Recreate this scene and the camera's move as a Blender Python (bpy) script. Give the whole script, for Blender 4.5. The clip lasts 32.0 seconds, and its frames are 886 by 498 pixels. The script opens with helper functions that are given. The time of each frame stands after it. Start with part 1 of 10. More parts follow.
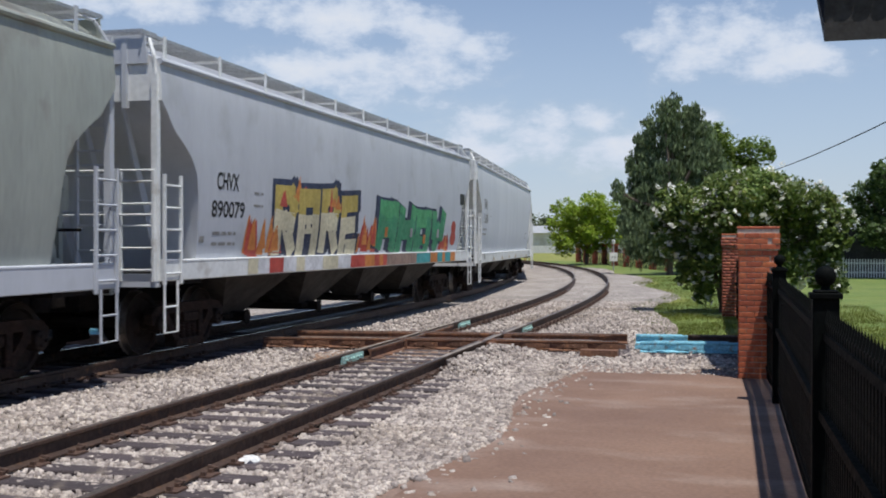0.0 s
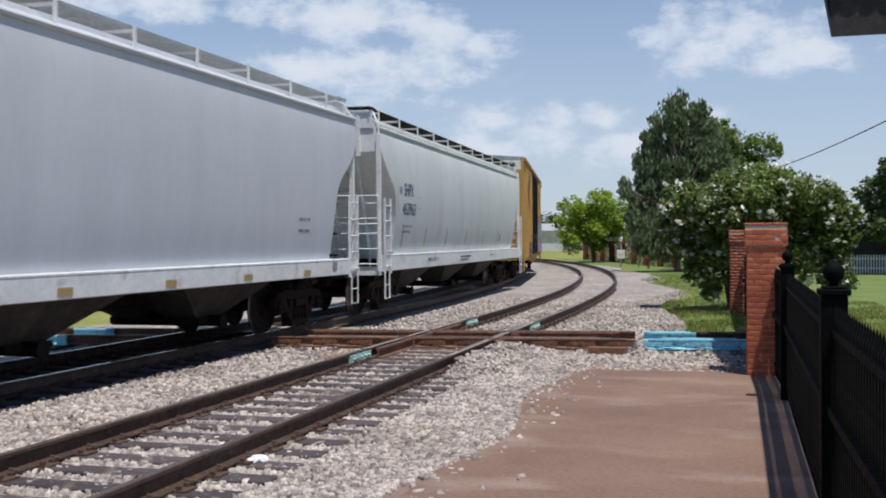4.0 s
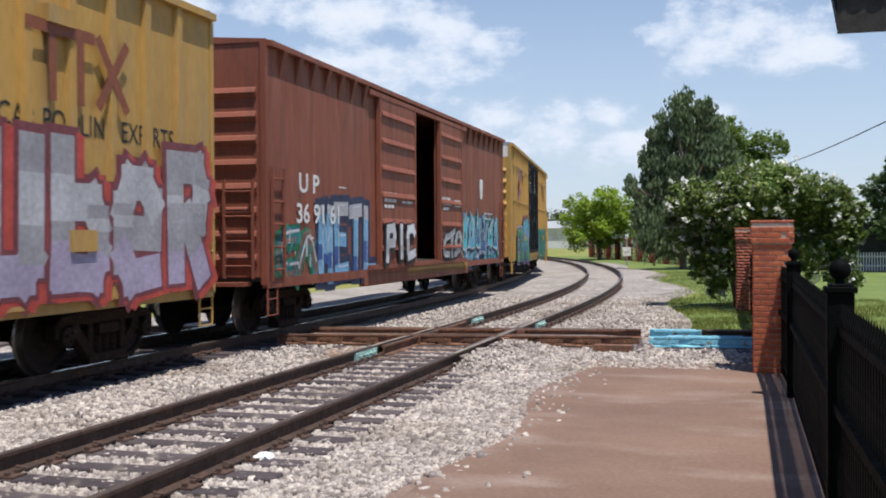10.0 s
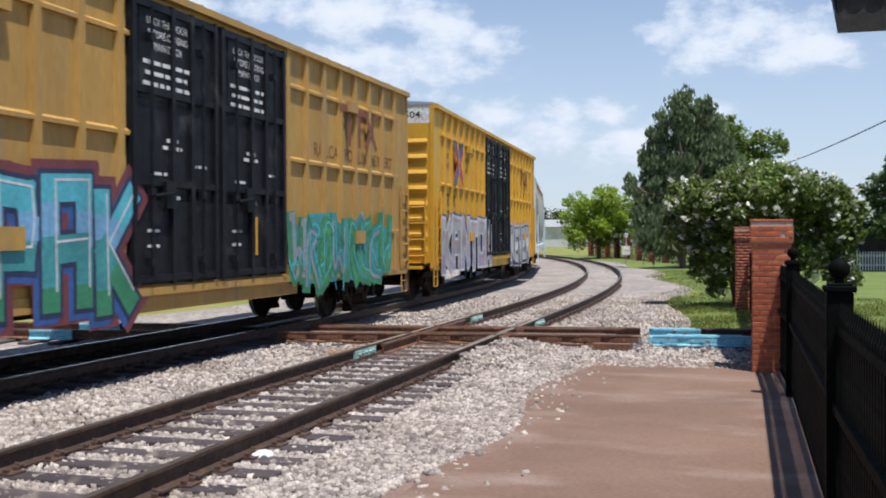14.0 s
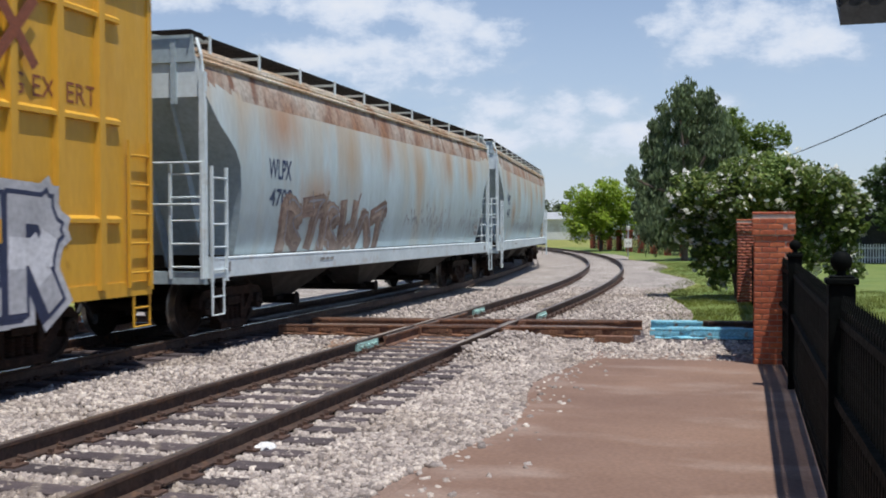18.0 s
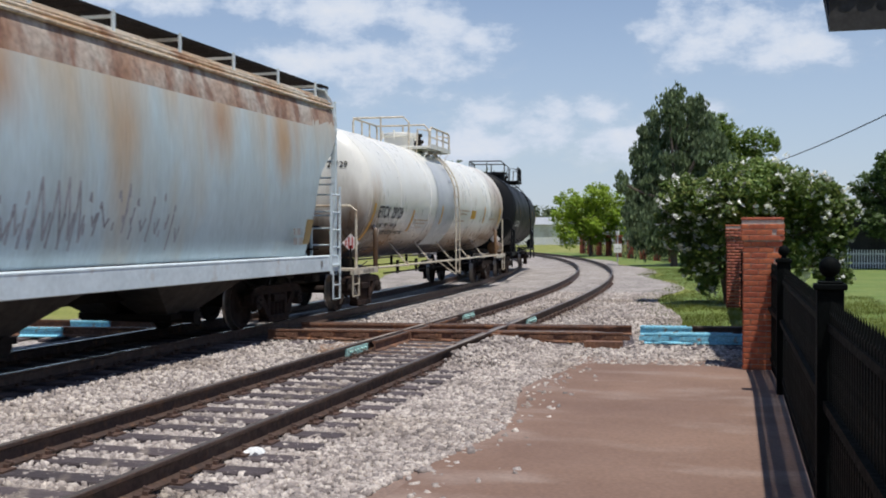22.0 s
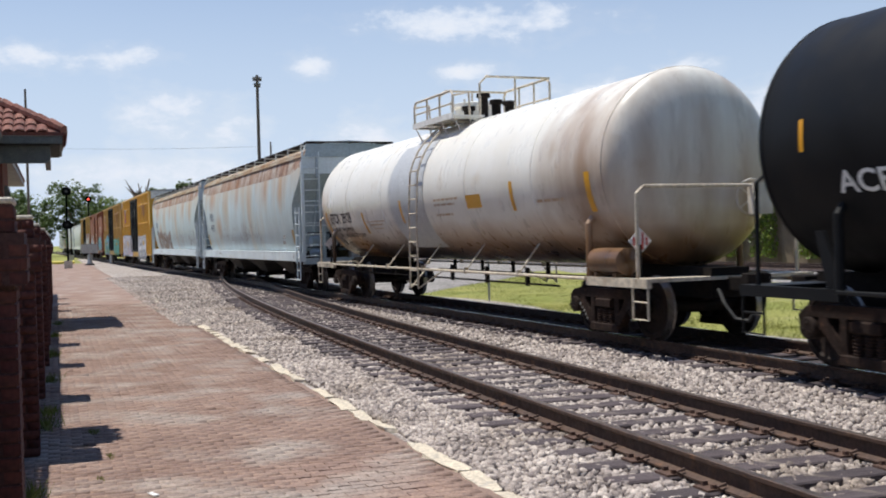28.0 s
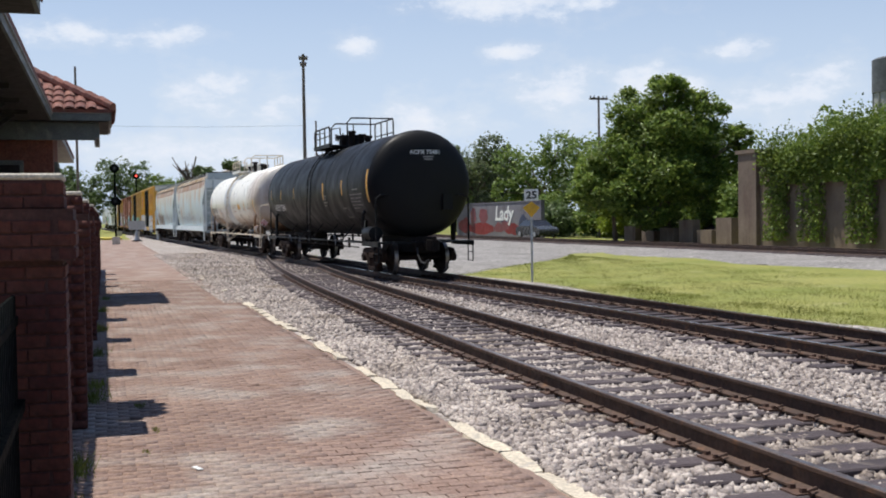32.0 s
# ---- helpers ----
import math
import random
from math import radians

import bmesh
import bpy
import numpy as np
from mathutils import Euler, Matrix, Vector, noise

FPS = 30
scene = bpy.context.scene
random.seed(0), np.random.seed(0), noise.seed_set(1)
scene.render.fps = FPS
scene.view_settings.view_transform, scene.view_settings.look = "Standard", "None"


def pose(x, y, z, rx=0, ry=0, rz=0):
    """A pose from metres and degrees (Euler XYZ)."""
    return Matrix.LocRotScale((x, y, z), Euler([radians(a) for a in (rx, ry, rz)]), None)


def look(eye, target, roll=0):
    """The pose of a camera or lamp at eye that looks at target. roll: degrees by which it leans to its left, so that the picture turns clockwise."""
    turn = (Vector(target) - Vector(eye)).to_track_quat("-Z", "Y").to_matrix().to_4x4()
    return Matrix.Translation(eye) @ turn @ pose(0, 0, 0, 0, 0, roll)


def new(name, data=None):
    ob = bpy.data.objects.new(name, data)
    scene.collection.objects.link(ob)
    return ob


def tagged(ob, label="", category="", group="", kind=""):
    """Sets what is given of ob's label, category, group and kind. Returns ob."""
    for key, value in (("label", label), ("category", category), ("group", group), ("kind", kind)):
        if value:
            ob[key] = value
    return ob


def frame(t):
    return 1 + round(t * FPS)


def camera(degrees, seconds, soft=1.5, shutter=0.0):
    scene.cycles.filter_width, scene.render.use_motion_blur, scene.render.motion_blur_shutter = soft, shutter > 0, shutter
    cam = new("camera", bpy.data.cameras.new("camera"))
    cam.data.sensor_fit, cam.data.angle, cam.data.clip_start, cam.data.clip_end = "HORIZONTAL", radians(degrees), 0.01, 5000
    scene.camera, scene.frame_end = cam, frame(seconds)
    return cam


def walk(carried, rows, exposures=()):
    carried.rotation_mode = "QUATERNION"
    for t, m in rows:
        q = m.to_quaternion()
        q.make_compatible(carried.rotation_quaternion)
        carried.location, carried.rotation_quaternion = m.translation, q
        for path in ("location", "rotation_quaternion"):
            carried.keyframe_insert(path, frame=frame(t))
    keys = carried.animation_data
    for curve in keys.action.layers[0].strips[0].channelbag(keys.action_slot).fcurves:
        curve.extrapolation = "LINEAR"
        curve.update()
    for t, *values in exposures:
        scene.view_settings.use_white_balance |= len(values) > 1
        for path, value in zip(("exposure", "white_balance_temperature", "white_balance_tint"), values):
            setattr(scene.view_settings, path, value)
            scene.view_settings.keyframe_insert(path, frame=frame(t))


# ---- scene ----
# ---------------------------------------------------------------- camera
cam = camera(44.17, 32.0, soft=1.9, shutter=0.18)
PATH = [
    (0.0, pose(0.000, 0.000, 1.630, 89.65, -0.03, -74.73)),
    (0.5, pose(0.000, 0.000, 1.630, 89.52, -0.00, -74.36)),
    (1.0, pose(0.000, 0.000, 1.630, 89.43, -0.01, -74.44)),
    (1.5, pose(0.000, 0.000, 1.630, 89.59, -0.21, -74.56)),
    (2.0, pose(0.000, 0.000, 1.630, 89.71, -0.21, -74.47)),
    (2.5, pose(0.000, 0.000, 1.630, 89.63, 0.06, -74.47)),
    (3.0, pose(0.000, 0.000, 1.630, 89.60, -0.02, -74.48)),
    (3.5, pose(0.000, 0.000, 1.630, 89.56, 0.29, -74.31)),
    (5.5, pose(0.000, 0.000, 1.630, 89.62, 0.33, -74.46)),
    (6.0, pose(0.000, 0.000, 1.630, 89.61, 0.15, -74.48)),
    (6.5, pose(0.000, 0.000, 1.630, 89.54, 0.36, -74.22)),
    (7.0, pose(0.000, 0.000, 1.630, 89.58, 0.42, -74.33)),
    (7.5, pose(0.000, 0.000, 1.630, 89.56, 0.35, -74.35)),
    (8.0, pose(0.000, 0.000, 1.630, 89.55, 0.43, -74.20)),
    (8.5, pose(0.000, 0.000, 1.630, 89.51, 0.29, -74.15)),
    (9.0, pose(0.000, 0.000, 1.630, 89.32, 0.35, -74.06)),
    (9.5, pose(0.000, 0.000, 1.630, 89.38, 0.40, -73.91)),
    (10.0, pose(0.000, 0.000, 1.630, 89.44, 0.34, -74.06)),
    (10.5, pose(0.000, 0.000, 1.630, 89.59, 0.31, -74.14)),
    (11.0, pose(0.000, 0.000, 1.630, 89.55, 0.12, -74.12)),
    (11.5, pose(0.000, 0.000, 1.630, 89.53, 0.21, -74.02)),
    (12.0, pose(0.000, 0.000, 1.630, 89.53, 0.19, -73.89)),
    (12.5, pose(0.000, 0.000, 1.630, 89.56, 0.30, -73.96)),
    (13.0, pose(0.000, 0.000, 1.630, 89.44, 0.29, -73.94)),
    (13.5, pose(0.000, 0.000, 1.630, 89.43, 0.32, -74.03)),
    (14.0, pose(0.000, 0.000, 1.630, 89.35, 0.20, -74.09)),
    (14.5, pose(0.000, 0.000, 1.630, 89.21, 0.12, -74.10)),
    (16.5, pose(0.000, 0.000, 1.630, 89.18, 0.10, -74.19)),
    (17.0, pose(0.000, 0.000, 1.630, 88.93, 0.27, -74.11)),
    (17.5, pose(0.000, 0.000, 1.630, 88.90, 0.12, -73.98)),
    (18.0, pose(0.000, 0.000, 1.630, 88.96, 0.22, -73.99)),
    (18.5, pose(0.000, 0.000, 1.630, 89.02, 0.15, -73.93)),
    (19.0, pose(0.000, 0.000, 1.630, 89.13, 0.20, -73.94)),
    (19.5, pose(0.000, 0.000, 1.630, 89.23, -0.06, -74.17)),
    (20.0, pose(0.000, 0.000, 1.630, 89.17, -0.10, -74.23)),
    (20.5, pose(0.000, 0.000, 1.630, 89.01, -0.01, -74.06)),
    (21.0, pose(0.000, 0.000, 1.630, 89.14, 0.09, -74.27)),
    (21.5, pose(0.000, 0.000, 1.630, 89.21, 0.17, -74.42)),
    (22.0, pose(0.000, 0.000, 1.630, 89.22, 0.11, -74.52)),
    (22.5, pose(0.000, 0.000, 1.630, 89.18, 0.07, -74.40)),
    (23.0, pose(0.000, 0.000, 1.630, 89.24, 0.14, -74.00)),
    (23.5, pose(0.035, 0.110, 1.680, 87.76, -1.05, -65.93)),
    (24.0, pose(0.050, 0.270, 1.602, 86.60, 0.57, -47.32)),
    (24.5, pose(0.100, 0.177, 1.503, 86.76, -0.19, -18.90)),
    (25.0, pose(0.000, -0.037, 1.480, 86.84, 1.39, 10.72)),
    (25.5, pose(-0.080, -0.165, 1.445, 87.80, 1.70, 40.40)),
    (26.0, pose(0.000, -0.172, 1.608, 88.50, 3.42, 60.99)),
    (26.5, pose(0.000, -0.186, 1.607, 89.84, 3.21, 68.69)),
    (28.5, pose(0.000, -0.186, 1.607, 89.30, 1.44, 70.51)),
    (29.0, pose(0.000, -0.186, 1.607, 89.38, 1.41, 70.69)),
    (29.5, pose(0.000, -0.186, 1.607, 89.16, 1.18, 70.87)),
    (30.0, pose(0.000, -0.186, 1.607, 89.45, 0.84, 71.33)),
    (30.5, pose(0.000, -0.186, 1.607, 89.11, 0.78, 71.99)),
    (31.0, pose(0.000, -0.186, 1.607, 89.06, 0.83, 72.32)),
    (31.5, pose(0.000, -0.186, 1.607, 88.66, 0.80, 72.61)),
    (32.0, pose(0.000, -0.186, 1.607, 88.30, 0.86, 72.75)),
]
walk(cam, PATH, ((0.0, -0.15, 6450, 10), (7.0, -0.1, 6450, 10), (9.0, 0.1, 6500, 10), (17.2, 0.12, 6500, 10), (18.4, -0.12, 6450, 10), (23.0, -0.15, 6450, 10), (24.0, -0.15, 6450, 10), (24.5, 0.3, 6700, 11), (25.0, 0.72, 6900, 12), (25.5, 0.72, 6750, 11), (26.0, 0.36, 6700, 12), (26.5, 0.05, 6650, 10), (28.5, 0.08, 6650, 10), (32.0, 0.08, 6650, 10)))

# ---------------------------------------------------------------- world, sun, exposure
SUN_TO = Vector((-0.22, -0.24, 1.0)).normalized()
scene.view_settings.exposure = 0.0


def clouds_world():
    world = bpy.data.worlds.new("sky")
    scene.world = world
    world.use_nodes = True
    nt = world.node_tree
    nt.nodes.clear()
    N, Lk = nt.nodes.new, nt.links.new
    out, bg = N("ShaderNodeOutputWorld"), N("ShaderNodeBackground")
    sky = N("ShaderNodeTexSky")
    sky.sky_type, sky.sun_disc = "NISHITA", False
    sky.sun_elevation = math.asin(SUN_TO.z)
    sky.sun_rotation = math.atan2(SUN_TO.x, SUN_TO.y)
    sky.air_density, sky.dust_density, sky.ozone_density = 1.15, 0.2, 1.6
    co = N("ShaderNodeTexCoord")
    sep = N("ShaderNodeSeparateXYZ")
    Lk(co.outputs["Generated"], sep.inputs[0])

    def m(op, a, b=None, clamp=False):
        n = N("ShaderNodeMath")
        n.operation, n.use_clamp = op, clamp
        for i, v in enumerate((a, b)):
            if v is None:
                continue
            if isinstance(v, (int, float)):
                n.inputs[i].default_value = v
            else:
                Lk(v, n.inputs[i])
        return n.outputs[0]

    az = m("ARCTAN2", m("MULTIPLY", sep.outputs[0], -1), sep.outputs[1])
    flat = m("SQRT", m("ADD", m("MULTIPLY", sep.outputs[0], sep.outputs[0]), m("MULTIPLY", sep.outputs[1], sep.outputs[1])))
    el = m("ARCTAN2", sep.outputs[2], flat)
    cb = N("ShaderNodeCombineXYZ")
    Lk(az, cb.inputs[0])
    Lk(el, cb.inputs[1])

    def vm(op, a, b):
        n = N("ShaderNodeVectorMath")
        n.operation = op
        Lk(a, n.inputs[0])
        n.inputs[1].default_value = b
        return n.outputs["Value"] if op == "LENGTH" else n.outputs[0]

    # cumulus heaps: bearing (degrees left of +y), height, half width, half height
    heaps = [(-74.0, 10.6, 3.1, 2.2), (-72.2, 8.8, 5.5, 2.3), (-67.2, 8.9, 4.4, 1.6), (-76.4, 10.0, 2.1, 1.2), (-77.1, 6.4, 2.3, 1.4), (-80.0, 5.4, 3.9, 1.7), (-82.7, 6.2, 2.0, 1.4), 
             (-89.2, 10.2, 5.7, 2.3), (-92.0, 9.0, 4.9, 1.4), (-87.4, 6.2, 2.3, 1.0), (-60.0, 12.2, 10.4, 1.6), (-75.6, 4.4, 6.0, 2.0), (67.5, 10.9, 8.5, 1.3), (81.7, 5.6, 2.5, 1.8), 
             (90.0, 9.2, 6.0, 1.0), (77.2, 9.0, 1.8, 0.9), (73.4, 5.0, 4.4, 1.8), (66.6, 6.2, 3.6, 2.1), (58.2, 7.9, 2.6, 0.9), (86.0, 3.6, 8.5, 1.7), (54.8, 5.8, 6.0, 2.0), 
             (69.4, 8.5, 2.1, 0.7), (20.0, 9.0, 11.7, 2.9), (-69.5, 11.6, 5.9, 2.3), (-84.0, 4.6, 4.7, 1.6), (84.0, 6.6, 3.9, 1.6), (62.0, 6.6, 4.4, 1.7)]
    mask = None
    for a, e, w, h in heaps:
        d = vm("SUBTRACT", cb.outputs[0], (radians(a), radians(e), 0))
        d = vm("MULTIPLY", d, (1 / radians(w * 1.15), 1 / radians(h * 1.2), 0))
        v = m("SUBTRACT", 1.0, vm("LENGTH", d, (0, 0, 0)))
        mask = v if mask is None else m("MAXIMUM", mask, v)
    st = vm("MULTIPLY", cb.outputs[0], (1.0, 1.7, 1.0))
    n1, n2 = N("ShaderNodeTexNoise"), N("ShaderNodeTexNoise")
    n1.inputs["Scale"].default_value, n1.inputs["Detail"].default_value, n1.inputs["Roughness"].default_value = 17, 9, 0.62
    n2.inputs["Scale"].default_value, n2.inputs["Detail"].default_value = 7, 6
    Lk(st, n1.inputs["Vector"])
    Lk(st, n2.inputs["Vector"])
    d = m("ADD", m("MAXIMUM", m("MULTIPLY", mask, 1.15), -0.9), m("MULTIPLY", m("SUBTRACT", n1.outputs["Fac"], 0.47), 3.0))
    mr = N("ShaderNodeMapRange")
    mr.interpolation_type = "SMOOTHSTEP"
    mr.inputs["From Min"].default_value, mr.inputs["From Max"].default_value = 0.0, 1.15
    Lk(d, mr.inputs["Value"])
    veil = N("ShaderNodeMapRange")
    veil.interpolation_type = "SMOOTHSTEP"
    veil.inputs["From Min"].default_value, veil.inputs["From Max"].default_value = 0.4, 0.8
    veil.inputs["To Max"].default_value = 0.07
    Lk(n2.outputs["Fac"], veil.inputs["Value"])
    low = N("ShaderNodeMapRange")
    low.interpolation_type = "SMOOTHSTEP"
    low.inputs["From Min"].default_value, low.inputs["From Max"].default_value = 0.4, 0.0
    low.inputs["To Max"].default_value = 0.9
    Lk(el, low.inputs["Value"])
    dens = m("MAXIMUM", mr.outputs[0], m("MAXIMUM", veil.outputs[0], m("MULTIPLY", low.outputs[0], m("ADD", m("MULTIPLY", sep.outputs[0], -0.18), 0.86))))
    shade = N("ShaderNodeMix")
    shade.data_type = "RGBA"
    shade.inputs["A"].default_value, shade.inputs["B"].default_value = (6.5, 7.8, 9.9, 1), (9.4, 9.7, 10.3, 1)
    Lk(m("MULTIPLY", m("SUBTRACT", d, 0.25), 0.62, True), shade.inputs["Factor"])
    mix = N("ShaderNodeMix")
    mix.data_type = "RGBA"
    Lk(dens, mix.inputs["Factor"])
    deep = vm("MULTIPLY", sky.outputs[0], (0.94, 1.0, 1.17))
    Lk(deep, mix.inputs["A"])
    Lk(shade.outputs["Result"], mix.inputs["B"])
    Lk(mix.outputs["Result"], bg.inputs["Color"])
    bg.inputs["Strength"].default_value = 0.09
    Lk(bg.outputs[0], out.inputs[0])


clouds_world()
sun_data = bpy.data.lights.new("sun", "SUN")
sun_data.energy, sun_data.angle, sun_data.color = 5.0, radians(0.55), (1.0, 0.965, 0.91)
sun = new("sun", sun_data)
sun.matrix_world = look(SUN_TO * 60, (0, 0, 0))

# ---------------------------------------------------------------- materials
def surf(name, a, b=None, rough=0.7, metal=0.0, scale=2.0, fine=40.0, bump=0.15, stretch=(1, 1, 1), spots=None, spot_at=(0.58, 0.7),
         random_value=0.0, island=0.0, spec=0.5, world=False, fine_amp=0.35, spot_scale=None, spot_stretch=(1, 1, 1), stains=(), patches=()):
    """A surface of two tones mixed by broad noise, with fine grain, an optional third colour in spots, and relief."""
    ma = bpy.data.materials.new(name)
    ma.use_nodes = True
    nt = ma.node_tree
    N, Lk = nt.nodes.new, nt.links.new
    bs = nt.nodes["Principled BSDF"]
    co = N("ShaderNodeTexCoord")
    geo = N("ShaderNodeNewGeometry")
    src = geo.outputs["Position"] if world else co.outputs["Object"]

    def mapped(st):
        if tuple(st) == (1, 1, 1):
            return src
        mp = N("ShaderNodeMapping")
        mp.inputs["Scale"].default_value = st
        Lk(src, mp.inputs["Vector"])
        return mp.outputs[0]

    def noise_of(sc, st, det=5.0):
        n = N("ShaderNodeTexNoise")
        n.inputs["Scale"].default_value, n.inputs["Detail"].default_value = sc, det
        Lk(mapped(st), n.inputs["Vector"])
        return n.outputs["Fac"]

    def ranged(v, lo, hi, to=(0.0, 1.0)):
        r = N("ShaderNodeMapRange")
        r.inputs["From Min"].default_value, r.inputs["From Max"].default_value = lo, hi
        r.inputs["To Min"].default_value, r.inputs["To Max"].default_value = to
        Lk(v, r.inputs["Value"])
        return r.outputs[0]

    def mix(f, x, y):
        n = N("ShaderNodeMix")
        n.data_type = "RGBA"
        Lk(f, n.inputs["Factor"])
        for sock, v in (("A", x), ("B", y)):
            if isinstance(v, tuple):
                n.inputs[sock].default_value = (*v, 1)
            else:
                Lk(v, n.inputs[sock])
        return n.outputs["Result"]

    col = mix(ranged(noise_of(scale, stretch), 0.35, 0.65), a, b or tuple(c * 0.75 for c in a))
    if spots:
        col = mix(ranged(noise_of(spot_scale or scale * 2.3, spot_stretch, 8.0), *spot_at), col, spots)
    for z0, z1, tone, amp, sc in stains:
        sz = N("ShaderNodeSeparateXYZ")
        Lk(src, sz.inputs[0])
        ad = N("ShaderNodeMath")
        ad.operation = "MULTIPLY_ADD"
        Lk(noise_of(sc, (1.6, 1.6, 0.3), 6.0), ad.inputs[0])
        ad.inputs[1].default_value = amp
        Lk(sz.outputs[2], ad.inputs[2])
        col = mix(ranged(ad.outputs[0], z0 + amp / 2, z1 + amp / 2), col, tone)
    for cx, cz, rx, rz, tone, strength, sc in patches:
        mp = N("ShaderNodeMapping")
        mp.vector_type = "TEXTURE"
        mp.inputs["Location"].default_value = (cx, 0, cz)
        mp.inputs["Scale"].default_value = (rx, 1e6, rz)
        Lk(src, mp.inputs["Vector"])
        ln = N("ShaderNodeVectorMath")
        ln.operation = "LENGTH"
        Lk(mp.outputs[0], ln.inputs[0])
        ad = N("ShaderNodeMath")
        ad.operation = "MULTIPLY_ADD"
        Lk(noise_of(sc, (1.8, 1.8, 0.35), 6.0), ad.inputs[0])
        ad.inputs[1].default_value = -1.6
        Lk(ln.outputs["Value"], ad.inputs[2])
        col = mix(ranged(ad.outputs[0], 0.2, -0.75, (0.0, strength)), col, tone)
    val = ranged(noise_of(fine, stretch, 3.0), 0.25, 0.75, (1 - fine_amp, 1 + fine_amp))
    hsv = N("ShaderNodeHueSaturation")
    Lk(col, hsv.inputs["Color"])
    if random_value or island:
        rnd = N("ShaderNodeObjectInfo").outputs["Random"] if random_value else geo.outputs["Random Per Island"]
        amp = random_value or island
        mul = N("ShaderNodeMath")
        mul.operation = "MULTIPLY"
        Lk(val, mul.inputs[0])
        Lk(ranged(rnd, 0, 1, (1 - amp, 1 + amp)), mul.inputs[1])
        val = mul.outputs[0]
        Lk(ranged(rnd, 0, 1, (0.5 - 0.02 * amp, 0.5 + 0.03 * amp)), hsv.inputs["Hue"])
    Lk(val, hsv.inputs["Value"])
    Lk(hsv.outputs[0], bs.inputs["Base Color"])
    bs.inputs["Metallic"].default_value = metal
    bs.inputs["Specular IOR Level"].default_value = spec
    Lk(ranged(noise_of(scale * 4, stretch), 0.3, 0.7, (max(rough - 0.12, 0.05), min(rough + 0.12, 1))), bs.inputs["Roughness"])
    if bump:
        bp = N("ShaderNodeBump")
        bp.inputs["Strength"].default_value, bp.inputs["Distance"].default_value = bump, 0.02
        Lk(noise_of(fine * 0.6, stretch, 4.0), bp.inputs["Height"])
        Lk(bp.outputs[0], bs.inputs["Normal"])
    return ma


def gravel_material(name, tones, scale=18.0):
    """Loose stone: cells of several greys with deep gaps."""
    ma = bpy.data.materials.new(name)
    ma.use_nodes = True
    nt = ma.node_tree
    N, Lk = nt.nodes.new, nt.links.new
    bs = nt.nodes["Principled BSDF"]
    geo = N("ShaderNodeNewGeometry")
    vo = N("ShaderNodeTexVoronoi")
    vo.inputs["Scale"].default_value = scale
    Lk(geo.outputs["Position"], vo.inputs["Vector"])
    ramp = N("ShaderNodeValToRGB")
    while len(ramp.color_ramp.elements) < len(tones):
        ramp.color_ramp.elements.new(0.5)
    for i, (e, c) in enumerate(zip(ramp.color_ramp.elements, tones)):
        e.position, e.color = i / (len(tones) - 1), (*c, 1)
    sp = N("ShaderNodeSeparateColor")
    Lk(vo.outputs["Color"], sp.inputs[0])
    Lk(sp.outputs[0], ramp.inputs[0])
    big = N("ShaderNodeTexNoise")
    big.inputs["Scale"].default_value, big.inputs["Detail"].default_value = 0.6, 5
    Lk(geo.outputs["Position"], big.inputs["Vector"])
    mr = N("ShaderNodeMapRange")
    mr.inputs["From Min"].default_value, mr.inputs["From Max"].default_value = 0.3, 0.7
    mr.inputs["To Min"].default_value, mr.inputs["To Max"].default_value = 0.7, 1.15
    Lk(big.outputs["Fac"], mr.inputs["Value"])
    hs = N("ShaderNodeHueSaturation")
    Lk(ramp.outputs[0], hs.inputs["Color"])
    Lk(mr.outputs[0], hs.inputs["Value"])
    Lk(hs.outputs[0], bs.inputs["Base Color"])
    bs.inputs["Roughness"].default_value = 0.9
    bp = N("ShaderNodeBump")
    bp.inputs["Strength"].default_value, bp.inputs["Distance"].default_value, bp.invert = 0.9, 0.03, True
    Lk(vo.outputs["Distance"], bp.inputs["Height"])
    Lk(bp.outputs[0], bs.inputs["Normal"])
    return ma


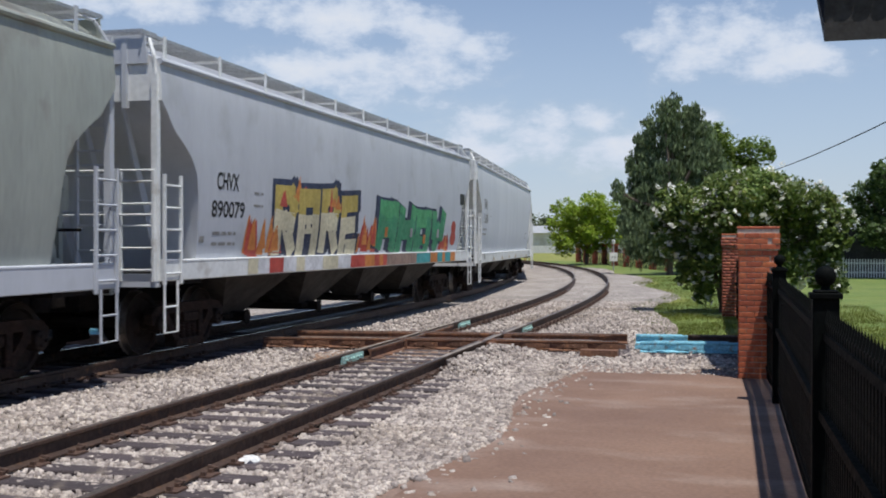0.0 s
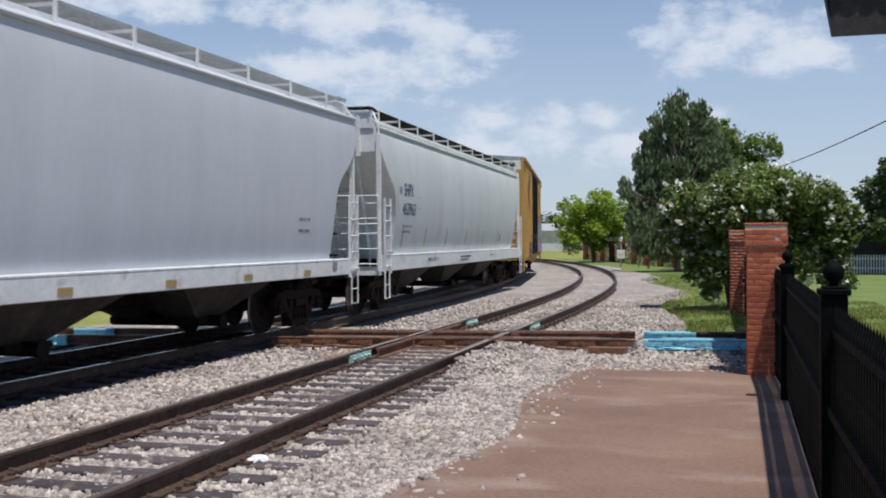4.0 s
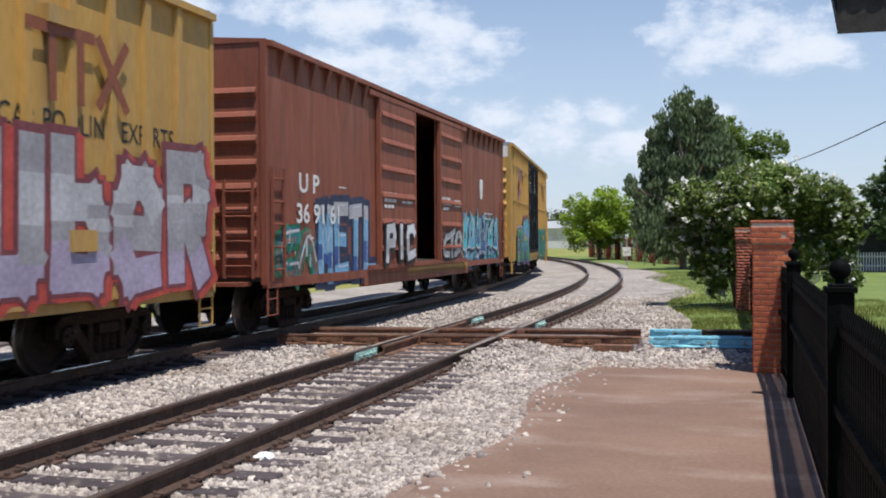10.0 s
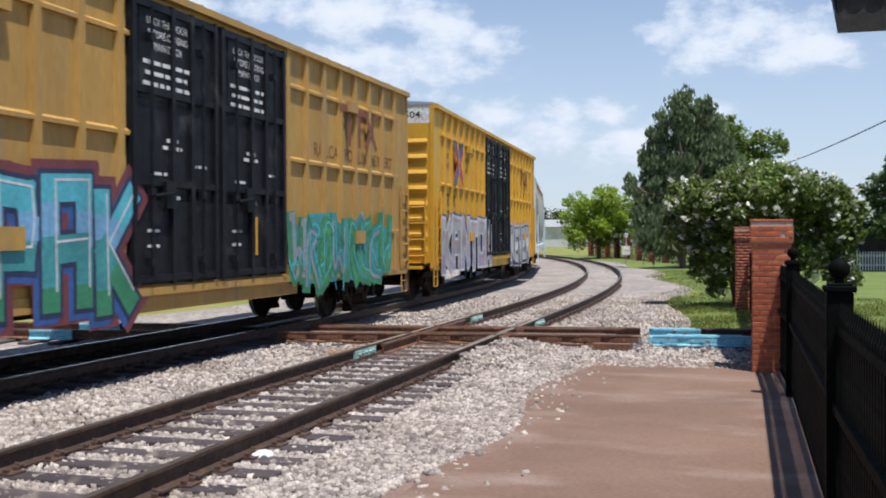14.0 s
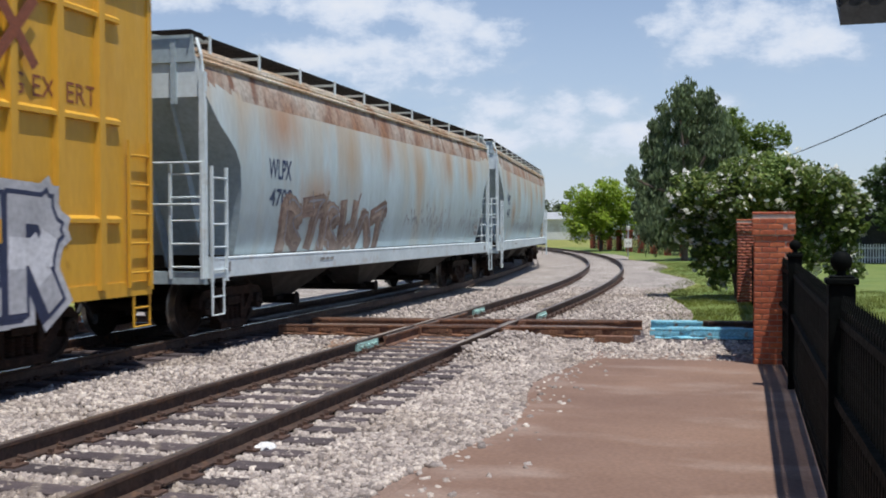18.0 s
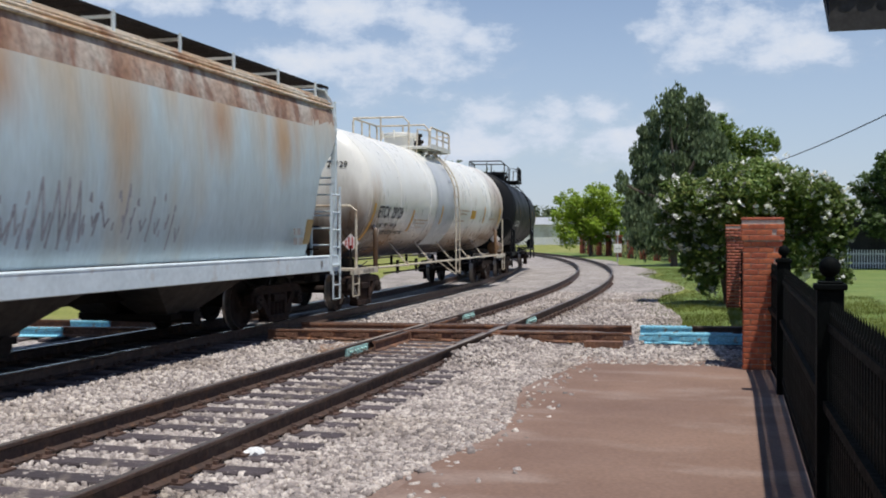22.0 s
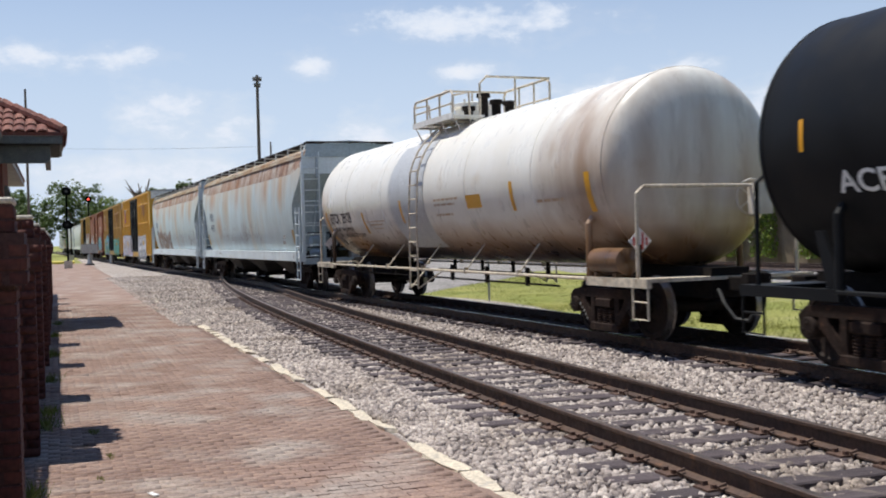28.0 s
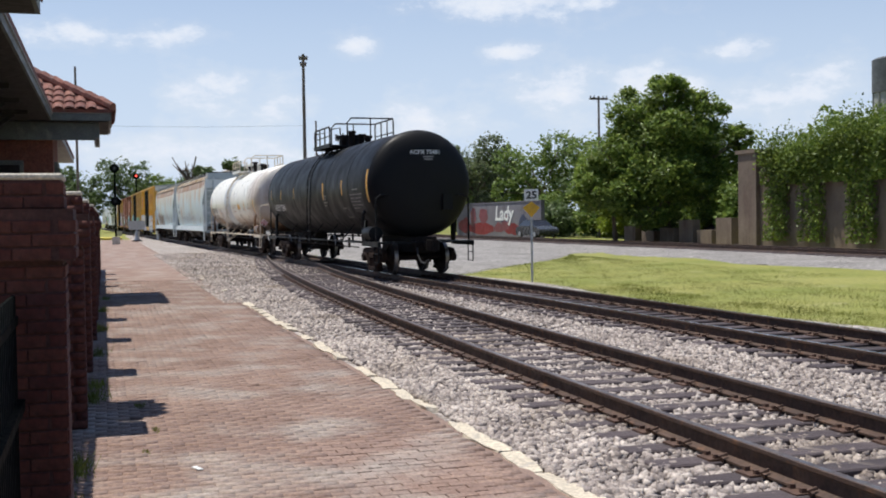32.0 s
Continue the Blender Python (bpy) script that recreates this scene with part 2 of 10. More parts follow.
def leaf_material(name, a, b, c=None):
    """Leaves: diffuse and translucent, every leaf its own green."""
    ma = bpy.data.materials.new(name)
    ma.use_nodes = True
    nt = ma.node_tree
    N, Lk = nt.nodes.new, nt.links.new
    bs, out = nt.nodes["Principled BSDF"], nt.nodes["Material Output"]
    geo = N("ShaderNodeNewGeometry")
    ramp = N("ShaderNodeValToRGB")
    ramp.color_ramp.elements[0].color, ramp.color_ramp.elements[1].color = (*a, 1), (*b, 1)
    if c:
        e = ramp.color_ramp.elements.new(0.93)
        e.color = (*b, 1)
        ramp.color_ramp.elements[2].color = (*c, 1)
    Lk(geo.outputs["Random Per Island"], ramp.inputs[0])
    nz = N("ShaderNodeTexNoise")
    nz.inputs["Scale"].default_value = 0.9
    Lk(geo.outputs["Position"], nz.inputs["Vector"])
    mr = N("ShaderNodeMapRange")
    mr.inputs["From Min"].default_value, mr.inputs["From Max"].default_value = 0.3, 0.7
    mr.inputs["To Min"].default_value, mr.inputs["To Max"].default_value = 0.65, 1.3
    Lk(nz.outputs["Fac"], mr.inputs["Value"])
    hs = N("ShaderNodeHueSaturation")
    Lk(ramp.outputs[0], hs.inputs["Color"])
    Lk(mr.outputs[0], hs.inputs["Value"])
    Lk(hs.outputs[0], bs.inputs["Base Color"])
    bs.inputs["Roughness"].default_value, bs.inputs["Specular IOR Level"].default_value = 0.5, 0.35
    tr, mx = N("ShaderNodeBsdfTranslucent"), N("ShaderNodeMixShader")
    Lk(hs.outputs[0], tr.inputs["Color"])
    mx.inputs[0].default_value = 0.35
    Lk(bs.outputs[0], mx.inputs[1])
    Lk(tr.outputs[0], mx.inputs[2])
    Lk(mx.outputs[0], out.inputs["Surface"])
    return ma


def glow_material(name, colour, strength):
    ma = bpy.data.materials.new(name)
    ma.use_nodes = True
    bs = ma.node_tree.nodes["Principled BSDF"]
    bs.inputs["Base Color"].default_value = (*colour, 1)
    bs.inputs["Emission Color"].default_value = (*colour, 1)
    bs.inputs["Emission Strength"].default_value = strength
    return ma


M = {
    "ballast": gravel_material("ballast_bed", [(0.12, 0.1, 0.088), (0.29, 0.255, 0.225), (0.41, 0.36, 0.325), (0.51, 0.465, 0.43)], 20.0),
    "shaded_bed": gravel_material("oily_ballast", [(0.02, 0.017, 0.015), (0.045, 0.037, 0.031), (0.08, 0.065, 0.054), (0.13, 0.105, 0.085)], 20.0),
    "stones": surf("ballast_stone", (0.41, 0.355, 0.32), (0.3, 0.255, 0.23), 0.9, scale=1.2, fine=60, island=0.5, bump=0.3, spots=(0.2, 0.155, 0.12), spot_at=(0.55, 0.72), spot_scale=0.35, world=True),
    "far_gravel": gravel_material("pale_gravel", [(0.15, 0.14, 0.13), (0.25, 0.235, 0.22), (0.34, 0.32, 0.3)], 9.0),
    "grass": surf("grass", (0.17, 0.19, 0.03), (0.25, 0.245, 0.06), 0.9, scale=0.35, fine=14, bump=0.8, spots=(0.3, 0.28, 0.12), spot_at=(0.6, 0.78), spot_scale=0.9, world=True),
    "lawn": surf("lawn", (0.1, 0.16, 0.028), (0.16, 0.2, 0.045), 0.9, scale=0.6, fine=18, bump=0.8, world=True),
    "blade": leaf_material("grass_blade", (0.11, 0.14, 0.02), (0.2, 0.215, 0.045), (0.3, 0.28, 0.13)),
    "dirt": surf("dirt", (0.3, 0.25, 0.2), (0.22, 0.18, 0.14), 0.95, scale=0.8, fine=25, bump=0.5, world=True),
    "paver": surf("paver_brick", (0.275, 0.185, 0.145), (0.22, 0.142, 0.11), 0.9, scale=0.9, fine=35, bump=0.3, random_value=0.13, spots=(0.33, 0.275, 0.235), spot_at=(0.48, 0.68), spot_scale=1.1, world=True),
    "paver_all": surf("paver_bricks", (0.275, 0.185, 0.145), (0.22, 0.142, 0.11), 0.9, scale=0.9, fine=35, bump=0.3, island=0.13, spots=(0.33, 0.275, 0.235), spot_at=(0.48, 0.68), spot_scale=1.1, world=True),
    "paver_worn": surf("worn_silted_paving", (0.23, 0.142, 0.1), (0.17, 0.102, 0.074), 0.92, scale=0.45, fine=26, bump=0.25, fine_amp=0.16, spots=(0.29, 0.215, 0.175), spot_at=(0.52, 0.74), spot_scale=1.3, spot_stretch=(1, 0.5, 1), world=True),
    "joint": surf("sand_joint", (0.235, 0.16, 0.125), (0.2, 0.135, 0.105), 0.95, scale=2, fine=50, world=True),
    "curb": surf("pale_curb_stone", (0.58, 0.51, 0.39), (0.48, 0.42, 0.33), 0.85, scale=3, fine=30, bump=0.4, spots=(0.36, 0.33, 0.29), world=True),
    "concrete": surf("old_concrete", (0.5, 0.47, 0.42), (0.4, 0.37, 0.33), 0.9, scale=0.7, fine=20, bump=0.3, spots=(0.2, 0.19, 0.17), spot_at=(0.55, 0.75), world=True),
    "rail": surf("rail_steel", (0.1, 0.062, 0.045), (0.065, 0.042, 0.034), 0.6, 0.35, scale=3, fine=30, spots=(0.17, 0.09, 0.05)),
    "rail_top": surf("worn_rail_head", (0.2, 0.165, 0.14), (0.13, 0.1, 0.085), 0.42, 0.7, scale=2, fine=20, bump=0.05),
    "rail_bright": surf("polished_rail_head", (0.5, 0.48, 0.46), (0.4, 0.38, 0.36), 0.22, 0.9, scale=2, fine=20, bump=0.02),
    "rust_rail": surf("rusty_crossing_steel", (0.24, 0.115, 0.065), (0.14, 0.075, 0.05), 0.75, 0.2, scale=2.5, fine=26, spots=(0.36, 0.17, 0.08)),
    "tie": surf("creosote_timber", (0.085, 0.066, 0.068), (0.055, 0.042, 0.045), 0.85, scale=1.5, fine=22, bump=0.5, stretch=(6, 1, 6), random_value=0.3, spots=(0.16, 0.13, 0.11)),
    "tie_all": surf("creosote_timbers", (0.085, 0.066, 0.068), (0.055, 0.042, 0.045), 0.85, scale=1.5, fine=22, bump=0.5, island=0.3),
    "plate": surf("tie_plate_steel", (0.12, 0.07, 0.05), (0.08, 0.05, 0.04), 0.7, 0.3, scale=5, fine=40),
    "blue_paint": surf("faded_blue_paint", (0.28, 0.62, 0.74), (0.2, 0.5, 0.64), 0.6, scale=4, fine=40, spots=(0.3, 0.2, 0.15), spot_at=(0.6, 0.72)),
    "mint_paint": surf("pale_green_paint", (0.42, 0.66, 0.6), (0.3, 0.5, 0.46), 0.6, scale=6, fine=40, spots=(0.14, 0.09, 0.07), spot_at=(0.55, 0.66)),
    "brick": surf("red_brick", (0.42, 0.13, 0.065), (0.33, 0.095, 0.05), 0.85, scale=3, fine=30, bump=0.3, random_value=0.16),
    "galv": surf("galvanised_steel", (0.45, 0.46, 0.47), (0.36, 0.37, 0.38), 0.5, 0.5, scale=4),
    "white": surf("white_paint", (0.78, 0.78, 0.76), (0.68, 0.68, 0.66), 0.5, scale=2, fine=30),
    "black": surf("black_paint", (0.012, 0.012, 0.013), (0.022, 0.022, 0.024), 0.5, scale=3, fine=30),
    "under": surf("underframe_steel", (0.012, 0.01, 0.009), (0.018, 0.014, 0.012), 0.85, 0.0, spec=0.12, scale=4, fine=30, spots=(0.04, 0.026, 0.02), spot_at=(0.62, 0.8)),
    "truck": surf("truck_casting", (0.034, 0.019, 0.014), (0.018, 0.0115, 0.009), 0.85, 0.0, spec=0.2, scale=4, fine=30, spots=(0.1, 0.05, 0.03), spot_at=(0.6, 0.8)),
    "wheel": surf("wheel_steel", (0.018, 0.013, 0.011), (0.03, 0.019, 0.015), 0.75, 0.0, spec=0.2, scale=4, fine=30),
    "tread": surf("worn_tread", (0.3, 0.27, 0.25), (0.22, 0.2, 0.18), 0.35, 0.8, scale=6),
    "hose": surf("rubber_hose", (0.012, 0.012, 0.012), (0.02, 0.02, 0.02), 0.7),
    # car paints
    "ch_paint": surf("silver_grey_paint", (0.52, 0.54, 0.58), (0.47, 0.49, 0.53), 0.62, spec=0.3, scale=0.5, fine=10, bump=0.04, fine_amp=0.04, stretch=(2.0, 2.0, 0.35), spots=(0.36, 0.37, 0.38), spot_at=(0.56, 0.8)),
    "c0_paint": surf("greenish_grey_paint", (0.36, 0.38, 0.34), (0.3, 0.32, 0.29), 0.5, scale=0.5, fine=10, bump=0.04, fine_amp=0.1, stretch=(2, 2, 0.35), spots=(0.24, 0.23, 0.2)),
    "fp_paint": surf("light_grey_paint", (0.6, 0.62, 0.66), (0.55, 0.57, 0.61), 0.62, spec=0.3, scale=0.5, fine=10, bump=0.03, fine_amp=0.03, stretch=(2, 2, 0.35)),
    "sh_paint": surf("pale_grey_paint", (0.6, 0.62, 0.61), (0.55, 0.57, 0.56), 0.62, spec=0.3, scale=0.5, fine=10, bump=0.03, fine_amp=0.03, stretch=(2, 2, 0.3), spots=(0.5, 0.49, 0.46), spot_at=(0.58, 0.8)),
    "sill_white": surf("white_sill_paint", (0.74, 0.75, 0.74), (0.66, 0.67, 0.66), 0.45, scale=1.2, fine=14, bump=0.03, fine_amp=0.1, spots=(0.5, 0.48, 0.45)),
    "wl_paint": surf("pale_blue_paint", (0.5, 0.6, 0.63), (0.44, 0.52, 0.53), 0.5, scale=0.55, fine=10, bump=0.05, fine_amp=0.1, stretch=(2.2, 2.2, 0.3), spots=(0.5, 0.44, 0.34), spot_at=(0.56, 0.78), spot_scale=0.5, spot_stretch=(1.6, 1.6, 0.35), stains=((2.7, 4.3, (0.5, 0.38, 0.25), 3.0, 0.9),),
                     patches=((-6.4, 3.4, 0.8, 0.7, (0.42, 0.2, 0.08), 0.75, 1.0), (-3.3, 3.0, 0.9, 1.3, (0.45, 0.3, 0.16), 0.8, 0.9), (-0.8, 3.3, 0.5, 0.9, (0.42, 0.22, 0.1), 0.8, 1.1), (1.6, 3.0, 0.7, 1.2, (0.45, 0.28, 0.14), 0.75, 0.9), (4.2, 3.3, 0.5, 0.8, (0.4, 0.2, 0.09), 0.8, 1.2), (6.6, 3.2, 0.8, 0.9, (0.46, 0.27, 0.12), 0.8, 1.0), (-5.0, 2.2, 0.9, 0.6, (0.45, 0.24, 0.12), 0.7, 1.4))),
    "wl_rust": surf("rusted_roof_band", (0.3, 0.15, 0.08), (0.42, 0.37, 0.32), 0.8, scale=0.9, fine=12, bump=0.15, spots=(0.2, 0.1, 0.065), spot_at=(0.5, 0.66), spot_stretch=(1.5, 1.5, 0.5)),
    "wl_crust": surf("chalky_rusty_eave", (0.62, 0.58, 0.5), (0.5, 0.36, 0.24), 0.8, scale=0.8, fine=12, bump=0.15, spots=(0.34, 0.19, 0.11), spot_at=(0.55, 0.7)),
    "yellow": surf("weathered_yellow_paint", (0.5, 0.29, 0.07), (0.41, 0.24, 0.068), 0.6, scale=0.6, fine=12, bump=0.06, fine_amp=0.14, stretch=(2, 2, 0.4), spots=(0.36, 0.24, 0.1), spot_at=(0.52, 0.75), spot_stretch=(2.5, 2.5, 0.4)),
    "yellow_new": surf("bright_yellow_paint", (0.66, 0.36, 0.03), (0.58, 0.31, 0.03), 0.5, scale=0.6, fine=12, bump=0.04, fine_amp=0.08, stretch=(2, 2, 0.4)),
    "white_cap": surf("white_end_paint", (0.75, 0.75, 0.72), (0.66, 0.65, 0.6), 0.6, scale=1.5, fine=14),
    "door_black": surf("black_door_paint", (0.008, 0.009, 0.013), (0.014, 0.015, 0.019), 0.55, spec=0.2, scale=1, fine=14, bump=0.06, spots=(0.05, 0.05, 0.05), spot_at=(0.6, 0.75)),
    "oxide": surf("oxide_red_paint", (0.27, 0.08, 0.042), (0.215, 0.062, 0.034), 0.65, scale=0.6, fine=12, bump=0.06, fine_amp=0.14, stretch=(2.4, 2.4, 0.35), spots=(0.15, 0.05, 0.034), spot_at=(0.52, 0.72), spot_stretch=(3, 3, 0.35)),
    "inside": surf("dark_lining", (0.03, 0.026, 0.022), (0.045, 0.038, 0.03), 0.9, scale=2),
    # tank stains are grime; the near-black belly band also carries underside shade
    "tank_white": surf("stained_shaded_tank_paint", (0.8, 0.785, 0.72), (0.75, 0.725, 0.65), 0.34, scale=0.7, fine=10, bump=0.01, fine_amp=0.03, stretch=(1.6, 1.6, 0.5), spots=(0.56, 0.48, 0.37), spot_at=(0.6, 0.85), stains=((1.95, 1.4, (0.36, 0.21, 0.11), 0.6, 0.42), (1.7, 1.3, (0.03, 0.018, 0.012), 0.35, 0.9)),
                       patches=((-8.05, 1.9, 0.35, 1.2, (0.14, 0.08, 0.045), 0.85, 1.6), (-7.5, 1.9, 0.6, 1.1, (0.42, 0.2, 0.05), 0.75, 1.6), (-7.0, 1.45, 2.6, 0.75, (0.07, 0.04, 0.025), 0.9, 1.2), (-8.3, 1.5, 1.1, 0.7, (0.05, 0.04, 0.034), 0.85, 1.2), (-5.6, 1.4, 1.3, 0.5, (0.34, 0.18, 0.07), 0.7, 0.9), (-2.9, 1.8, 1.9, 0.6, (0.5, 0.52, 0.54), 0.75, 0.25), (7.2, 2.2, 2.0, 2.4, (0.28, 0.15, 0.07), 0.8, 1.1), (2.5, 1.4, 3.5, 0.5, (0.3, 0.18, 0.1), 0.6, 0.9))),
    "tank_patch": surf("grey_repaint", (0.5, 0.52, 0.53), (0.45, 0.47, 0.49), 0.45, scale=1),
    "tank_black": surf("matt_black_tank_paint", (0.009, 0.0095, 0.0105), (0.0135, 0.014, 0.015), 0.5, spec=0.13, scale=0.5, fine=8, bump=0.006, fine_amp=0.05, stretch=(1, 1, 0.7), spots=(0.026, 0.025, 0.024), spot_at=(0.62, 0.85)),
    "panel_grey": surf("dull_grey_panel", (0.035, 0.034, 0.032), (0.05, 0.048, 0.045), 0.7, scale=3, fine=20),
    "cream": surf("dirty_cream_paint", (0.62, 0.54, 0.42), (0.5, 0.43, 0.33), 0.55, scale=1.5, fine=14, spots=(0.34, 0.24, 0.16), spot_at=(0.58, 0.75)),
    # chute paint with the deep shade under the cars put into its colour
    "bay_shaded": surf("shaded_chute_paint", (0.05, 0.041, 0.034), (0.028, 0.023, 0.02), 0.85, scale=0.9, fine=12, spots=(0.03, 0.025, 0.022), spot_at=(0.5, 0.7)),
    "stripe": surf("reflective_yellow_stripe", (0.74, 0.36, 0.015), (0.68, 0.33, 0.02), 0.4, fine_amp=0.06, bump=0.02, scale=1.5),
    "stripe_dull": surf("dirty_yellow_stripe", (0.42, 0.28, 0.1), (0.34, 0.24, 0.1), 0.6, scale=5),
    "letter": surf("black_lettering", (0.012, 0.012, 0.013), (0.018, 0.018, 0.019), 0.6, fine_amp=0.1, scale=6),
    "letter_grey": surf("faded_lettering", (0.2, 0.19, 0.18), (0.28, 0.27, 0.25), 0.6, scale=6),
    "letter_white": surf("white_lettering", (0.78, 0.78, 0.76), (0.68, 0.68, 0.66), 0.6, fine_amp=0.1, scale=6),
    "letter_blue": surf("dark_blue_lettering", (0.03, 0.05, 0.12), (0.04, 0.06, 0.13), 0.6, scale=6),
    "letter_rust": surf("brown_lettering", (0.24, 0.07, 0.03), (0.2, 0.06, 0.03), 0.6, scale=6),
    "letter_faint": surf("faint_brown_lettering", (0.46, 0.31, 0.19), (0.54, 0.4, 0.27), 0.6, scale=6),
    "placard": surf("white_placard", (0.8, 0.76, 0.74), (0.72, 0.66, 0.64), 0.5, scale=6),
    "red": surf("red_paint", (0.55, 0.05, 0.04), (0.45, 0.04, 0.035), 0.5, scale=6),
}
SPRAY = {}
for key, rgb in dict(red=(0.5, 0.07, 0.05), orange=(0.62, 0.22, 0.05), cream=(0.66, 0.6, 0.42), mustard=(0.52, 0.4, 0.1), green=(0.05, 0.28, 0.14),
                     teal=(0.06, 0.32, 0.33), black=(0.015, 0.015, 0.02), white=(0.72, 0.72, 0.74), lilac=(0.42, 0.36, 0.48), grey=(0.36, 0.35, 0.37),
                     sky=(0.2, 0.45, 0.68), blue=(0.04, 0.12, 0.36), cyan=(0.1, 0.5, 0.6), maroon=(0.2, 0.05, 0.06), pink=(0.6, 0.25, 0.33),
                     navy=(0.03, 0.04, 0.09), brown=(0.3, 0.2, 0.16), silver=(0.5, 0.5, 0.52), leaf=(0.08, 0.36, 0.15), violet=(0.3, 0.2, 0.36), ochre=(0.3, 0.27, 0.09), rust=(0.42, 0.31, 0.24)).items():
    SPRAY[key] = surf("spray_paint_" + key, rgb, tuple(c * 0.72 for c in rgb), 0.6, scale=1.3, fine=14, bump=0.02, fine_amp=0.2)


# ---------------------------------------------------------------- mesh helpers
def part(name, bm, material, parent=None, label="", smooth=False):
    """Links a bmesh (or a ready mesh) as one mesh object under a thing or a part."""
    if isinstance(bm, bpy.types.Mesh):
        me = bm
    else:
        me = mesh_of(name, bm, material, smooth)
    ob = new(name, me)
    if parent is not None:
        ob.parent = parent
    if label:
        ob["label"] = label
    return ob


def mesh_of(name, bm, material, smooth=False):
    me = bpy.data.meshes.new(name)
    bmesh.ops.recalc_face_normals(bm, faces=bm.faces)
    bm.to_mesh(me)
    bm.free()
    for ma in material if isinstance(material, (list, tuple)) else (material,):
        me.materials.append(ma)
    if smooth:
        me.shade_smooth()
        me.set_sharp_from_angle(angle=radians(35))
    return me


def thing(name, label, category, group="", kind="", m=None):
    ob = new(name)
    ob.empty_display_size = 0.2
    if m is not None:
        ob.matrix_basis = m
    return tagged(ob, label, category, group, kind)


def box(bm, x0, x1, y0, y1, z0, z1, mi=0):
    vs = [bm.verts.new(p) for p in ((x0, y0, z0), (x1, y0, z0), (x1, y1, z0), (x0, y1, z0), (x0, y0, z1), (x1, y0, z1), (x1, y1, z1), (x0, y1, z1))]
    for f in ((0, 3, 2, 1), (4, 5, 6, 7), (0, 1, 5, 4), (1, 2, 6, 5), (2, 3, 7, 6), (3, 0, 4, 7)):
        bm.faces.new([vs[i] for i in f]).material_index = mi
    return vs


def rod(bm, pts, r, n=6, mi=0):
    """A round bar swept along points."""
    pts = [Vector(p) for p in pts]
    rings = []
    for i, p in enumerate(pts):
        d = (pts[min(i + 1, len(pts) - 1)] - pts[max(i - 1, 0)]).normalized()
        a = d.orthogonal().normalized() if not rings else None
        if a is None:
            a = (prev - d * prev.dot(d)).normalized()
        prev = a
        b = d.cross(a)
        rings.append([bm.verts.new(p + (a * math.cos(k * math.tau / n) + b * math.sin(k * math.tau / n)) * r) for k in range(n)])
    for u, v in zip(rings, rings[1:]):
        for k in range(n):
            bm.faces.new((u[k], u[(k + 1) % n], v[(k + 1) % n], v[k])).material_index = mi
    bm.faces.new(rings[0][::-1]).material_index = mi
    bm.faces.new(rings[-1]).material_index = mi


def lathe(bm, prof, axis="y", c=(0, 0, 0), n=24, mi=0):
    """A body of revolution. prof: (along the axis, radius)."""
    rings = []
    for h, r in prof:
        ring = []
        for k in range(n):
            a = k * math.tau / n
            u, v = math.cos(a) * r, math.sin(a) * r
            p = {"y": (u, h, v), "x": (h, u, v), "z": (u, v, h)}[axis]
            ring.append(bm.verts.new((p[0] + c[0], p[1] + c[1], p[2] + c[2])))
        rings.append(ring)
    for u, v in zip(rings, rings[1:]):
        for k in range(n):
            f = bm.faces.new((u[k], u[(k + 1) % n], v[(k + 1) % n], v[k]))
            f.material_index = mi
    for ring in (rings[0], rings[-1]):
        bm.faces.new(ring).material_index = mi


def plate(bm, pts, depth, axis="y", mi=0):
    """A flat outline pushed along an axis into a plate."""
    off = {"x": Vector((depth, 0, 0)), "y": Vector((0, depth, 0)), "z": Vector((0, 0, depth))}[axis]
    a = [bm.verts.new(p) for p in pts]
    b = [bm.verts.new(Vector(p) + off) for p in pts]
    bm.faces.new(a).material_index = mi
    bm.faces.new(b[::-1]).material_index = mi
    for i in range(len(a)):
        j = (i + 1) % len(a)
        bm.faces.new((a[i], b[i], b[j], a[j])).material_index = mi


def raw_mesh(name, verts, faces, material):
    """A big mesh from arrays that were worked out in code."""
    me = bpy.data.meshes.new(name)
    verts, faces = np.asarray(verts, np.float32), np.asarray(faces, np.int32)
    k = faces.shape[1]
    me.vertices.add(len(verts))
    me.vertices.foreach_set("co", verts.ravel())
    me.loops.add(faces.size)
    me.loops.foreach_set("vertex_index", faces.ravel())
    me.polygons.add(len(faces))
    me.polygons.foreach_set("loop_start", np.arange(len(faces), dtype=np.int32) * k)
    me.materials.append(material)
    me.update(calc_edges=True)
    return me


# ---------------------------------------------------------------- lettering, made once as flat outlines
WORDS = {}


def set_words(words):
    made = []
    for w in words:
        cu = bpy.data.curves.new("word", "FONT")
        text, _, bold = w.partition("|")
        cu.body, cu.offset, cu.resolution_u = text, float(bold or 0.0), 4
        ob = bpy.data.objects.new("word", cu)
        scene.collection.objects.link(ob)
        made.append((w, ob))
    dg = bpy.context.evaluated_depsgraph_get()
    for w, ob in made:
        me = bpy.data.meshes.new_from_object(ob.evaluated_get(dg))
        WORDS[w] = ([tuple(v.co) for v in me.vertices], [tuple(p.vertices) for p in me.polygons])
        bpy.data.meshes.remove(me)
    for w, ob in made:
        cu = ob.data
        bpy.data.objects.remove(ob)
        bpy.data.curves.remove(cu)


